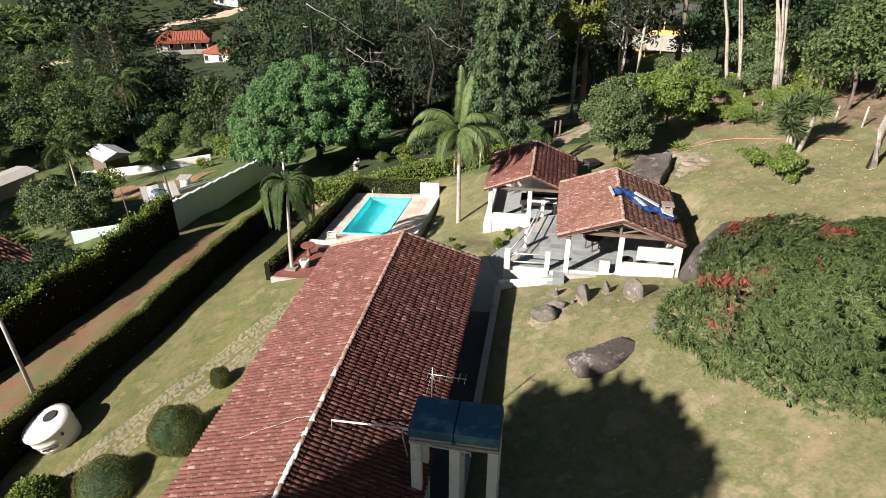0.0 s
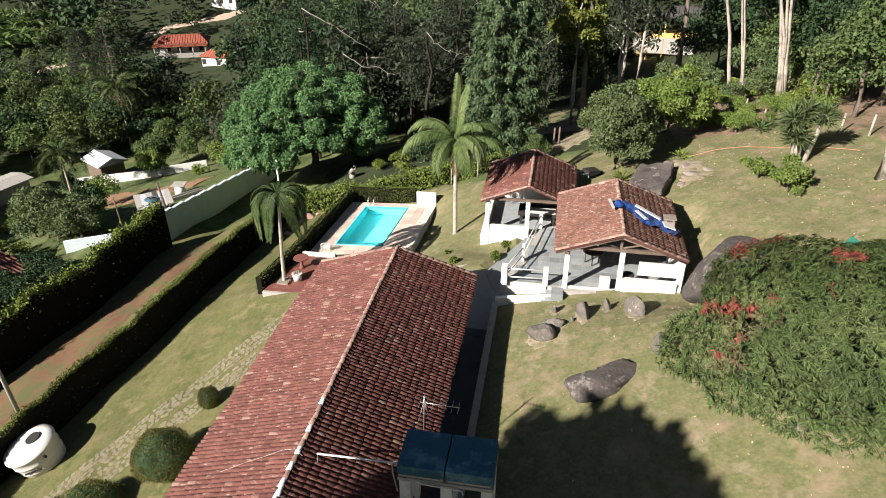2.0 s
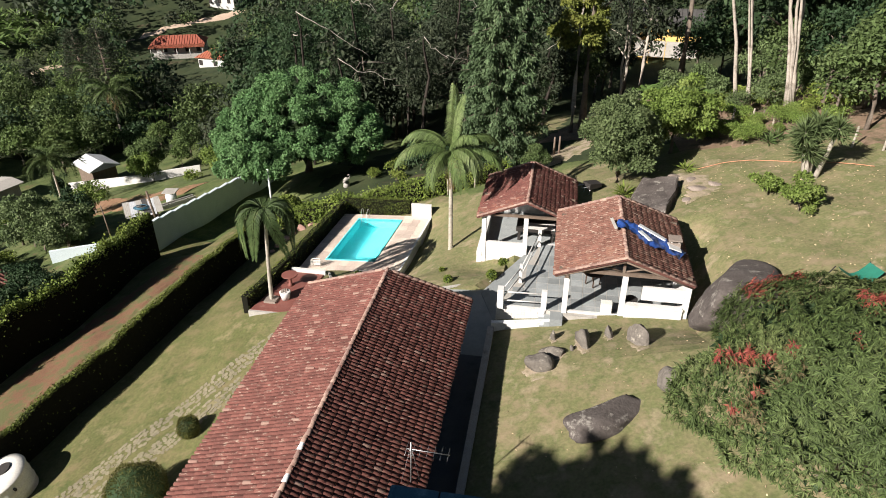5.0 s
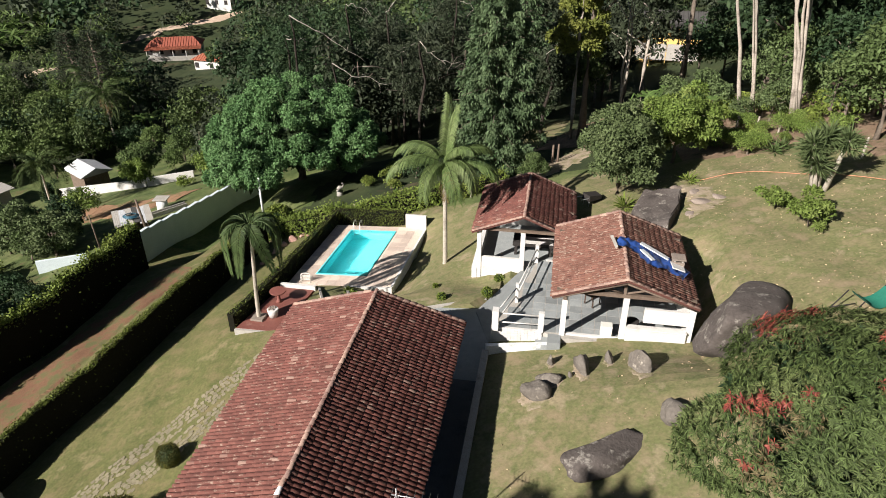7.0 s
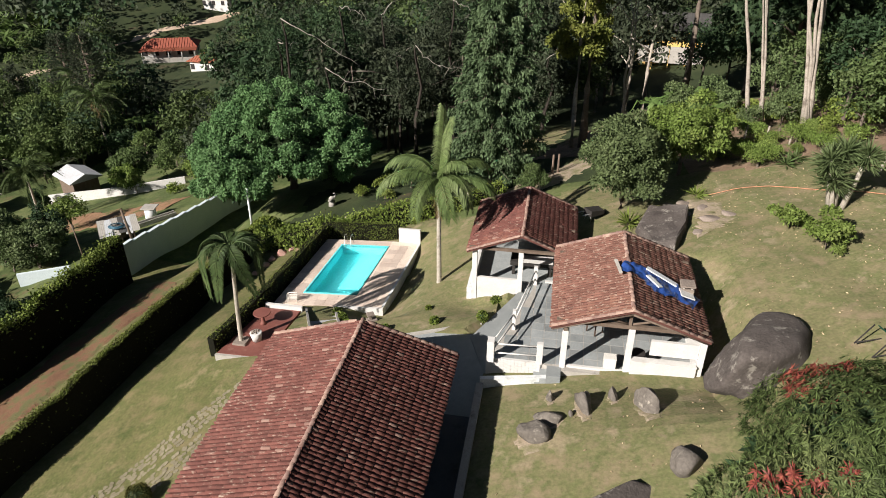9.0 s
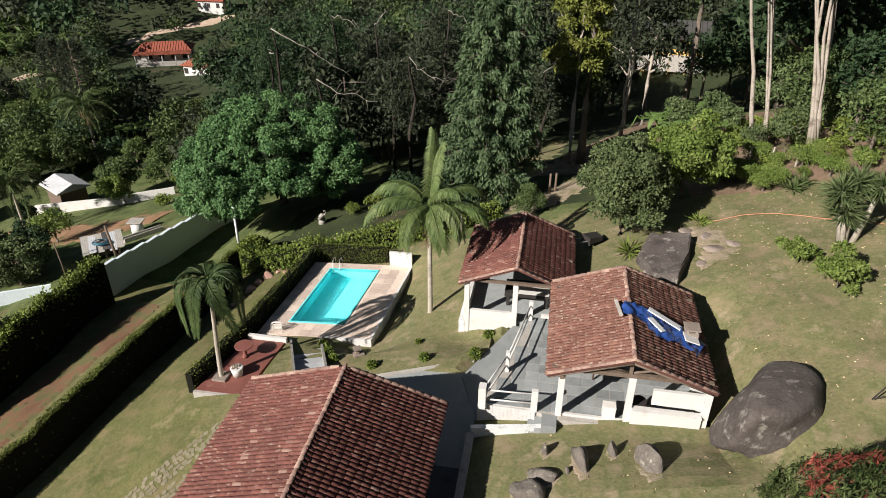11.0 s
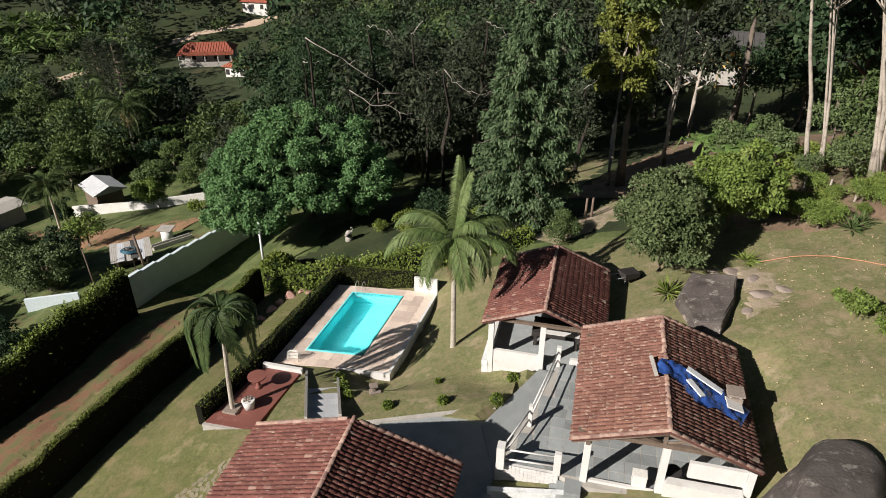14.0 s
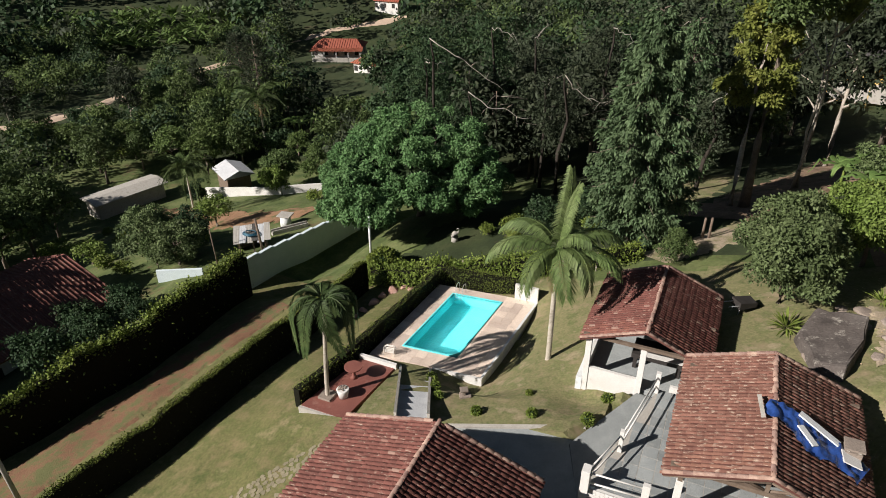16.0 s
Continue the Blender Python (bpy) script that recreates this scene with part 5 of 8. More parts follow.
def broad_tree():
    """Domed pads of leaves over several great lobes, with dark gaps between them."""
    rng = np.random.default_rng(63)
    x, y = -12.6, 63.0
    t = thing("broad_tree", x, y, gz(x, y), 0, "broad spreading tree with bright green foliage in domed pads", "tree")
    part("trunk", trunk_mesh(rng, 4.4, 0.42, 9, 4.4, start=0.6), BARK, t)
    lobes = (((0.17, 0.51, 5.61), (5.43, 5.26, 3.65), 84), ((4.07, -0.68, 3.99), (3.31, 3.39, 2.88), 52), ((-4.24, -1.02, 4.25), (3.48, 3.73, 2.97), 58), ((-3.73, -4.92, 3.57), (3.05, 3.05, 2.29), 48), ((1.02, -3.56, 4.59), (2.88, 2.37, 2.04), 32), ((-2.4, -6.4, 3.4), (1.9, 1.7, 1.3), 18))
    at, out, dark, dark_out = [], [], [], []
    for c, r, pads in lobes:
        d = rng.normal(0, 1, (pads * 3, 3))
        d /= np.linalg.norm(d, axis=1, keepdims=True)
        d = d[(d[:, 2] > -0.42) & (d[:, 1] < 0.75)][:pads]
        for k in d:
            p = np.array(c) + k * np.array(r) * rng.uniform(0.80, 1.10)
            size = rng.uniform(0.4, 0.88)
            m = int(900 * size**2)
            e = rng.normal(0, 1, (m, 3)) + k * 0.55 + np.array([0, 0, 0.35])
            e /= np.linalg.norm(e, axis=1, keepdims=True)
            ruff = 1 + 0.22 * np.sin(e[:, 0] * 6 + p[0]) * np.sin(e[:, 1] * 7 + p[1])
            at.append(p + e * np.array([1, 1, 0.78]) * (size * ruff * rng.uniform(0.86, 1.05, m))[:, None])
            out.append(e)
        # darker inner leaves paint shade into the gaps between the pads
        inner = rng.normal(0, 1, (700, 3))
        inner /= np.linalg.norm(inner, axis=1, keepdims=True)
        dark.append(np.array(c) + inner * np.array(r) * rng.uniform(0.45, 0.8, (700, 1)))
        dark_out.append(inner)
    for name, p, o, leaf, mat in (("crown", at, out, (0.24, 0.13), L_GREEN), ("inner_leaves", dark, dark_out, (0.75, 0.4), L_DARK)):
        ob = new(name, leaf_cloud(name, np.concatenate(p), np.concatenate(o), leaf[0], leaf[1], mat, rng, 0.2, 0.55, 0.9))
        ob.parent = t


broad_tree()
tree("yard_tree", -40.8, 61.4, 5.6, (3.9, 3.3, 2.6), L_ROUND, BARK, 71, 9000, (0.30, 0.15), 0.2, 46, 0.27, "dark green fruit tree in the neighbour's yard", group="fruit trees in the yard")
tree("yard_tree", -35.9, 59.0, 4.6, (2.9, 2.6, 2.2), L_ROUND, BARK, 72, 8000, (0.28, 0.14), 0.18, 40, 0.27, "dark green fruit tree in the neighbour's yard", group="fruit trees in the yard")
tree("yard_tree", -40.0, 88.0, 6.0, (2.6, 2.4, 2.6), L_OLIVE, BARK, 73, 7000, (0.30, 0.15), 0.16, 40, 0.27, "olive green young tree beside the field wall")


# ---- rocks ----
def rock(x, y, size, seed, turn=0, mat=None, name="boulder", label="weathered grey granite boulder half sunk in the lawn", group="", sink=0.35, flat=False):
    rng = np.random.default_rng(seed)
    bm = bmesh.new()
    bmesh.ops.create_icosphere(bm, subdivisions=4 if max(size) > 1 else 3, radius=1.0)
    cuts = [(Vector(rng.normal(0, 1, 3)).normalized(), rng.uniform(*((0.55, 0.88) if max(size) > 1.9 else (0.42, 0.8)))) for _ in range(12)]
    for q in bm.verts:
        p = q.co.copy()
        for n, d in cuts:
            k = p.dot(n) - d
            if k > 0:
                p -= n * k * 0.85
        p *= 1 + 0.16 * noise.noise(p * 1.5 + Vector((seed, 0, 0))) + 0.035 * noise.noise(p * 5 + Vector((0, seed, 0)))
        q.co = Vector((p.x * size[0], p.y * size[1], p.z * size[2] + size[2] * (1 - 2 * sink)))
    for f in bm.faces:
        f.smooth = True
    me = bpy.data.meshes.new(name)
    bm.to_mesh(me)
    bm.free()
    me.materials.append(mat or ROCK)
    ob = new(name, me)
    ob.matrix_world = pose(x, y, gz(x, y) - 0.05, 0, 0, turn)
    return tagged(ob, label, "boulder", group)


def slab_rock(plan, h, seed, label):
    """A flat-topped angular rock over a plan outline."""
    cx, cy = sum(p[0] for p in plan) / len(plan), sum(p[1] for p in plan) / len(plan)
    pts = [(p[0] - cx, p[1] - cy) for p in plan]
    bm = bmesh.new()
    z0 = gz(cx, cy)
    low = [bm.verts.new((x * 1.06, y * 1.06, gz(x + cx, y + cy) - z0 - 0.4)) for x, y in pts]
    top = [bm.verts.new((x * 0.93, y * 0.93, (gz(x + cx, y + cy) - z0) * 0.8 + h * (0.75 + 0.25 * math.sin(3 * x + seed)))) for x, y in pts]
    n = len(pts)
    bm.faces.new(top)
    for k in range(n):
        bm.faces.new((low[k], low[(k + 1) % n], top[(k + 1) % n], top[k]))
    bmesh.ops.recalc_face_normals(bm, faces=bm.faces)
    bmesh.ops.bevel(bm, geom=bm.edges[:] + bm.verts[:], offset=0.12, segments=2, profile=0.5, affect="EDGES")
    bmesh.ops.triangulate(bm, faces=bm.faces)
    bmesh.ops.subdivide_edges(bm, edges=bm.edges[:], cuts=3, use_grid_fill=True)
    for q in bm.verts:
        q.co += Vector((0.10, 0.10, 0.12)) * noise.noise(q.co * 1.3 + Vector((seed, 2, 0))) + Vector((0, 0, 0.03)) * noise.noise(q.co * 5)
    me = bpy.data.meshes.new("boulder")
    bm.to_mesh(me)
    bm.free()
    me.materials.append(DARK_ROCK)
    ob = new("boulder", me)
    ob.location = (cx, cy, z0)
    return tagged(ob, label, "boulder")


rock(13.25, 27.0, (2.75, 1.75, 1.75), 1, 40, DARK_ROCK, label="huge smooth dark boulder beside the pavilion", sink=0.40)
slab_rock([(12.0, 39.9), (13.1, 41.7), (15.1, 40.6), (14.4, 38.7), (13.1, 36.4), (12.1, 37.4)], 0.75, 2, "broad flat dark boulder on the slope")
rock(6.85, 21.5, (2.15, 0.80, 0.62), 3, 24, DARK_ROCK, label="long flat dark boulder across the lawn", sink=0.4)
for n, (x, y, a, b, c, w) in enumerate(((4.75, 25.35, 0.62, 0.5, 0.42, 10), (5.35, 26.15, 0.62, 0.42, 0.4, -10), (6.8, 26.65, 0.27, 0.74, 0.52, 8), (5.65, 27.5, 0.16, 0.26, 0.40, 0), (8.0, 26.95, 0.17, 0.2, 0.45, 15), (9.1, 26.1, 0.46, 0.85, 0.62, -8), (6.25, 26.3, 0.12, 0.16, 0.22, 0), (9.35, 22.6, 0.72, 0.5, 0.42, 35))):
    rock(x, y, (a * 1.12, b * 1.25, c * 1.35), 10 + n, w, label="grey rock in the row below the pavilion" if n != 7 else "grey rock under the edge of the mango tree", group="rocks on the lawn")
for n, (x, y, a) in enumerate(((15.4, 42.0, 0.5), (15.0, 40.7, 0.45), (16.0, 40.9, 0.4), (16.9, 39.5, 0.42), (15.7, 39.3, 0.55), (14.9, 38.2, 0.4), (14.6, 42.6, 0.35), (12.3, 38.2, 0.35))):
    rock(x, y, (a * 1.35, a * 0.95, a * 0.42), 30 + n, n * 40, PALE_ROCK, "rock", "pale weathered rock beside the flat boulder", "pale rocks on the slope")
for n, (x, y, a) in enumerate(((-11.9, 46.8, 0.42), (-11.6, 47.8, 0.5), (-11.2, 48.6, 0.55), (-10.6, 49.3, 0.5), (-10.0, 49.8, 0.45), (-9.5, 49.6, 0.35), (-12.2, 46.0, 0.3))):
    rock(x, y, (a, a * 0.8, a * 0.55), 50 + n, n * 50, material("pink_rock", ((0.36, 0.19, 0.15), (0.48, 0.33, 0.27)), 1.2, 0.9, 0.5, 16) if n == 0 else bpy.data.materials["pink_rock"], "rock", "rounded pinkish rock by the hedge", "pink rocks by the hedge")


# ---- water tower, roof fittings, storage tank ----
def water_tower():
    t = thing_uv("water_tower", -2.2, 14.65, 0.3, "faded blue water cistern on tall concrete posts beside the roof", "water tower")
    for x in (-1.12, 0.08, 1.24):
        for y in (-0.55, 0.55):
            part("post", box(x - 0.16, x + 0.16, y - 0.13, y + 0.13, -0.4, 4.86, 0.01), WHITE_WALL, t)
    part("platform", box(-1.32, 1.42, -0.70, 0.70, 4.86, 4.98, 0.01), CONCRETE, t)
    for a, b in ((-1.33, 0.044), (0.047, 1.42)):
        part("cistern", box(a + 0.05, b - 0.05, -0.66, 0.66, 4.98, 5.22, 0.06), CONCRETE, t)
        part("cistern_lid", box(a, b, -0.74, 0.74, 5.12, 5.50, 0.12), BLUE_TANK, t, "faded blue lid")
    bm = bmesh.new()
    put_limb(bm, [(-1.2, 0.3, 4.40), (-1.5, 0.3, 4.42), (-4.1, 0.25, 4.42), (-4.1, 0.25, 4.0)], [0.035] * 4, 8)
    part("pipe", bm, WHITE_PLASTIC, t, "white plastic pipe")
    bm = bmesh.new()
    put_limb(bm, [(-1.75, 0.3, 4.42), (-1.75, 0.32, 3.95), (-1.62, 0.30, 3.2)], [0.025] * 3, 8)
    part("pipe", bm, WHITE_PLASTIC, t, "white plastic pipe")
    bm = bmesh.new()
    put_limb(bm, [(-0.75, -0.76, 4.98), (-0.6, -0.77, 4.92), (0.55, -0.77, 4.86), (0.58, -0.75, 4.7)], [0.022] * 4, 8)
    part("pipe", bm, WHITE_PLASTIC, t, "white plastic pipe")
    a = thing_uv("roof_antenna", -3.55, 17.7, 3.25, "thin metal roof antenna on a guyed mast", "antenna")
    part("mast", tube((0, 0, -0.1), (0.05, 0, 1.75), 0.02), METAL, a)
    part("boom", tube((-0.1, 0, 1.45), (1.25, 0.15, 1.25), 0.015), METAL, a)
    for k in range(7):
        q = k / 6
        part("element", tube((-0.1 + 1.3 * q, -0.28 + 0.15 * q, 1.45 - 0.2 * q), (-0.1 + 1.3 * q, 0.28 + 0.15 * q, 1.45 - 0.2 * q), 0.008, None, 5), METAL, a)
    for k in (0.25, -0.3):
        part("guy", tube((0.05, 0, 1.6), (k, 0.5 * k, 0.0), 0.006, None, 4), METAL, a)
    w = thing_uv("loose_cable", -8.9, 14.9, 3.85, "thin pale cable lying over the roof ridge", "cable")
    bm = bmesh.new()
    put_limb(bm, [(-0.6, -0.35, -0.16), (0.0, -0.1, 0.03), (0.7, 0.12, 0.25), (1.3, 0.3, 0.47), (1.75, 0.28, 0.62), (2.05, 0.1, 0.56)], [0.005] * 6, 5)
    part("wire", bm, WHITE_PLASTIC, w)


water_tower()


def storage_tank():
    x, y = -19.95, 25.05
    t = thing("water_tank", x, y, gz(x, y) + 0.02, 25, "large cream plastic water tank with a dark open hatch", "water tank")
    t.matrix_world = pose(x, y, gz(x, y) - 0.12, 4, -17, 12)
    prof = [(1.12, 0.0), (1.20, 0.08), (1.24, 0.45), (1.29, 0.50), (1.26, 0.56), (1.30, 0.95), (1.36, 1.0), (1.33, 1.06), (1.38, 1.45), (1.44, 1.52), (1.42, 1.62), (1.05, 1.78), (0.5, 1.84), (0.2, 1.86), (0.02, 1.865)]
    prof = [(r * 0.88, z * 0.9) for r, z in prof]
    n = 36
    v, f = [], []
    for r, z in prof:
        for k in range(n):
            a = math.tau * k / n
            v.append((r * math.cos(a), r * math.sin(a), z))
    for i in range(len(prof) - 1):
        for k in range(n):
            f.append((i * n + k, i * n + (k + 1) % n, (i + 1) * n + (k + 1) % n, (i + 1) * n + k))
    f.append(tuple(range(n - 1, -1, -1)))
    ob = new("shell", mesh_of("shell", v, f, WHITE_PLASTIC, False))
    ob.parent = t
    bm = bmesh.new()
    put_tube(bm, (0.32, 0.12, 1.58), (0.32, 0.12, 1.70), 0.36, None, 28)
    part("hatch", bm, DARK, t, "dark open hatch")
    part("outlet", tube((0.84, -0.84, 1.12), (0.95, -0.95, 1.12), 0.07), DARK, t)
    for k in range(3):
        part("marking", box(-0.35 + 0.3 * k, -0.12 + 0.3 * k, -1.165, -1.12, 0.63, 0.72), DARK, t, "plain dark bar of printing")


storage_tank()


# ---- clipped bushes and garden plants ----
def clipped(x, y, r, h, seed, mat, leaves, label="clipped dome-shaped bush beside the house", name="topiary_bush", group="", leaf=(0.09, 0.05)):
    rng = np.random.default_rng(seed)
    t = thing(name, x, y, gz(x, y), 0, label, "bush", group)
    bm = bmesh.new()
    bmesh.ops.create_icosphere(bm, subdivisions=3, radius=1.0)
    for q in bm.verts:
        k = 1 + 0.12 * noise.noise(q.co * 2 + Vector((seed, 0, 0)))
        q.co = Vector((q.co.x * r * 0.95 * k, q.co.y * r * 0.95 * k, max(-0.2, q.co.z * h * 0.52 * k + h * 0.48)))
    # darker core colour stands for the shade between the outer leaves
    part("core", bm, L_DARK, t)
    d = rng.normal(0, 1, (leaves, 3))
    d /= np.linalg.norm(d, axis=1, keepdims=True)
    at = d * np.array([r, r, h * 0.54]) * (1 + rng.normal(0, 0.035, leaves) + (rng.random(leaves) < 0.02) * rng.uniform(0, 0.22, leaves) * (d[:, 2] > 0.3) + 0.08 * np.sin(d[:, 0] * 5 + seed) * np.sin(d[:, 1] * 4 + seed))[:, None] + np.array([0, 0, h * 0.48])
    k = at[:, 2] > -0.1
    ob = new("leaves", leaf_cloud("leaves", at[k], d[k], leaf[0], leaf[1], mat, rng, 0.0, 0.8))
    ob.parent = t
    return t


clipped(-12.35, 22.3, 1.2, 2.1, 71, L_TOPIARY, 11000, leaf=(0.07, 0.035))
clipped(-11.5, 26.2, 0.5, 1.0, 72, L_TOPIARY, 5000, leaf=(0.06, 0.03))
clipped(-15.0, 20.4, 1.35, 1.5, 73, L_TOPIARY, 10000, leaf=(0.07, 0.035))
clipped(-18.5, 20.3, 1.1, 1.5, 74, L_VINE, 5000, "loose bright-leaved shrub beside the stone track", "shrub", leaf=(0.16, 0.09))
for n, (x, y, r, h) in enumerate(((-4.75, 38.25, 0.33, 0.55), (-4.3, 37.2, 0.30, 0.5), (-3.9, 36.35, 0.26, 0.4), (-1.75, 35.2, 0.28, 0.45), (0.85, 35.0, 0.28, 0.45), (3.3, 34.7, 0.34, 0.55), (0.5, 36.9, 0.14, 0.2), (4.1, 36.6, 0.3, 0.45))):
    clipped(x, y, r * 0.66, h * 0.68, 80 + n, L_VINE, 500, "small leafy shrub along the garden path", "small_shrub", "shrubs along the path", (0.13, 0.06))
clipped(-12.6, 53.0, 1.2, 1.8, 89, L_VINE, 5000, "bright climber heaped over the fence corner", "shrub", leaf=(0.2, 0.14))


def lantern(x, y):
    t = thing("garden_lantern", x, y, gz(x, y), 20, "small weathered stone garden lantern on the lawn", "lantern")
    part("base", box(-0.28, 0.28, -0.2, 0.2, -0.05, 0.12, 0.02), PALE_ROCK, t)
    part("post", box(-0.16, 0.02, -0.08, 0.08, 0.12, 0.4, 0.02), PALE_ROCK, t)
    part("cap", box(-0.26, 0.14, -0.18, 0.18, 0.4, 0.48, 0.02), PALE_ROCK, t)


lantern(-2.6, 36.6)


def blade_plant(name, x, y, heads, blades, length, width, seed, label, category, mat, trunk=0.12, group="", up=0.25, droop=0.3):
    """Rosettes of sword leaves, on trunks or on the ground."""
    rng = np.random.default_rng(seed)
    t = thing(name, x, y, gz(x, y), 0, label, category, group)
    for dx, dy, h in heads:
        if h > 0.3:
            bm = bmesh.new()
            put_limb(bm, [(dx * 0.3, dy * 0.3, -0.2), (dx * 0.7, dy * 0.7, h * 0.5), (dx, dy, h)], [trunk * 1.3, trunk, trunk * 0.8], 8)
            part("trunk", bm, PALM_BARK, t)
        d = rng.normal(0, 1, (blades, 3))
        d[:, 2] = np.abs(d[:, 2]) * 0.9 - (0.5 if h > 0.3 else 0.0) + up
        d /= np.linalg.norm(d, axis=1, keepdims=True)
        at = np.tile(np.array([dx, dy, h]), (blades, 1)) + d * 0.08
        if h > 0.3:
            at[:, 2] -= rng.uniform(0, 0.7, blades) ** 1.5
        ob = new("leaves", leaf_cloud("leaves", at, d * 4, length, width, mat, rng, droop, 0.2))
        ob.parent = t
    return t


blade_plant("yucca", 20.9, 37.0, ((-0.7, 0.4, 2.6), (0.0, 0.5, 3.0), (0.85, 0.1, 2.9), (-0.4, 0.2, 1.7)), 420, 0.92, 0.075, 91, "cluster of trunked yuccas with spiky heads", "yucca", L_ROUND, up=0.3, droop=0.10)
blade_plant("agave", 11.9, 40.9, ((0, 0, 0.1),), 60, 0.9, 0.09, 92, "spiky grey-green plant beside the flat boulder", "agave", L_VINE, group="spiky plants")
blade_plant("agave", 16.3, 43.0, ((0, 0, 0.1),), 60, 0.7, 0.07, 93, "spiky grey-green plant on the lawn's edge", "agave", L_VINE, group="spiky plants")
blade_plant("agave", 22.0, 44.5, ((0, 0, 0.1), (0.9, 0.8, 0.1)), 50, 0.8, 0.09, 94, "spiky plants at the foot of the slope", "agave", L_OLIVE, group="spiky plants")
tree("garden_shrub", 7.7, 50.4, 2.0, (1.25, 1.2, 0.95), L_OLIVE, BARK, 97, 5200, (0.17, 0.06), 0.06, 22, 0.34, "fine-leaved olive-green shrub behind the kiosk", "bush", inner=0.3)
tree("slope_shrub", 18.4, 36.3, 1.1, (1.15, 0.75, 0.5), L_BRIGHT, BARK, 95, 2600, (0.15, 0.08), 0.05, 16, 0.42, "low bright green shrub on the lawn slope", "bush", inner=0.3)
tree("slope_shrub", 18.75, 33.5, 1.8, (1.0, 0.95, 0.9), L_BRIGHT, BARK, 96, 4200, (0.15, 0.08), 0.06, 20, 0.36, "leafy green shrub beside the yuccas", "bush", inner=0.3)


def hose():
    t = new("garden_hose", None)
    t.location = (16.9, 42.8, gz(16.9, 42.8))
    tagged(t, "orange garden hose lying across the lawn", "hose")
    ctrl = [(16.9, 42.8), (18.4, 42.5), (19.9, 41.9), (20.9, 40.9), (21.9, 39.5), (23.2, 37.6), (24.0, 36.6)]
    pts = []
    for k in range(49):
        q = k / 48 * (len(ctrl) - 1)
        i = min(int(q), len(ctrl) - 2)
        x = ctrl[i][0] + (ctrl[i + 1][0] - ctrl[i][0]) * (q - i)
        y = ctrl[i][1] + (ctrl[i + 1][1] - ctrl[i][1]) * (q - i)
        pts.append((x - 16.9, y - 42.8, gz(x, y) - gz(16.9, 42.8) + 0.05))
    bm = bmesh.new()
    put_limb(bm, pts, [0.022] * len(pts), 5)
    part("tube", bm, ORANGE, t)


hose()


def litter():
    """Fallen dry leaves over the upper lawn and round the boulders."""
    rng = np.random.default_rng(99)
    n = 4200
    x = rng.uniform(3, 24, n)
    y = rng.uniform(14, 46, n)
    keep = rng.random(n) < np.clip((x - 4) / 14, 0.06, 1)
    u, v = to_uv(x, y)
    keep &= ~((u > -3) & (u < 7.2) & (v > 29) & (v < 45)) & (u > -1.5)
    x, y = x[keep], y[keep]
    at = np.c_[x, y, ground_height(x, y) + 0.035]
    d = rng.normal(0, 1, (len(x), 3)) * np.array([1, 1, 0.15])
    ob = new("fallen_leaves", leaf_cloud("fallen_leaves", at, d, 0.10, 0.05, L_STRAW, rng, 0.0, 0.05))
    tagged(ob, "scattered pale dry leaves on the grass", "fallen leaves", kind="stuff")


L_STRAW = material("straw_leaf", ((0.30, 0.21, 0.12), (0.46, 0.36, 0.23)), 3, 0.8, 0, 9, 0.35)
litter()


# stone track in two lines beside the house
def track():
    t = new("stone_track", None)
    t.location = (-14, 26, gz(-14, 26))
    tagged(t, "double row of pale irregular stones set in the lawn", "path", kind="structure")
    rng = np.random.default_rng(77)
    shapes = []
    for k in range(6):
        n = 7
        pts = [((0.135 + 0.028 * rng.normal()) * math.cos(math.tau * j / n), (0.11 + 0.022 * rng.normal()) * math.sin(math.tau * j / n)) for j in range(n)]
        bm = prism(pts, -0.12, 0.010)
        me = bpy.data.meshes.new("paving_stone")
        bm.to_mesh(me)
        bm.free()
        me.materials.append(PATH_STONE)
        shapes.append(me)
    spots = []
    for line in ([(-19.6, 20.6), (-14.5, 26.4), (-9.9, 30.9), (-8.2, 32.2)], [(-17.2, 21.6), (-12.9, 25.8), (-9.2, 29.6)]):
        s = np.r_[0, np.cumsum(np.linalg.norm(np.diff(np.array(line), axis=0), axis=1))]
        d = 0.0
        while d < s[-1]:
            for side in (-0.44, -0.22, 0.0, 0.22, 0.44):
                q = d + rng.uniform(-0.08, 0.08)
                x = np.interp(q, s, [p[0] for p in line]) + side * 0.75 + rng.normal(0, 0.035)
                y = np.interp(q, s, [p[1] for p in line]) - side * 0.75 + rng.normal(0, 0.035)
                if rng.random() < 0.07:
                    continue
                up = Vector(((gz(x - 0.3, y) - gz(x + 0.3, y)) / 0.6 + rng.normal(0, 0.02), (gz(x, y - 0.3) - gz(x, y + 0.3)) / 0.6 + rng.normal(0, 0.02), 1))
                m = Matrix.Translation((x + 14, y - 26, gz(x, y) - gz(-14, 26) + 0.006)) @ (Vector((0, 0, 1)).rotation_difference(up).to_matrix() @ Matrix.Rotation(rng.uniform(0, 6.28), 3, "Z")).to_4x4()
                spots.append((y, m, int(rng.integers(6))))
            d += 0.245
    spots.sort(key=lambda q: q[0])
    rest = bmesh.new()
    for n, (y, m, k) in enumerate(spots):
        if n < 300:
            ob = new("paving_stone", shapes[k])
            ob.parent = t
            ob.matrix_local = m
        else:
            first = len(rest.verts)
            rest.from_mesh(shapes[k])
            rest.verts.ensure_lookup_table()
            for q in rest.verts[first:]:
                q.co = m @ q.co
    ob = part("paving_stones", rest, PATH_STONE, t)
    ob["kind"] = "stuff"


track()


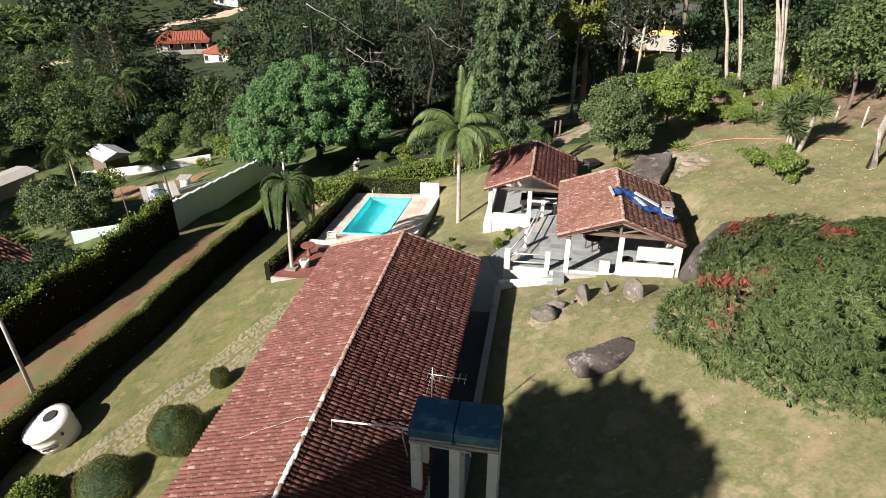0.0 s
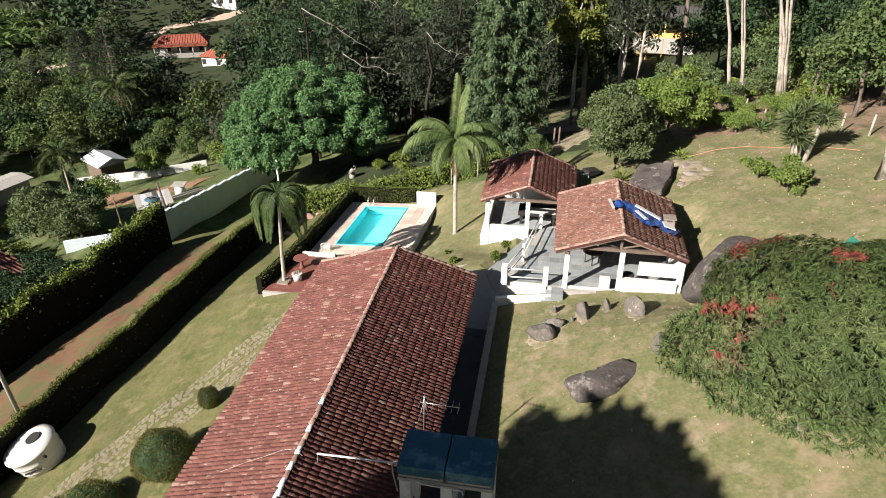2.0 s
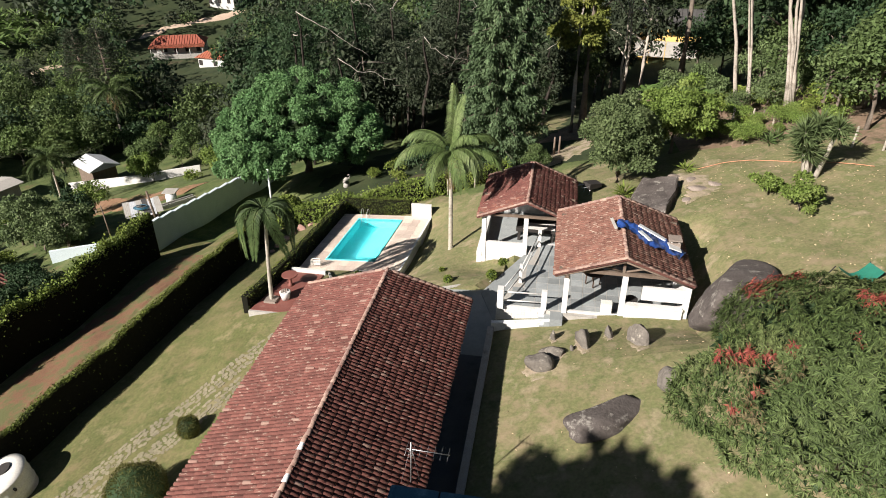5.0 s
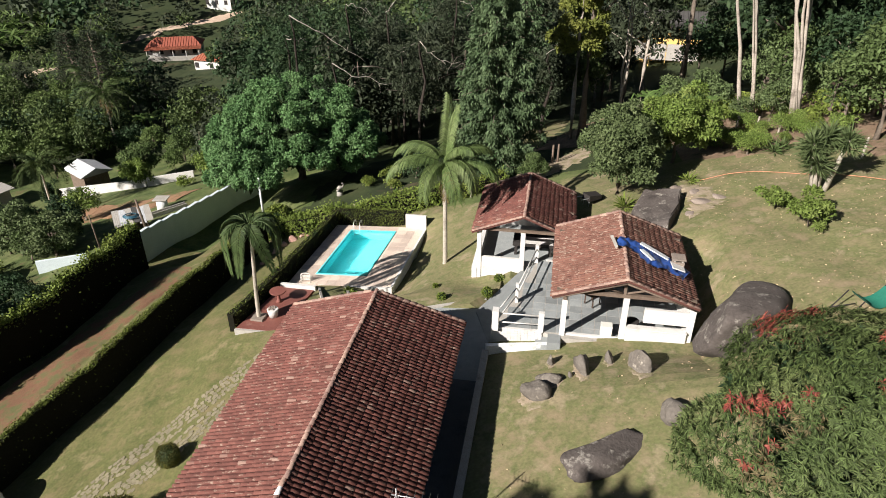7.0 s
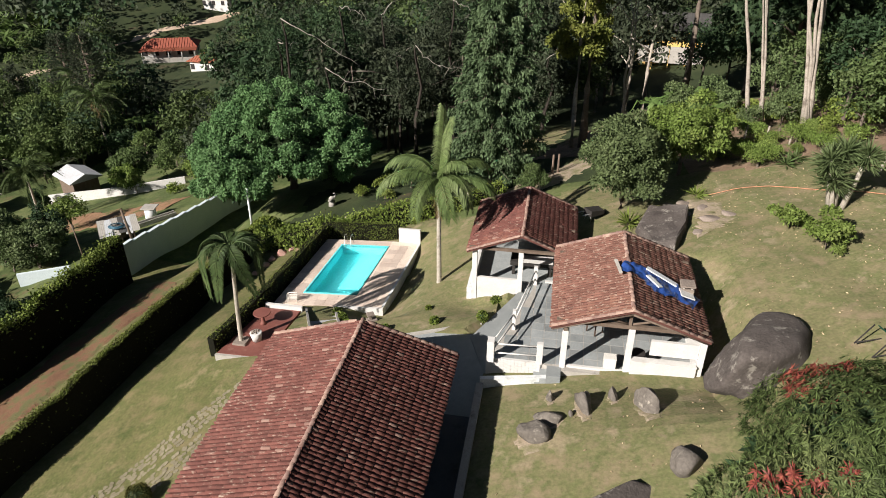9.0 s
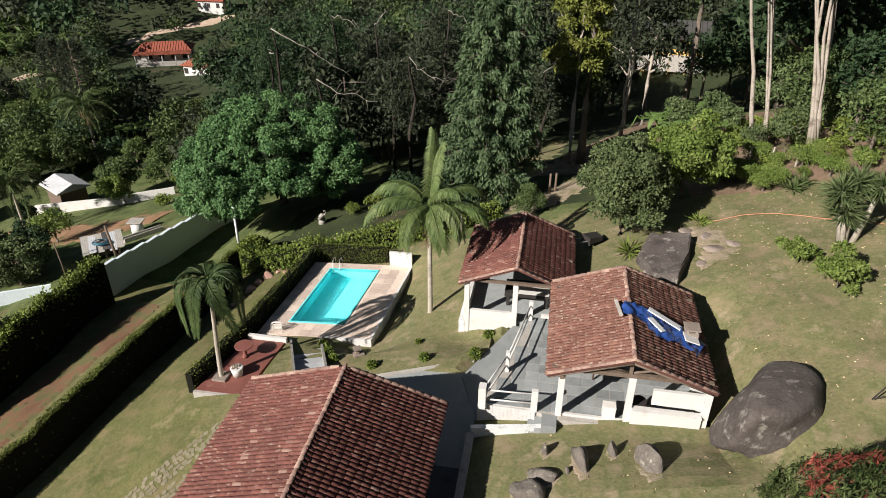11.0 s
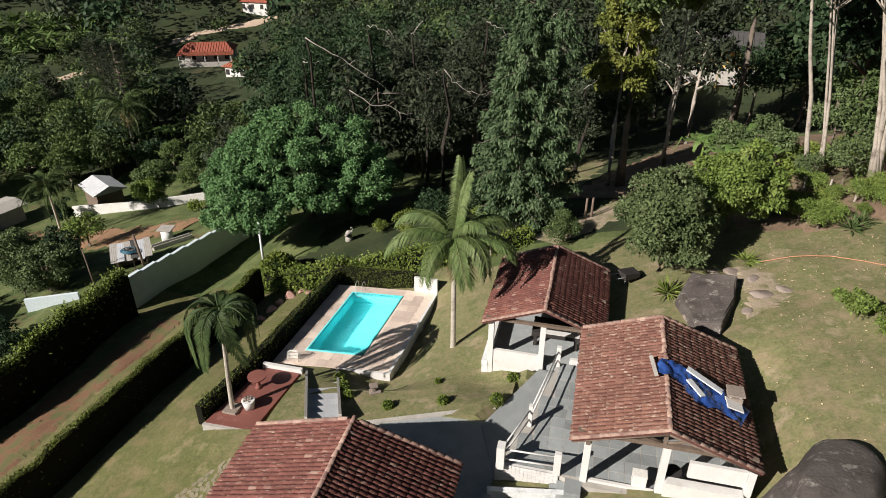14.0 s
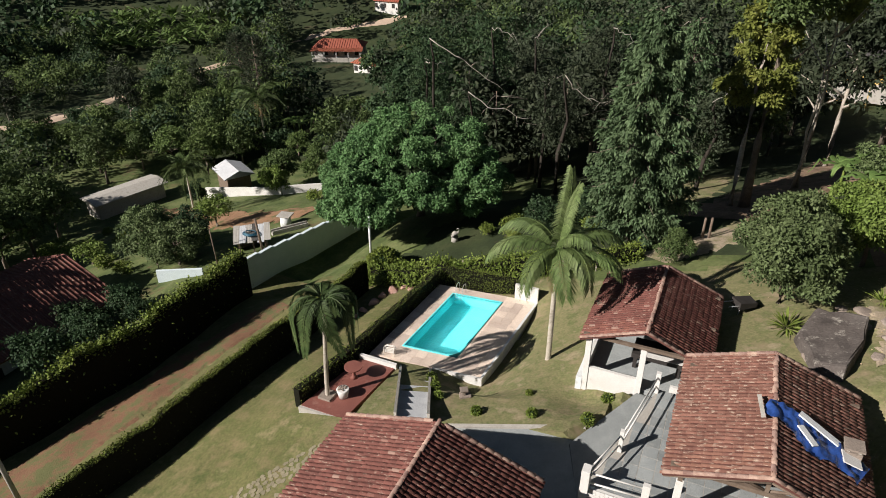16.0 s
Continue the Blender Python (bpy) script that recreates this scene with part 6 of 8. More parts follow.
# ---- poles, wall and buildings beyond the drive ----
def boundary_wall():
    t = new("boundary_wall", None)
    t.location = (-24.55, 52.4, 0)
    tagged(t, "long pale rendered boundary wall stepping along the slope", "wall", kind="structure")
    a, b = Vector((-24.55, 52.4)), Vector((-18.5, 71.3))
    n = 12
    d = (b - a).normalized()
    w = Vector((d.y, -d.x)) * 0.11
    for k in range(n):
        p, q = a.lerp(b, k / n), a.lerp(b, (k + 1) / n)
        g = -7.78 - 0.155 * k
        pts = [tuple(v - a) for v in (p - w, p + w, q + w, q - w)]
        s = part("wall_panel", prism(pts, g - 2.2, g + 2.45), PALE_WALL, t)
        part("coping", prism([tuple(v - a) for v in (p - w * 1.35, p + w * 1.35, q + w * 1.35, q - w * 1.35)], g + 2.451, g + 2.51), PALE_WALL, s)


boundary_wall()


def pole(name, x, y, h, r, mat, label, lean=(0, 0), arms=0):
    t = thing(name, x, y, gz(x, y), 0, label, "pole" if not arms else "lamp post")
    part("shaft", tube((0, 0, -0.4), (lean[0], lean[1], h), r, r * 0.75, 10), mat, t)
    for k in range(arms):
        s = 1 if k == 0 else -1
        bm = bmesh.new()
        put_limb(bm, [(lean[0], lean[1], h - 0.1), (lean[0] + s * 0.4, lean[1], h + 0.12), (lean[0] + s * 0.8, lean[1], h + 0.1)], [0.03] * 3, 6)
        part("arm", bm, WHITE, t)
        part("lamp_head", box(lean[0] + s * 0.75 - 0.16, lean[0] + s * 0.75 + 0.16, lean[1] - 0.1, lean[1] + 0.1, h + 0.02, h + 0.14, 0.03), WHITE, t)
    return t


pole("concrete_pole", -14.3, 54.6, 4.3, 0.11, WHITE_WALL, "pale concrete pole rising into the broad tree", (0.05, 0))
pole("utility_pole", -23.6, 28.9, 7.6, 0.13, CONCRETE, "leaning grey utility pole behind the hedge", (-0.2, -0.2))
pole("fence_pole", -31.2, 58.4, 3.6, 0.07, WOOD, "thin dark leaning post by the old shed", (-0.25, 0.1))
pole("fence_pole", -27.3, 60.2, 3.4, 0.13, WOOD, "thick grey post by the old shed", (-0.5, 0.2))
pole("fence_pole", *xy(-16.9, 33.1), 1.15, 0.05, DARK, "short dark post at the deck corner")
for n, (x, y) in enumerate(((24.1, 48.6), (24.9, 40.4), (25.5, 38.5), (23.2, 50.0), (22.4, 51.4))):
    pole("fence_post", x, y, 1.3, 0.08, PALE_BARK, "pale wooden fence post at the top of the lawn", (0.05, 0.0))["group"] = "posts of the upper fence"
for n, (x, y) in enumerate(((9.6, 54.1), (10.0, 54.0))):
    pole("gate_post", x, y, 1.5, 0.10, WOOD, "grey wooden gate post at the wood's edge")["group"] = "old gate posts"
for n, (x, y) in enumerate(((-6.0, 50.9), (-2.6, 50.2), (0.9, 49.8), (3.0, 50.0))):
    pole("fence_post", x, y, 1.35, 0.06, PALE_BARK, "pale post among the climbers")["group"] = "posts of the vine fence"


def bird_statue(x, y):
    bm = bmesh.new()
    put_limb(bm, [(0, 0, -0.2), (0, 0, 0.35), (0, 0, 0.55), (0.05, 0, 0.9), (-0.1, 0, 1.1)], [0.42, 0.36, 0.42, 0.40, 0.12], 14)
    put_limb(bm, [(0.3, 0, 0.95), (0.5, 0, 1.2), (0.42, 0, 1.45), (0.22, 0, 1.42)], [0.1, 0.07, 0.07, 0.04], 8)
    me = bpy.data.meshes.new("garden_statue")
    bm.to_mesh(me)
    bm.free()
    me.materials.append(CONCRETE)
    ob = new("garden_statue", me)
    ob.matrix_world = pose(x, y, gz(x, y), 0, 0, 20) @ Matrix.Diagonal((0.75, 0.75, 0.75, 1))
    tagged(ob, "pale stone garden ornament in the shade", "statue")


bird_statue(-8.2, 57.6)


def simple_roof(parent, w, l, eave, ridge, mat, name="roof", hip=0.0, waves=0.0):
    bm = bmesh.new()
    y0, y1 = -l / 2 + hip, l / 2 - hip
    pts = {"a": (-w / 2, -l / 2, eave), "b": (w / 2, -l / 2, eave), "c": (w / 2, l / 2, eave), "d": (-w / 2, l / 2, eave), "e": (0, y0, ridge), "f": (0, y1, ridge)}
    v = {k: bm.verts.new(p) for k, p in pts.items()}
    u = {k: bm.verts.new((p[0], p[1], p[2] - 0.12)) for k, p in pts.items()}
    for f in ("bcfe", "daef", "abe", "cdf"):
        bm.faces.new([v[k] for k in f])
        bm.faces.new([u[k] for k in f][::-1])
    for p, q in ("ab", "bc", "cd", "da"):
        bm.faces.new((v[p], v[q], u[q], u[p]))
    bmesh.ops.recalc_face_normals(bm, faces=bm.faces)
    return part(name, bm, mat, parent)


def ribs(parent, w, l, eave, ridge, mat, step, hip=0.0, r=0.07):
    """Rows of cover tiles down both slopes."""
    bm = bmesh.new()
    n = int(l / step)
    for k in range(n + 1):
        y = -l / 2 + k * l / n
        cut = max(0.0, 1 - (l / 2 - abs(y)) / hip) if hip else 0.0
        for s in (1, -1):
            x1, z1 = s * w / 2 * cut, ridge - (ridge - eave) * cut
            if cut < 0.97:
                put_tube(bm, (x1, y, z1 + 0.02), (s * (w / 2 + 0.04), y, eave + 0.02), r, None, 5, False)
    ob = part("cover_tiles", bm, mat, parent)
    ob["kind"] = "stuff"


def cottage(name, x, y, z, turn, w, l, h, roof_mat, wall_mat, label, rise=1.3, hip=0.0, openings=4, step=0.5, veranda=0.0):
    t = thing(name, x, y, z, turn, label, "house")
    part("wall", box(-w / 2 + 0.5, w / 2 - 0.5, -l / 2 + 0.5, l / 2 - 0.5, -3.0, h), wall_mat, t)
    if not hip:
        for s in (1, -1):
            y0 = s * (l / 2 - 0.56)
            bm = bmesh.new()
            a = [bm.verts.new(p) for p in ((-w / 2 + 0.5, y0, h), (w / 2 - 0.5, y0, h), (0, y0, h + rise * 0.86))]
            b = [bm.verts.new((p.co.x, y0 + 0.05 * s, p.co.z)) for p in a]
            bm.faces.new(a)
            bm.faces.new(b)
            for k in range(3):
                bm.faces.new((a[k], a[(k + 1) % 3], b[(k + 1) % 3], b[k]))
            bmesh.ops.recalc_face_normals(bm, faces=bm.faces)
            part("gable", bm, wall_mat, t)
    slab = simple_roof(t, w, l, h, h + rise, roof_mat, "roof", hip)
    if step:
        ribs(slab, w, l, h, h + rise, roof_mat, step, hip)
    for s in (1, -1):
        for k in range(openings):
            yy = -l / 2 + (k + 0.7) * l / openings
            q = part("window", box(s * (w / 2 - 0.5) - 0.03, s * (w / 2 - 0.5) + 0.03, yy - 0.5, yy + 0.5, h - 1.9, h - 0.7), DARK, t)
            part("frame", box(s * (w / 2 - 0.47) - 0.03, s * (w / 2 - 0.47) + 0.03, yy - 0.56, yy + 0.56, h - 2.0, h - 1.905), WHITE, q)
        yy = s * (l / 2 - 0.5)
        if openings:
            part("window", box(-0.6, 0.6, yy - 0.03, yy + 0.03, h - 1.9, h - 0.7), DARK, t)
    if veranda:
        for k in range(5):
            part("veranda_post", box(-w / 2 - veranda, -w / 2 - veranda + 0.15, -l / 2 + 0.5 + k * (l - 1) / 4, -l / 2 + 0.65 + k * (l - 1) / 4, -3.0, h - 0.35), wall_mat, t)
        bm = bmesh.new()
        v = [bm.verts.new(p) for p in ((-w / 2 + 0.1, -l / 2, h - 0.02), (-w / 2 + 0.1, l / 2, h - 0.02), (-w / 2 - veranda - 0.3, l / 2, h - 0.4), (-w / 2 - veranda - 0.3, -l / 2, h - 0.4))]
        bm.faces.new(v)
        bmesh.ops.solidify(bm, geom=bm.faces[:], thickness=0.1)
        part("veranda_roof", bm, roof_mat, t)
        part("parapet", box(-w / 2 - veranda, -w / 2 - veranda + 0.15, -l / 2 + 0.5, l / 2 - 0.5, -1.5, 0.9), CONCRETE, t)
    return t


# neighbour with the dark red roof behind the vine hedge
cottage("neighbour_house", -44.4, 46.2, -12.8, -14.5, 13.0, 14.0, 3.0, TILE, WHITE_WALL, "neighbouring house in shade under an old red tile roof", 2.3, 0, 3, 0.36)
nw = new("yard_wall", None)
nw.location = (-35.4, 55.1, -11.3)
tagged(nw, "white low yard wall beside the neighbour's house", "wall", kind="structure")
part("wall", prism([(0, 0), (4.2, 0.9), (4.15, 1.12), (-0.05, 0.22)], -1.5, [1.9, 2.2, 2.2, 1.9]), PALE_WALL, nw)
# white-roofed house with its wall, the long shed
# the dark wall colour stands in for shade on the gable end
cottage("white_house", -47.9, 88.6, -15.7, 50, 4.3, 5.4, 1.3, ROOF_WHITE, WOOD, "small dark house under a plain white sheet roof", 0.8, 0, 0, 0.0)
fw = new("field_wall", None)
fw.location = (-50.8, 85.6, gz(-50.8, 85.6))
tagged(fw, "long white wall round the neighbour's field", "wall", kind="structure")
part("wall", prism([(0, 0), (12.5, -1.4), (12.5, -1.15), (0, 0.25)], -3, [1.6, 3.6, 3.6, 1.6]), WHITE, fw)
part("wall", prism([(12.7, -1.4), (18.6, -0.3), (18.6, -0.05), (12.7, -1.15)], -3, [3.8, 4.4, 4.4, 3.8]), WHITE, fw)
cottage("long_shed", -61.5, 82.5, -17.6, -24, 4.6, 10.5, 1.4, CONCRETE, CONCRETE, "long low shed under a grey sheet roof", 0.35, 0, 0, 0.0)


def old_shed():
    x, y = -29.2, 61.6
    t = thing("tool_shed", x, y, gz(x, y), 28, "ramshackle tool shed under pale corrugated sheets", "shed")
    t.scale = (0.82, 0.85, 0.9)
    part("wall", box(-1.6, 1.6, 1.35, 1.5, -1.0, 2.0), WOOD, t)
    part("wall", box(1.45, 1.6, -1.4, 1.349, -1.0, 1.9), WOOD, t)
    part("wall", box(-1.6, -1.45, -0.2, 1.349, -1.0, 1.9), WOOD, t)
    for xx in (-1.5, 0.2, 1.5):
        part("post", box(xx - 0.06, xx + 0.06, -1.5, -1.38, -1.0, 1.8), WOOD, t)
    for k in range(6):
        v, f = [], []
        x0, w = -2.0 + k * 0.68, 0.74
        for j in range(13):
            xx = x0 + w * j / 12
            zz = 0.006 * math.cos(j * math.pi / 1.5)
            v += [(xx, -1.9, 1.85 + zz + 0.02 * (k % 2)), (xx, 1.8, 2.2 + zz + 0.02 * (k % 2)), (xx, 1.8, 2.18 + zz + 0.02 * (k % 2)), (xx, -1.9, 1.83 + zz + 0.02 * (k % 2))]
        for j in range(12):
            a = j * 4
            f += [(a, a + 4, a + 5, a + 1), (a + 3, a + 2, a + 6, a + 7), (a, a + 3, a + 7, a + 4)]
        ob = new("roof_sheet", mesh_of("roof_sheet", v, f, (CONCRETE, ROOF_WHITE, CONCRETE, DARK_SHEET, ROOF_WHITE, CONCRETE)[k]))
        ob.parent = t
        ob.matrix_local = pose(0.03 * (k % 3) - 0.03, (0.1, -0.1, 0.05, 0.15, -0.05, 0.1)[k], 0.02 * (k % 2), (1, -1, 1, -1, 1, 0)[k], 0, (1, -1, 1, 2, -1, 1)[k])
    h = thing("hose_coil", x + 0.1, y - 0.3, gz(x, y) + 1.91, 0, "blue hose coiled on the shed roof", "hose")
    bm = bmesh.new()
    for k in range(4):
        r = 0.75 - 0.07 * k
        put_limb(bm, [(r * math.cos(a), r * 0.75 * math.sin(a), 0.04 * k + 0.06) for a in [math.tau * j / 24 for j in range(25)]], [0.035] * 25, 5)
    part("coil", bm, BLUE_TANK, h)


old_shed()
wl = thing("well_ring", -29.2, 68.4, gz(-29.2, 68.4), 0, "pale concrete well ring with a slab lid", "well")
bm = bmesh.new()
put_tube(bm, (0, 0, -0.3), (0, 0, 1.2), 0.62, 0.55, 20)
part("ring", bm, WHITE_WALL, wl)
part("lid", box(-0.7, 0.75, -0.65, 0.65, 1.2, 1.3, 0.02), CONCRETE, wl)
pb = thing("concrete_trough", -27.7, 66.4, gz(-27.7, 66.4), 45, "long pale concrete trough in the grass", "trough")
part("side", box(-1.9, 1.9, -0.3, -0.2, -0.6, 0.5), CONCRETE, pb)
part("side", box(-1.9, 1.9, 0.2, 0.3, -0.6, 0.5), CONCRETE, pb)
part("bottom", box(-1.9, 1.9, -0.2, 0.2, -0.6, 0.2), CONCRETE, pb)
draped("bare_soil", [(-47, 79), (-42, 78.5), (-35, 76.5), (-27.5, 76)], [(-44, 71), (-38, 68.6), (-33, 67.6), (-29, 71)], FIELD_SOIL, 0.14, 40, "patch of bare red soil in the field", "soil", 6, 0.5)
draped("bare_soil", [(-55, 82), (-51, 82.5), (-48, 81)], [(-55, 77.5), (-51, 76.5), (-48, 77)], FIELD_SOIL, 0.14, 20, "small patch of bare red soil in the field", "soil", 4, 0.5)
draped("country_road", [(-140, 80), (-118, 97), (-103.5, 110), (-100, 124), (-99, 142), (-92, 165), (-76, 190), (-53, 209)], [(-137, 76), (-114, 93.5), (-99, 107.5), (-95, 123), (-94, 141), (-87.5, 163), (-73, 187), (-51, 205)], ROAD_DIRT, 0.15, 120, "pale dirt road winding through the valley", "road", 3, 0.2)
PALE_SOIL = material("pale_trodden_soil", ((0.24, 0.19, 0.13), (0.33, 0.27, 0.20)), 1.2, 0.95, 0.6, 12, stain=(0.16, 0.15, 0.075), stain_at=(0.46, 0.6), stain_scale=1.1)
draped("bare_patch", [(14.6, 37.6), (15.3, 39.6), (15.2, 42.6)], [(15.6, 37.9), (17.4, 39.4), (16.6, 42.0)], PALE_SOIL, 0.03, 30, "pale trodden soil among the rocks", "soil", 8, 0.22)
draped("bare_patch", [(5.8, 52.4), (8.0, 53.6), (10.8, 56.4), (12.6, 58.0)], [(7.4, 50.4), (9.8, 51.4), (12.2, 53.4), (14.4, 56.0)], PALE_SOIL, 0.035, 40, "pale trodden soil by the old gate posts", "soil", 8, 0.2)
for x, y, a, b in ((4.7, 25.25, 0.8, 0.68), (5.35, 26.1, 0.75, 0.5), (6.78, 26.5, 0.4, 0.78), (5.65, 27.45, 0.26, 0.3), (8.0, 26.88, 0.27, 0.3), (9.05, 26.0, 0.58, 0.9)):
    draped("bare_patch", [(x - 0.5 * a, y - b), (x - a, y), (x - 0.5 * a, y + b)], [(x + 0.5 * a, y - b), (x + a, y), (x + 0.5 * a, y + b)], PALE_SOIL, 0.02, 12, "pale worn soil round a standing stone", "soil", 6, 0.045)
draped("leaf_litter", [(9, 60.5), (13, 66), (19, 73), (24, 82)], [(13.5, 56.5), (18, 61), (24.5, 68), (29, 77)], LITTER, 0.06, 60, "reddish fallen leaves on the wood floor", "leaf litter", 8, 0.4)
draped("clearing", [(4.5, 62), (6.0, 70), (8, 78)], [(9.5, 60), (12.5, 66.5), (15, 73)], GRASS, 0.05, 40, "sunlit grass clearing at the wood's edge", "grass", 8, 0.3)

# ---- far houses ----
cottage("far_house", -65.6, 171.5, gz(-65, 170) + 0.3, 101, 7.6, 13.0, 2.9, RED_TILE, WHITE, "white country house with a bright red roof and veranda", 1.5, 2.2, 5, 0.6, 1.8)
cottage("far_house", -52.5, 159.0, gz(-52.5, 159) + 0.4, 75, 7, 7.5, 1.9, RED_TILE, WHITE, "small white house under an orange-red hipped roof", 1.7, 3.0, 2, 0.6)
cottage("far_house", -63.5, 206, gz(-63.5, 206) + 0.3, 80, 6.0, 8.5, 2.6, RED_TILE, WHITE, "white house with a bright red roof across the valley", 1.9, 0, 3, 0.7)
cottage("yellow_house", 36.2, 112, gz(36.2, 112) + 1.5, 74, 8, 10.5, 3.6, DARK_SHEET, YELLOW_WALL, "yellow house with a white veranda half hidden by trees", 1.2, 0, 3, 0.7, 2.0)

# ---- trees: near individuals ----
def conifer(name, x, y, h, r, seed, leaves, label):
    rng = np.random.default_rng(seed)
    t = thing(name, x, y, gz(x, y), 0, label, "tree")
    bm = bmesh.new()
    put_limb(bm, [(0, 0, -0.3), (0.05, 0, h * 0.4), (0, 0.05, h * 0.97)], [0.34, 0.22, 0.03], 9)
    part("trunk", bm, BARK, t)
    bm = bmesh.new()
    pts, out = [], []
    n = 230
    for k in range(n):
        q = 0.06 + 0.92 * (k + rng.uniform(0, 1)) / n
        z = h * q
        reach = r * (1 - q) ** 0.5 * rng.uniform(0.65, 1.08) * (0.72 if q < 0.16 else 1)
        a = k * 2.39996 + rng.uniform(-0.5, 0.5)
        e = np.array([math.cos(a), math.sin(a), 0.0])
        tip = e * reach + np.array([0, 0, z + reach * 0.12])
        if k % 2 == 0:
            put_limb(bm, [(0, 0, z), tuple(e * reach * 0.5 + np.array([0, 0, z + reach * 0.18])), tuple(tip)], [0.05, 0.03, 0.012], 4)
        m = max(12, int(leaves / n * (0.5 + reach / r)))
        s = rng.uniform(0.25, 1.0, m) ** 0.7
        side = np.cross(e, [0, 0, 1.0])
        w = rng.normal(0, 0.20 * reach + 0.1, m) * (1.15 - s)
        p = np.outer(s * reach, e) + np.outer(w, side)
        zz = z + reach * (0.32 * s - 0.22 * s**2) - np.abs(rng.normal(0, 0.32, m)) - 0.35 * np.abs(w)
        pts.append(np.c_[p[:, :2], zz])
        out.append(np.tile(e * 0.8 + np.array([0, 0, -0.5]), (m, 1)))
    part("limb", bm, BARK, t)
    ob = new("needles", leaf_cloud("needles", np.concatenate(pts), np.concatenate(out), 0.30, 0.12, L_CONIFER, rng, 0.35, 0.7))
    ob.parent = t
    return t


conifer("cedar", 5.1, 55.6, 16.0, 4.4, 101, 56000, "tall dark cedar with drooping sprays")
conifer("cedar", 9.0, 72, 15, 4.0, 102, 14000, "dark cedar standing in the wood")


def tall_tree(x, y, h, stems, mat, seed, crown, leaves, label, bark=None, r=0.2, spread=1.2, leaf=(0.3, 0.16), ball=0.34, category="tree", lean=(0, 0), balls=60):
    """Bare pale stems with a crown high up."""
    rng = np.random.default_rng(seed)
    t = thing("tall_tree", x, y, gz(x, y), 0, label, category)
    for k in range(stems):
        a = math.tau * k / max(1, stems) + rng.uniform(0, 1)
        s = spread * (0.3 + 0.7 * rng.random()) * (stems > 1)
        bm = bmesh.new()
        pts = [(0.25 * math.cos(a) * (stems > 1), 0.25 * math.sin(a) * (stems > 1), -0.3)]
        for j in range(1, 7):
            q = j / 6
            pts.append((math.cos(a) * s * q**1.3 + lean[0] * q + rng.normal(0, 0.08), math.sin(a) * s * q**1.3 + lean[1] * q + rng.normal(0, 0.08), h * q))
        put_limb(bm, pts, [r * 1.3] + [r * (1.02 - 0.13 * j) for j in range(1, 7)], 9)
        for j in range(3):
            b = rng.uniform(0, 6.28)
            p = pts[4 + j % 2]
            l = rng.uniform(1.0, 2.2)
            put_limb(bm, [p, (p[0] + math.cos(b) * l * 0.5, p[1] + math.sin(b) * l * 0.5, p[2] + l * 0.5), (p[0] + math.cos(b) * l, p[1] + math.sin(b) * l, p[2] + l * 1.1)], [r * 0.45, r * 0.3, r * 0.1], 6)
        part("stem", bm, bark or PALE_BARK, t)
    if leaves:
        at, out = crown_points(rng, crown[:3], leaves, balls, ball)
        at += np.array([lean[0], lean[1], crown[3]])
        ob = new("crown", leaf_cloud("crown", at, out, leaf[0], leaf[1], mat, rng, 0.3, face=0.8))
        ob.parent = t
    return t


tall_tree(12.3, 61.5, 15, 1, L_YELLOW, 111, (2.5, 2.5, 5.8, 10.4), 15000, "tall tree with yellowing leaves on a pale trunk", None, 0.22, ball=0.23)
tall_tree(13.2, 61.0, 15, 1, L_OLIVE, 112, (2.4, 2.4, 3.6, 15.5), 9000, "tall dark-trunked tree beside the pale one", BARK, 0.34)
tall_tree(17.4, 65.4, 14, 2, L_YELLOW, 113, (1.7, 1.7, 3.8, 14.6), 6500, "forked pale tree with yellow-green leaves", None, 0.14, 1.0, ball=0.24)
tall_tree(23.9, 54.0, 17, 1, L_OLIVE, 114, (3.4, 3.4, 4.2, 16.5), 10000, "slim pale straight-trunked tree", None, 0.17, lean=(-4.2, 0))
tall_tree(25.1, 54.8, 16, 3, L_OLIVE, 115, (3.6, 3.6, 4.5, 16.0), 10000, "group of slim pale stems", None, 0.11, 0.8, lean=(-3.2, 0))
tall_tree(26.3, 50.9, 15, 6, L_OLIVE, 116, (4.2, 4.2, 4.0, 17.0), 9000, "pale many-stemmed tree with bare branches", None, 0.15, 1.5, lean=(-3.0, 0))
tall_tree(22.7, 32.4, 12, 1, L_OLIVE, 117, (4.0, 4.0, 3.5, 15.0), 9000, "tall pale-barked tree at the lawn's edge", None, 0.25, lean=(0.5, 0))
tall_tree(29.5, 84.0, 22, 1, L_DARK, 118, (4.0, 4.0, 5.0, 22.0), 9000, "very tall straight dark-trunked tree", BARK, 0.42)
# the tree behind the camera whose shade falls on lawn and roof
shade_tree = tall_tree(-19.6, -4.1, 20, 1, L_DARK, 119, (4.6, 4.6, 4.9, 19.1 - gz(-19.6, -4.1)), 24000, "tall dense tree beside the house, shading roof and lawn", BARK, 0.35, 1, (0.42, 0.2), ball=0.2, balls=150)
# oversized leaves added inside the crown to block light and deepen its shadow
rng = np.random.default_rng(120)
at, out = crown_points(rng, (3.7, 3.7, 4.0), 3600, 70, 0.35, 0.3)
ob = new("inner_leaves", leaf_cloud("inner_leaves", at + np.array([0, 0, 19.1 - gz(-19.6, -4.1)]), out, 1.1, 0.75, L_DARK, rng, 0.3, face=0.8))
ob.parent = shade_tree


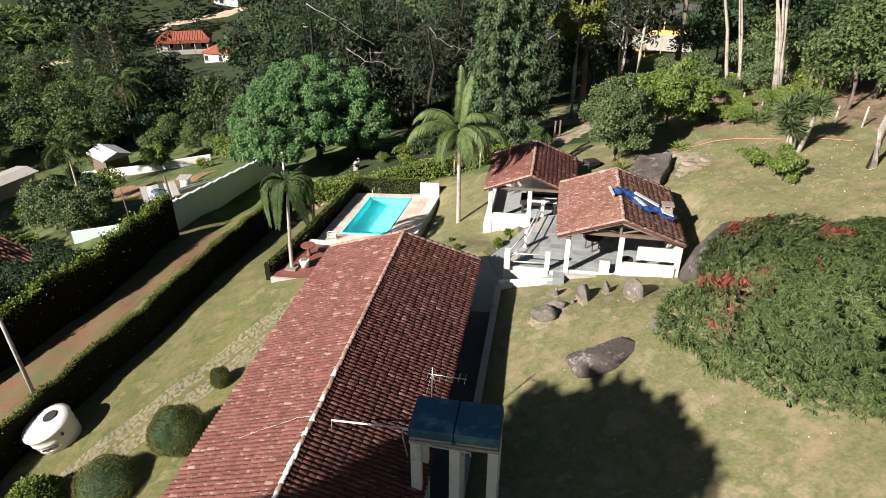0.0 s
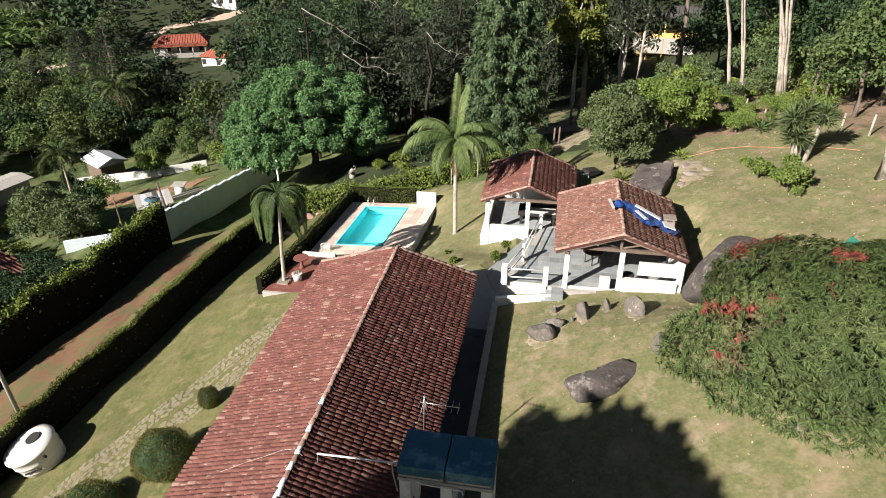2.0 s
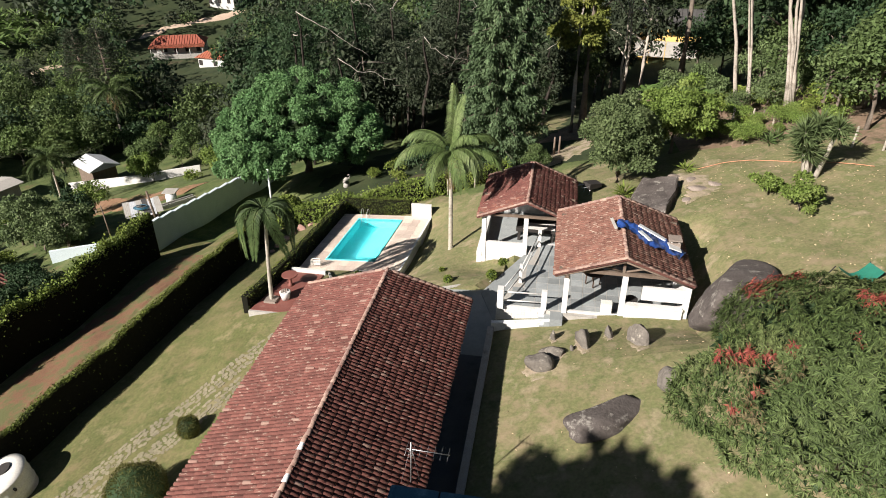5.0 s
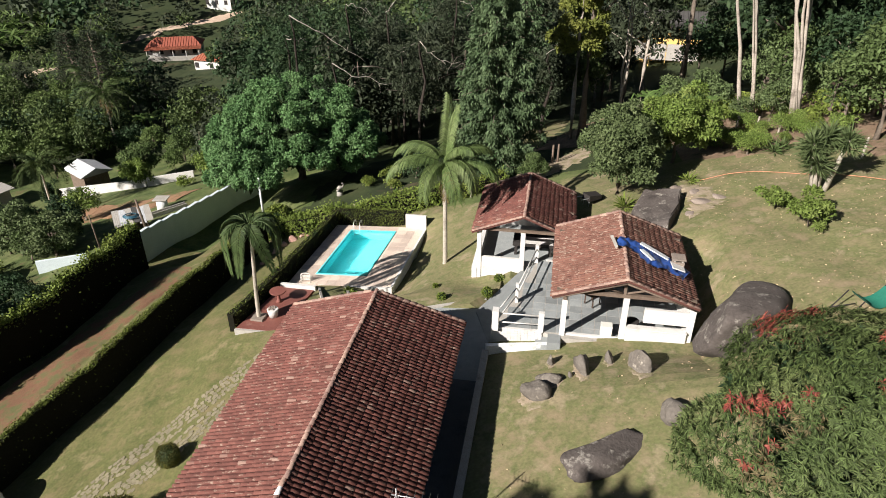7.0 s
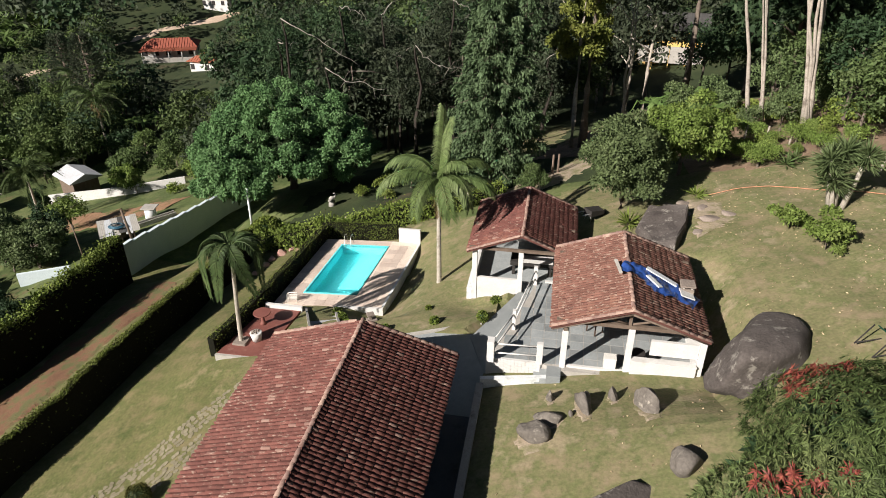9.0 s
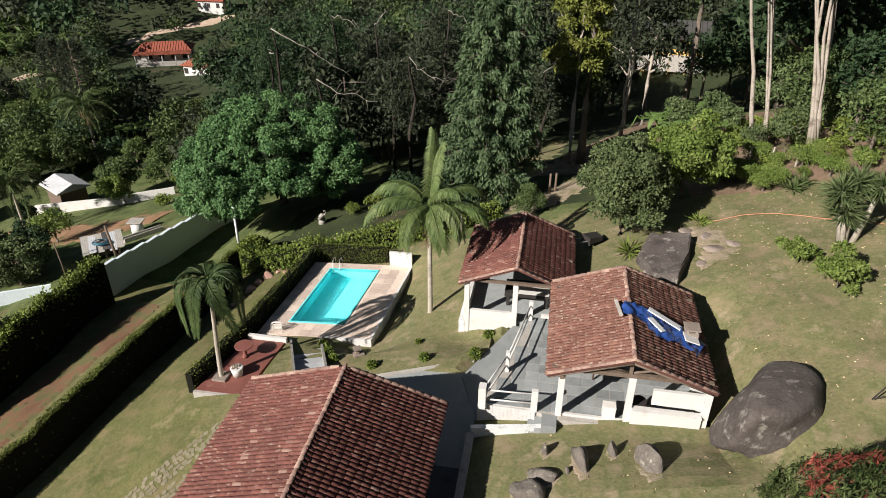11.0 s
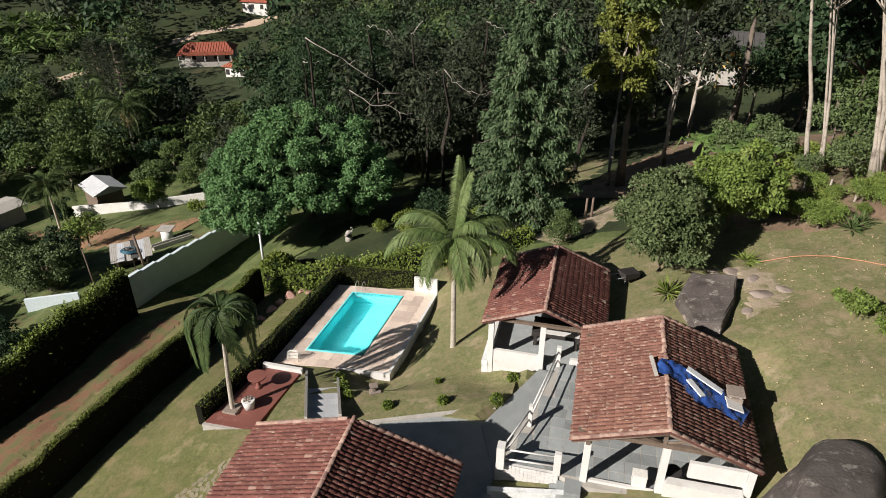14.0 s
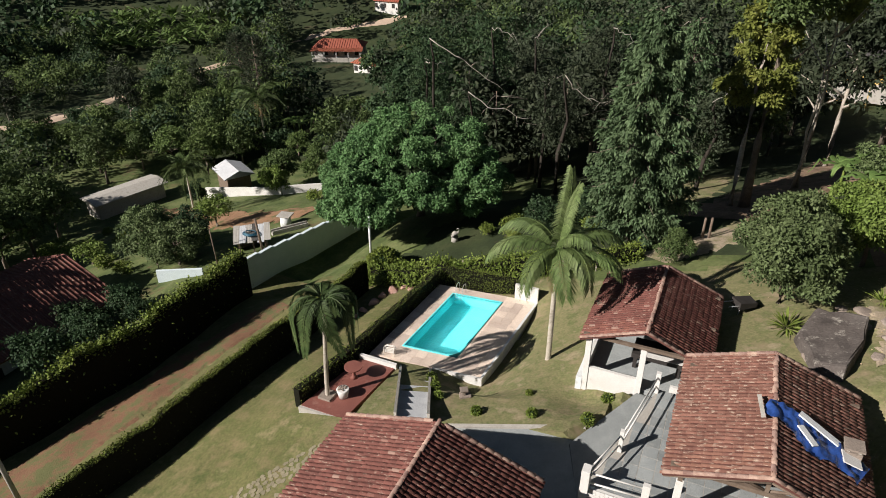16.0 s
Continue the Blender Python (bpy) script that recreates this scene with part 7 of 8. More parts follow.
def banana(x, y, seed, h, label, group=""):
    rng = np.random.default_rng(seed)
    t = thing("banana_plant", x, y, gz(x, y), rng.uniform(0, 360), label, "banana plant", group)
    part("stem", tube((0, 0, -0.2), (0, 0, h * 0.5), 0.12, 0.08), L_VINE, t)
    for k in range(8):
        a = k * 2.4
        v, f = [], []
        n = 8
        l = h * rng.uniform(0.6, 0.85)
        for j in range(n + 1):
            q = j / n
            w = 0.30 * math.sin(math.pi * min(1, 0.08 + q * 0.95)) * rng.uniform(0.85, 1.1)
            px, pz = l * q * 0.75, h * 0.45 + l * (0.75 * q - 0.85 * q * q * rng.uniform(0.7, 1.1))
            v += [(px, -w, pz - 0.1 * w), (px, 0, pz + 0.05), (px, w, pz - 0.1 * w)]
        for j in range(n):
            for i in range(2):
                b = j * 3 + i
                f.append((b, b + 1, b + 4, b + 3))
        ob = new("leaf", mesh_of("leaf", v, f, L_BANANA, False))
        ob.parent = t
        ob.matrix_local = Matrix.Rotation(a, 4, "Z")
    return t


L_BANANA = leafy("banana_leaf", (0.06, 0.11, 0.03), (0.10, 0.16, 0.045), (0.15, 0.20, 0.07), 0.2)
for n, (x, y, h) in enumerate(((19.3, 56.2, 4.4), (21.0, 56.0, 4.2), (20.6, 60.5, 4.6), (22.2, 62.0, 4.6), (19.6, 62.5, 4.2), (-50.2, 112.5, 5.2), (-48.2, 111.4, 5.0), (-46.2, 113, 5.4), (-44.4, 112, 4.8), (-52.0, 113.5, 4.6))):
    banana(x, y, 130 + n, h, "banana plant with broad torn leaves" if n < 5 else "banana plant in the valley", "banana plants by the wood" if n < 5 else "banana plants in the valley")

tree("field_tree", -36.2, 62.0, 4.6, (2.4, 2.2, 2.0), L_DARK, BARK, 141, 9000, (0.24, 0.13), 0.12, 40, 0.30, "bushy dark tree in the neighbouring field", inner=0.4)
tree("field_tree", -38.0, 58.6, 4.2, (2.0, 2.0, 1.7), L_OLIVE, BARK, 142, 4000, (0.22, 0.10), 0.10, 30, 0.26, "thin feathery tree by the yard wall", inner=0.3)
tree("field_tree", -39.5, 85.0, 4.0, (2.4, 2.0, 1.9), L_BRIGHT, BARK, 143, 6000, (0.26, 0.14), 0.12, 34, 0.30, "light green tree before the field wall", inner=0.4)
tree("field_tree", -50.3, 83.2, 3.2, (1.4, 1.3, 1.5), L_DARK, BARK, 144, 3000, (0.26, 0.14), 0.10, 24, 0.32, "small dark tree at the end of the field wall", inner=0.4)
palm("field_palm", -46.8, 77.0, gz(-46.8, 77), 6.2, 14, 3.8, 2.0, 43, "slender drooping palm in the neighbour's field", 0.15, L_OLIVE, False)
palm("field_palm", -51.2, 104.0, gz(-51.2, 104), 9.0, 14, 4.5, 2.4, 44, "tall shaggy palm among the valley trees", 0.2, L_OLIVE, True)
palm("field_palm", -58.0, 113.0, gz(-58, 113), 10.0, 14, 4.0, 2.2, 45, "tall slim palm among the valley trees", 0.15, L_OLIVE, False)


# ---- woods: a few kinds built once, then repeated; the far canopy is one mass ----
def woods():
    rng = np.random.default_rng(200)
    kinds = []
    for n, (mat, h, radii, leaves, balls, ball, leaf, lab) in enumerate((
        (L_PINE, 11, (4.2, 4.0, 4.4), 2300, 70, 0.24, (0.6, 0.25), "dense dark green woodland tree"),
        (L_DARK, 14, (4.0, 4.2, 6.0), 2300, 75, 0.25, (0.62, 0.35), "tall dark woodland tree"),
        (L_OLIVE, 9, (3.8, 3.6, 3.4), 2500, 75, 0.22, (0.48, 0.27), "rounded olive-green woodland tree"),
        (L_MEADOW, 8, (3.4, 3.4, 3.0), 2600, 70, 0.22, (0.46, 0.25), "fresh green woodland tree"),
        (L_PINE, 14, (3.0, 2.9, 5.4), 2600, 80, 0.2, (0.5, 0.2), "slender grey-green woodland tree with thin foliage"),
        (L_BRIGHT, 5, (2.8, 2.6, 2.0), 1900, 40, 0.34, (0.42, 0.2), "low bright green thicket"),
        (L_DARK, 5, (3.0, 2.8, 2.2), 2000, 45, 0.34, (0.44, 0.24), "low dark green thicket"),
        (L_VINE, 2.4, (1.7, 1.6, 1.1), 1000, 25, 0.40, (0.34, 0.18), "low leafy scrub in the field"),
    )):
        kinds.append(tree("woodland_tree", -150 + 8 * n, 60, h, radii, mat, BARK if n != 4 else PALE_BARK, 210 + n, leaves, leaf, 0.24, balls, ball, lab, "tree", 5, None, 0.3, "woodland trees", 0.6))

    for n, (mat, h, radii, leaves, balls, ball, leaf, lab) in enumerate((
        (L_OLIVE, 8.5, (3.4, 3.2, 3.4), 3300, 60, 0.28, (0.35, 0.19), "olive-green tree at the wood's edge"),
        (L_ROUND, 6.5, (2.8, 2.8, 2.6), 2900, 50, 0.30, (0.33, 0.18), "grey-green tree at the wood's edge"),
        (L_BRIGHT, 3.2, (2.0, 1.9, 1.4), 2600, 30, 0.36, (0.235, 0.12), "bright green thicket at the wood's edge"),
        (L_DARK, 9.5, (3.4, 3.4, 3.8), 3300, 60, 0.28, (0.37, 0.20), "dark tree at the wood's edge"),
    )):
        kinds.append(tree("woodland_tree", -150 + 8 * n, 72, h, radii, mat, BARK, 230 + n, leaves, leaf, 0.2, balls, ball, lab, "tree", 5, None, 0.3, "woodland trees", 0.6))

    def fill(count, x0, x1, y0, y1, pick, size, clear=(), gap=3.2):
        done, tries = [], 0
        while len(done) < count and tries < count * 30:
            tries += 1
            x, y = rng.uniform(x0, x1), rng.uniform(y0, y1)
            if any((x - a) ** 2 + (y - b) ** 2 < gap * gap for a, b in done):
                continue
            if any((x - a) ** 2 / rx**2 + (y - b) ** 2 / ry**2 < 1 for a, b, rx, ry in clear):
                continue
            done.append((x, y))
            k = int(rng.choice(pick))
            q = rng.uniform(*size)
            copy_thing(kinds[k], pose(x, y, gz(x, y) - 0.1, 0, 0, rng.uniform(0, 360)) @ Matrix.Diagonal((q * rng.uniform(0.9, 1.1), q * rng.uniform(0.9, 1.1), q, 1)))

    yellow = [(33.5, 103, 8, 7), (27.3, 84, 3.4, 19), (30, 84, 3, 3), (18, 72, 5, 6)]
    field = [(-49.5, 90.5, 8, 7), (-44, 83.5, 13, 3.5), (-62, 82, 8, 10), (-46.8, 77, 3, 3)]
    # dark wood behind the lawn
    fill(26, -14, 12, 76, 112, (0, 1, 4, 0, 4), (0.9, 1.25), gap=4.4)
    fill(14, 12, 26, 72, 108, (1, 4, 0, 2), (0.9, 1.2), yellow, 5.0)
    fill(24, 27, 58, 56, 100, (8, 11, 8, 1, 9), (0.9, 1.3), yellow, 4.6)
    fill(14, 27.5, 38, 38, 56, (8, 9, 11, 8), (0.7, 1.0), gap=3.4)
    fill(10, 26.5, 31, 33, 48, (10, 9, 8), (0.6, 0.9), gap=2.6)
    fill(8, -25, -4, 76, 92, (0, 1, 2), (0.8, 1.1), gap=4.0)
    # unseen trees, added out of view to shade the neighbour's house
    for x, y, q in ((-50.5, 36.0, 1.0), (-49.0, 31.5, 1.0), (-53.5, 33.0, 1.15), (-52, 27, 1.2)):
        copy_thing(kinds[1], pose(x, y, gz(x, y) - 0.1, 0, 0, rng.uniform(0, 360)) @ Matrix.Diagonal((q, q, q, 1)))
    for x, y, q in ((-54.5, 38.5, 1.35), (-52.6, 35.4, 1.3), (-56.8, 42.0, 1.35), (-58.5, 38.0, 1.5), (-55.5, 34.0, 1.4)):
        copy_thing(kinds[1], pose(x, y, gz(x, y) - 0.1, 0, 0, 70 * q) @ Matrix.Diagonal((q, q, q, 1)))
    shade = tree("woodland_tree", -48.6, 34.6, 13.5, (4.6, 4.6, 5.2), L_DARK, BARK, 240, 5200, (0.6, 0.34), 0.26, 80, 0.3, "unseen dense dark tree added to shade the neighbour's house", "tree", 5, None, 0.3, "woodland trees", 0.4)
    for x, y, q in ((-52.5, 38.0, 1.15), (-46.2, 30.5, 0.95), (-56.0, 42.5, 1.3), (-50.5, 29.0, 1.1)):
        copy_thing(shade, pose(x, y, gz(x, y) - 0.1, 0, 0, 60 * q) @ Matrix.Diagonal((q, q, q, 1)))
    # dark thickets added in place of the shade beside the neighbour's house
    for x, y, q in ((-36.2, 46.6, 0.62), (-34.2, 49.6, 0.55), (-33.0, 44.6, 0.6), (-35.5, 42.0, 0.7), (-31.2, 47.6, 0.45)):
        copy_thing(kinds[6], pose(x, y, gz(x, y) - 0.1, 0, 0, 200 * q) @ Matrix.Diagonal((q, q, q, 1)))
    # valley to the left
    fill(34, -60, -18, 94, 128, (2, 3, 3, 2, 6, 1, 3, 2), (0.6, 1.1), field + [(-49, 110, 7, 6), (-44, 118, 6, 10)], 4.2)
    fill(10, -38, -20, 84, 96, (2, 3, 5, 6), (0.5, 0.8), field, 3.2)
    fill(34, -92, -56, 88, 128, (2, 3, 3, 2, 3, 4), (0.7, 1.1), field + [(-88, 106, 10, 9), (-96, 122, 7, 10)], 4.6)
    fill(18, -92, -74, 94, 112, (7, 7, 6), (0.5, 0.9), (), 3.0)
    fill(18, -86, -58, 48, 84, (2, 6, 2, 1), (0.8, 1.2), field, 4.0)
    # more unseen trees added to throw shade over the neighbour's yard
    fill(10, -70, -54, 14, 30, (1, 0, 2), (1.0, 1.3), (), 4.6)
    fill(3, -44, -39, 63, 67, (6, 2), (0.4, 0.55), gap=2.2)
    fill(16, -58, -36, 58, 76, (7, 7, 5), (0.4, 0.8), field, 2.6)
    fill(8, -34, -22, 78, 88, (7, 7, 5), (0.5, 0.9), field, 2.4)
    # undergrowth along the wood's edge
    fill(16, 20.5, 27.5, 45.5, 50, (10, 7, 10), (0.25, 0.5), [(22, 44.5, 1.5, 1.5)], 1.3)
    fill(30, 19.5, 29, 49, 60, (10, 10, 9, 7, 9), (0.35, 0.75), [(24.9, 54, 1.2, 2.0)], 1.7)
    fill(12, -6, 11, 57, 63, (6, 7), (0.4, 0.6), [(5.6, 55.6, 2, 2), (9.5, 61, 4.5, 5)], 2.0)


woods()


def far_canopy(name, count, area, mats, per, leaf, heights, sizes, clear, seed, label):
    """Rolling tree tops of the far woods as one mass of leaves."""
    rng = np.random.default_rng(seed)
    x, y = area(rng, count)
    keep = np.ones(count, bool)
    for a, b, rx, ry in clear:
        keep &= ((x - a) / rx) ** 2 + ((y - b) / ry) ** 2 > 1
    x, y = x[keep], y[keep]
    n = len(x)
    z = ground_height(x, y) + rng.uniform(*heights, n)
    r = rng.uniform(*sizes, n)
    e = rng.normal(0, 1, (n * per, 3))
    e /= np.linalg.norm(e, axis=1, keepdims=True)
    e[:, 2] = np.where(e[:, 2] < -0.2, -e[:, 2], e[:, 2])
    e[:, 1] = np.where(e[:, 1] > 0.5, -e[:, 1], e[:, 1])
    at = np.repeat(np.c_[x, y, z], per, 0) + e * np.repeat(r, per)[:, None] * rng.uniform(0.8, 1.05, (n * per, 1))
    which = np.repeat(rng.integers(len(mats), size=n), per)
    me = leaf_cloud(name, at, e, leaf[0], leaf[1], mats, rng, 0.25, face=0.8)
    me.polygons.foreach_set("material_index", which)
    tagged(new(name, me), label, "woods", kind="stuff")


def wedge(a0, a1, r0, r1):
    def area(rng, n):
        a = np.radians(rng.uniform(a0, a1, n))
        r = np.sqrt(rng.uniform(r0 * r0, r1 * r1, n))
        return -r * np.sin(a), r * np.cos(a)
    return area


VALLEY_CLEAR = [(-62, 158, 13, 9), (-70, 118, 6, 4), (-118, 164, 22, 13), (-104, 150, 13, 10), (-90, 108, 13, 13), (-63.5, 169, 11, 9), (-58, 156, 14, 18), (-51, 155, 7, 9), (-61.5, 198, 9, 8), (-58, 186, 7, 14), (-104, 100, 14, 10), (-97, 122, 7, 18), (-91, 115, 7, 9), (-86, 150, 6, 14), (-76, 176, 6, 14), (-80, 118, 9, 4), (-52, 141, 12, 25)]
far_canopy("far_woods", 700, wedge(-38, 26, 122, 200), [L_PINE, L_DARK, L_PINE, L_OLIVE, L_DARK], 130, (0.8, 0.46), (2.0, 10), (1.8, 4.0), VALLEY_CLEAR + [(33, 100, 9, 12)], 401, "dark green woods rising beyond the garden")
far_canopy("far_woods", 950, wedge(24, 62, 116, 200), [L_DARK, L_OLIVE, L_DARK, L_MEADOW, L_OLIVE], 150, (0.62, 0.35), (0.8, 6), (1.4, 3.2), VALLEY_CLEAR, 402, "mixed woods and thickets on the valley floor")
# only the darkest leaf colours, standing in for the shade on this slope
far_canopy("hillside_woods", 1250, wedge(-45, 75, 185, 330), [L_DARK, L_DARK, L_PINE], 70, (1.5, 0.9), (3, 11), (3.0, 6.0), VALLEY_CLEAR, 403, "dark wooded hillside closing the valley")


def banana_grove():
    """Bank of bananas above the far road."""
    rng = np.random.default_rng(410)
    at, d = [], []
    for k in range(260):
        x = rng.uniform(-140, -98)
        y = 160 + (x + 118) * 0.8 + rng.uniform(-9, 18)
        z = gz(x, y)
        for j in range(9):
            a = rng.uniform(0, 6.28)
            at.append((x, y, z + rng.uniform(1.5, 3.2)))
            d.append((math.cos(a), math.sin(a), rng.uniform(0.2, 1.2)))
    ob = new("banana_grove", leaf_cloud("banana_grove", at, np.array(d) * 3, 2.6, 0.62, L_BANANA, rng, 0.4, 0.2))
    tagged(ob, "grove of bananas on the bank above the road", "banana grove", kind="stuff")


banana_grove()


DEAD_BARK = material("dead_bark", ((0.13, 0.11, 0.09), (0.22, 0.19, 0.16)), 1.6, 0.9, 0.5, 14)


def bare_limbs():
    """Pale dead boughs that show among the dark crowns."""
    rng = np.random.default_rng(300)
    for n, (x, y, z, l) in enumerate(((-8, 75, 3.5, 5), (-2, 77, 4.0, 5), (-12, 79, 4.5, 4.5), (3, 76, 4.5, 4.5), (10, 75, 8.0, 4), (-34, 104, -8, 4.5), (6, 78, 9, 4))):
        t = thing("dead_tree", x, y, gz(x, y), rng.uniform(0, 360), "pale bare dead tree among the dark crowns", "tree", "dead trees")
        h = z - gz(x, y)
        bm = bmesh.new()
        put_limb(bm, [(0, 0, -0.3), (0.2, 0, h * 0.5), (0.5, 0.1, h)], [0.16, 0.10, 0.04], 7)
        part("trunk", bm, BARK, t)
        for k in range(8):
            a = rng.uniform(0, 6.28)
            b = h * rng.uniform(0.6, 0.98)
            q = l * rng.uniform(0.5, 1.0)
            turn = rng.uniform(-0.5, 0.5)
            bm = bmesh.new()
            put_limb(bm, [(0.4, 0, b), (math.cos(a) * q * 0.35, math.sin(a) * q * 0.35, b - q * 0.05), (math.cos(a + turn * 0.5) * q * 0.7, math.sin(a + turn * 0.5) * q * 0.7, b - q * 0.16), (math.cos(a + turn) * q, math.sin(a + turn) * q, b - q * rng.uniform(0.05, 0.2))], [0.045, 0.034, 0.022, 0.008], 5)
            part("bough", bm, DEAD_BARK, t)


bare_limbs()


def long_boughs():
    """Bare pale limbs that reach out of the dark wood, each from its own old trunk."""
    rng = np.random.default_rng(310)
    for a, b, sag, r in (((-14.6, 74, 8.1), (-7.2, 74, 3.6), 0.25, 0.10), ((-10.4, 72, 3.8), (-4.5, 72, 1.9), -0.35, 0.10), ((-1.5, 70, 6.4), (2.5, 70, 4.5), -0.7, 0.08), ((-15.8, 76, 5.4), (-13.4, 76, 5.3), 0.1, 0.12), ((-3.5, 74, 4.3), (-2.1, 74, 5.5), 0.1, 0.06), ((10.5, 66, 6.2), (12.3, 66, 7.7), 0.1, 0.06), ((-5.4, 80, 7.4), (-4.2, 80, 8.9), 0.1, 0.09), ((-49.0, 116, -11.9), (-44.4, 116, -14.6), 0.5, 0.2), ((-48.2, 115, -13.7), (-43.8, 115, -15.2), -0.4, 0.17), ((-9.5, 78, 8.6), (-6.6, 77, 7.6), 0.3, 0.07), ((2.2, 76, 9.6), (4.4, 75, 8.4), 0.2, 0.07), ((7.6, 74, 10.4), (9.8, 73, 10.0), 0.2, 0.06)):
        a, b = Vector(a), Vector(b)
        t = thing("old_pine", a.x, a.y + 1.5, gz(a.x, a.y + 1.5), 0, "grey-green pine with one long pale bare limb", "tree", "pines with bare limbs")
        base = Vector((a.x, a.y + 1.5, gz(a.x, a.y + 1.5)))
        p, q = a - base, b - base
        bm = bmesh.new()
        put_limb(bm, [(0, 0, -0.3), (rng.normal(0, 0.35), -0.1, p.z * 0.35), (rng.normal(0, 0.45), -0.3, p.z * 0.65), (0.05, -0.6, p.z * 0.9), tuple(p)], [0.2, 0.17, 0.14, 0.11, r * 0.55], 7)
        part("trunk", bm, DARK_BARK, t)
        tall = p.z
        at, out = crown_points(rng, (3.0, 2.2, max(2.0, tall * 0.56)), 3000, 52, 0.28, 0.5)
        ob = new("crown", leaf_cloud("crown", at + np.array([-0.4, 0.9, tall * 0.60]), out, 0.36, 0.13, L_DARK if a.x < -9 else L_PINE, rng, 0.2, face=0.6))
        ob.parent = t
        bm = bmesh.new()
        n = 9
        pts = [p.lerp(q, k / n) + Vector((rng.normal(0, 0.10), rng.normal(0, 0.10), sag * math.sin(math.pi * k / n) + rng.normal(0, 0.13))) for k in range(n + 1)]
        put_limb(bm, [tuple(k) for k in pts], [r * 0.55 * (1 - 0.75 * k / n) for k in range(n + 1)], 6)
        part("bough", bm, PALE_LIMB, t, "long pale bare limb")
        for k in (3, 5, 7):
            e = Vector((rng.uniform(-0.8, 0.8), rng.uniform(-0.4, 0.4), rng.uniform(-0.9, 0.7)))
            bm = bmesh.new()
            put_limb(bm, [tuple(pts[k]), tuple(pts[k] + e * 0.5 + Vector((0, 0, 0.1))), tuple(pts[k] + e * 1.3)], [r * 0.3, r * 0.22, r * 0.08], 5)
            part("twig", bm, PALE_LIMB, t)


# bark darkened in colour to carry the shade inside the wood
DARK_BARK = material("shade_dark_bark", ((0.022, 0.018, 0.014), (0.045, 0.036, 0.029)), 2.5, 0.95, 0.8, 14)
PALE_LIMB = material("pale_bare_limb", ((0.20, 0.18, 0.155), (0.34, 0.31, 0.275)), 1.6, 0.9, 0.4, 14)
long_boughs()


def araucaria(x, y, h, seed):
    """Tall pine with tiers of upswept limbs that carry tufts at their ends."""
    rng = np.random.default_rng(seed)
    t = thing("araucaria_pine", x, y, gz(x, y), 0, "tall dark araucaria pine with tiered limbs", "tree")
    bm = bmesh.new()
    put_limb(bm, [(0, 0, -0.3), (0.1, 0, h * 0.5), (0, 0, h)], [0.36, 0.26, 0.06], 9)
    part("trunk", bm, BARK, t)
    bm = bmesh.new()
    at, out = [], []
    for k in range(15):
        q = 0.36 + 0.62 * k / 14
        reach = 3.5 * (1 - q) ** 0.45 + 0.4
        for j in range(7):
            a = math.tau * (j + 0.5 * (k % 2)) / 7 + rng.uniform(-0.2, 0.2)
            l = reach * rng.uniform(0.75, 1.1)
            e = np.array([math.cos(a), math.sin(a), 0.0])
            tip = e * l + np.array([0, 0, h * q + 0.22 * l])
            put_limb(bm, [(0, 0, h * q), tuple(e * l * 0.55 + np.array([0, 0, h * q - 0.06 * l])), tuple(tip)], [0.05, 0.035, 0.02], 4)
            m = 60
            w = rng.uniform(0.5, 1.05, m)[:, None]
            at.append(e * l * w + np.array([0, 0, h * q]) + np.c_[np.zeros((m, 2)), (0.22 * l * w[:, 0] ** 2)] + rng.normal(0, 0.16, (m, 3)))
            out.append(np.tile(e + np.array([0, 0, 0.4]), (m, 1)))
    part("limb", bm, BARK, t)
    ob = new("needles", leaf_cloud("needles", np.concatenate(at), np.concatenate(out), 0.42, 0.12, L_PINE, rng, 0.1, 0.7))
    ob.parent = t


araucaria(-53.6, 108.5, 18.0, 321)
araucaria(-66.0, 124.0, 15.0, 322)


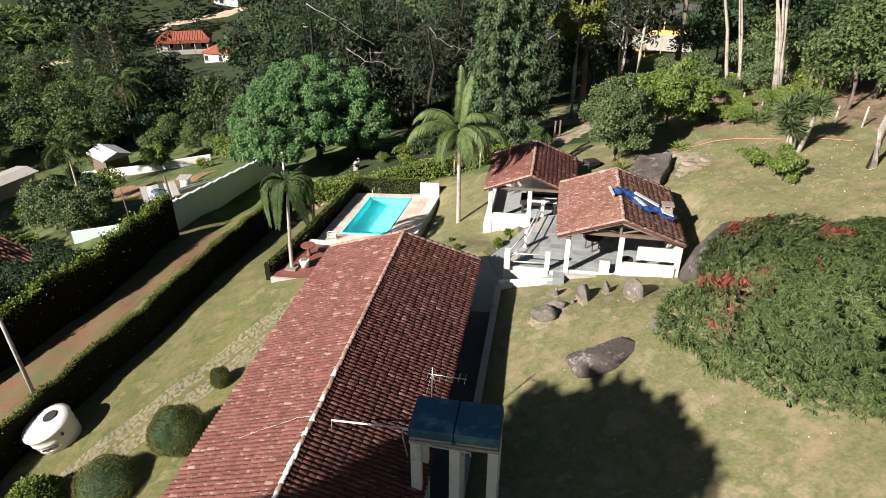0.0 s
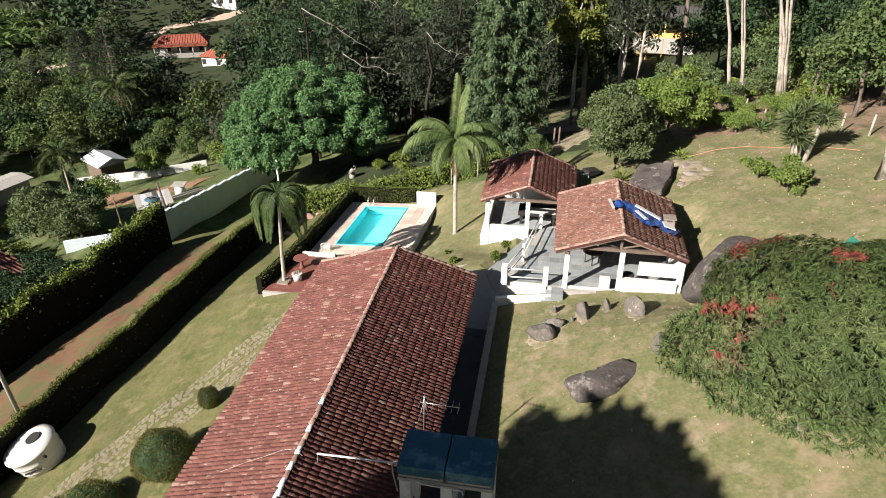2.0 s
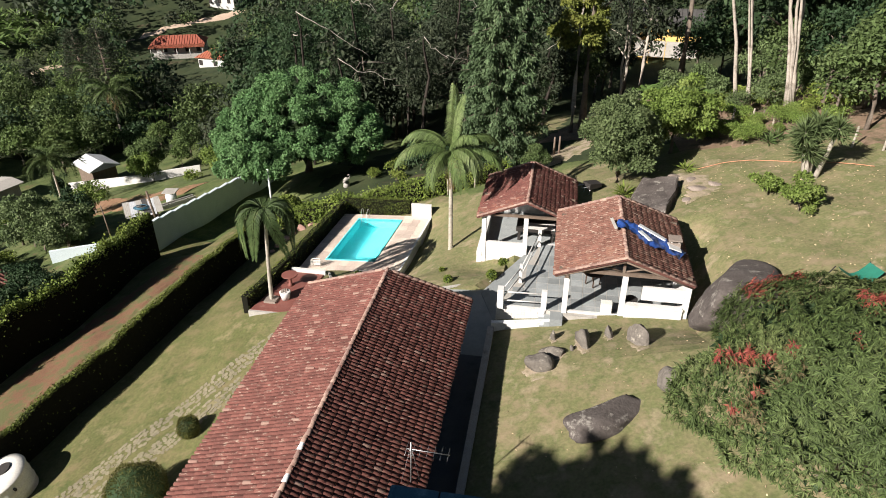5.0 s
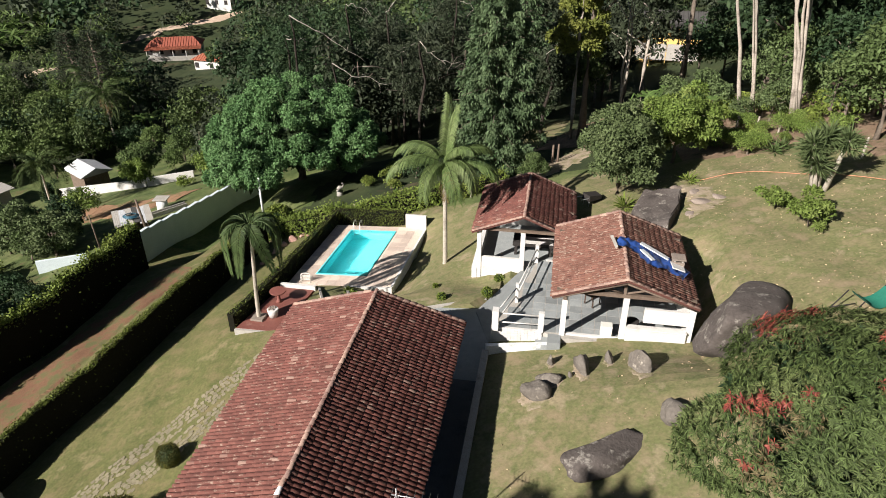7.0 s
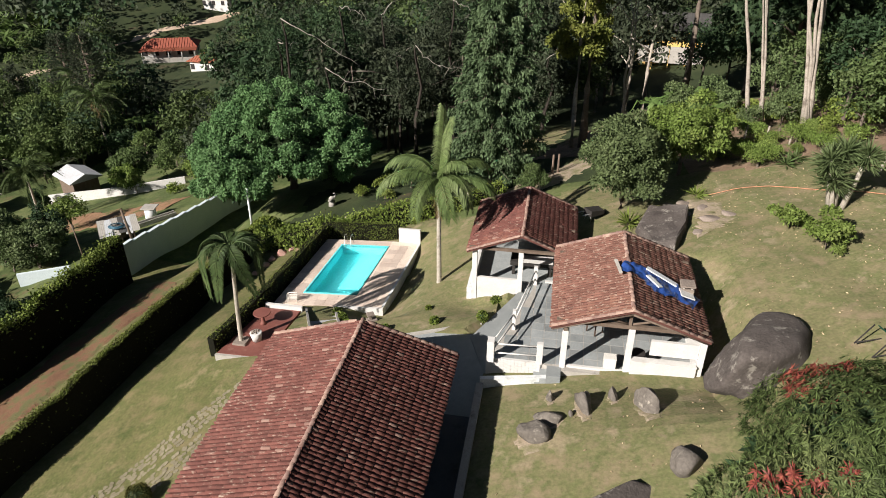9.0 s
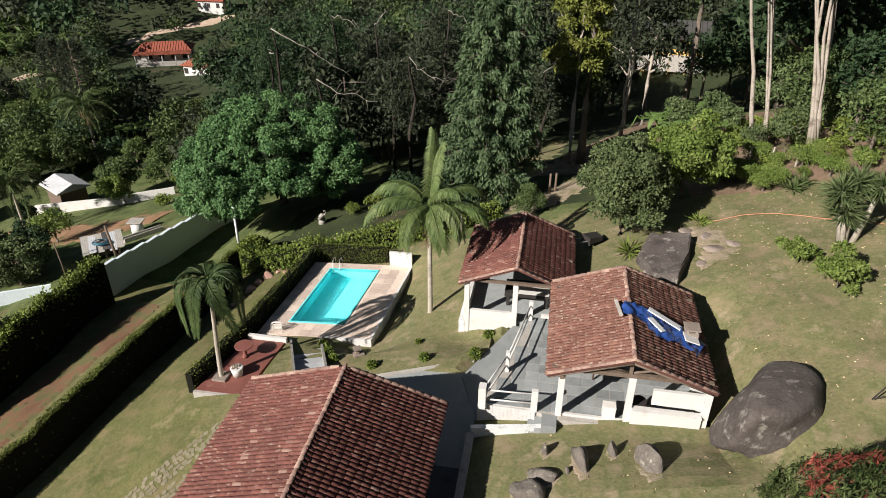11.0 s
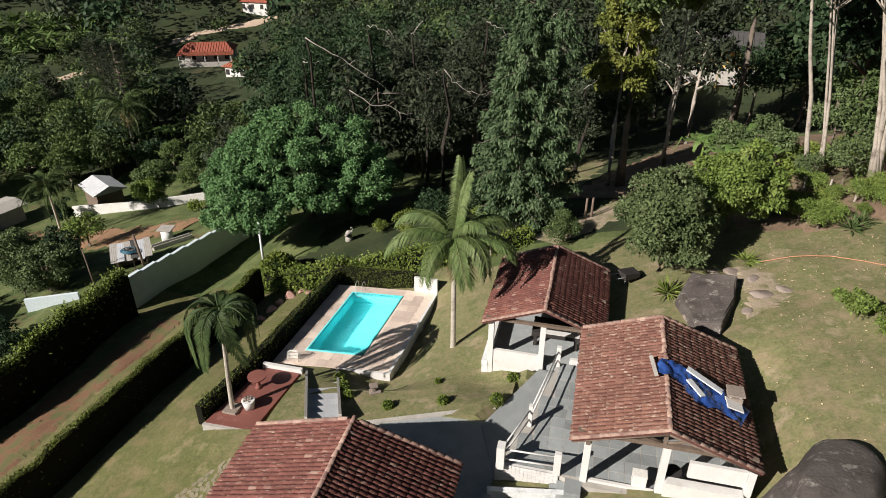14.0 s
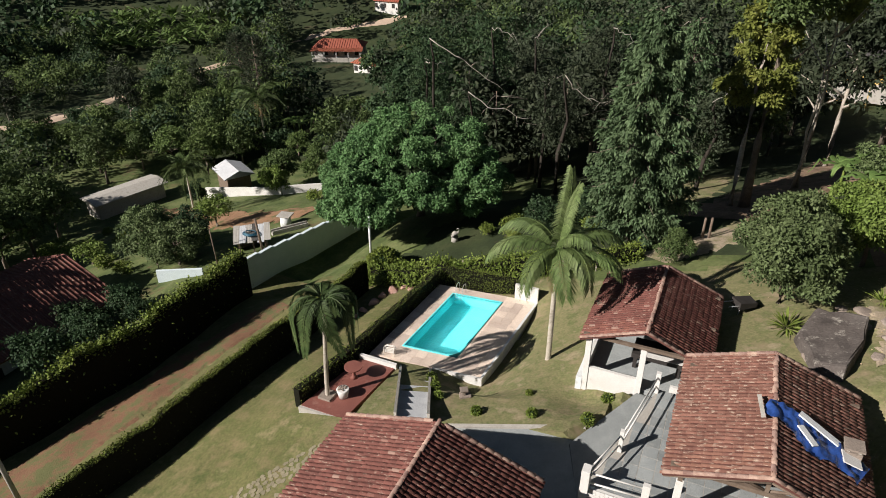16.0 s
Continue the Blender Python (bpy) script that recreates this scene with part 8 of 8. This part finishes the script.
# ---- small things round the pavilions ----
def clutter():
    t = thing_uv("round_table", 2.6, 32.6, 2.12, "dark round table standing in the pavilion", "table")
    part("tabletop", put_tube(bmesh.new(), (0, 0, 0.72), (0, 0, 0.77), 0.55, None, 24), DARK_WOOD, t)
    for a in range(4):
        x, y = 0.35 * math.cos(a * 1.571), 0.35 * math.sin(a * 1.571)
        part("leg", box(x - 0.03, x + 0.03, y - 0.03, y + 0.03, 0, 0.72), DARK_WOOD, t)
    c = thing_uv("cooler", 3.15, 30.15, 2.10, "white box with dark lid fittings by the column", "box")
    part("body", box(-0.25, 0.25, -0.2, 0.2, 0, 0.55, 0.03), WHITE_PLASTIC, c)
    part("lid", box(-0.26, 0.26, -0.21, 0.21, 0.552, 0.60, 0.02), WHITE_PLASTIC, c)
    g = thing_uv("metal_tub", 4.25, 30.35, 2.12, "dark metal tub beside the counter", "tub")
    part("tub", put_tube(bmesh.new(), (0, 0, 0), (0, 0, 0.8), 0.25, 0.32, 16), DARK, g)
    s = thing("grey_barrow", 10.4, 43.1, gz(10.4, 43.1), 30, "grey wheelbarrow in the shade behind the kiosk", "wheelbarrow")
    part("tray", prism([(-0.5, -0.35), (0.5, -0.35), (0.6, 0.35), (-0.5, 0.35)], 0.35, [0.75, 0.6, 0.6, 0.75]), DARK, s)
    for y in (-0.25, 0.25):
        part("handle", tube((0.5, y, 0.45), (-1.1, y, 0.6), 0.025), METAL, s)
        part("leg", tube((-0.4, y, 0.4), (-0.45, y, 0), 0.02), METAL, s)
    part("wheel", tube((0.75, -0.05, 0.2), (0.75, 0.05, 0.2), 0.2, None, 16), DARK, s)
    h = thing("hammock_stand", 17.1, 26.1, gz(17.1, 26.1), 12, "green canvas seat on a dark tube frame", "hammock")
    v, f = [], []
    for j in range(9):
        q = j / 8
        for i, w in enumerate((-0.4, 0.4)):
            v.append((-0.2 + 1.5 * q, w, 0.75 - 1.1 * q * (1 - q) * 1.6))
            v.append((-0.2 + 1.5 * q, w, 0.73 - 1.1 * q * (1 - q) * 1.6))
    for j in range(8):
        a = j * 4
        f += [(a, a + 2, a + 6, a + 4), (a + 1, a + 5, a + 7, a + 3)]
    ob = new("canvas", mesh_of("canvas", v, f, material("green_canvas", ((0.01, 0.10, 0.07), (0.02, 0.15, 0.10)), 3, 0.7), False))
    ob.parent = h
    for w in (-0.42, 0.42):
        part("tube", tube((-0.3, w, 0.75), (-0.9, w, 0.0), 0.025), DARK, h)
        part("tube", tube((1.35, w, 0.75), (1.7, w, 0.0), 0.025), DARK, h)
        part("tube", tube((-0.9, w, 0.03), (1.7, w, 0.03), 0.025), DARK, h)


clutter()
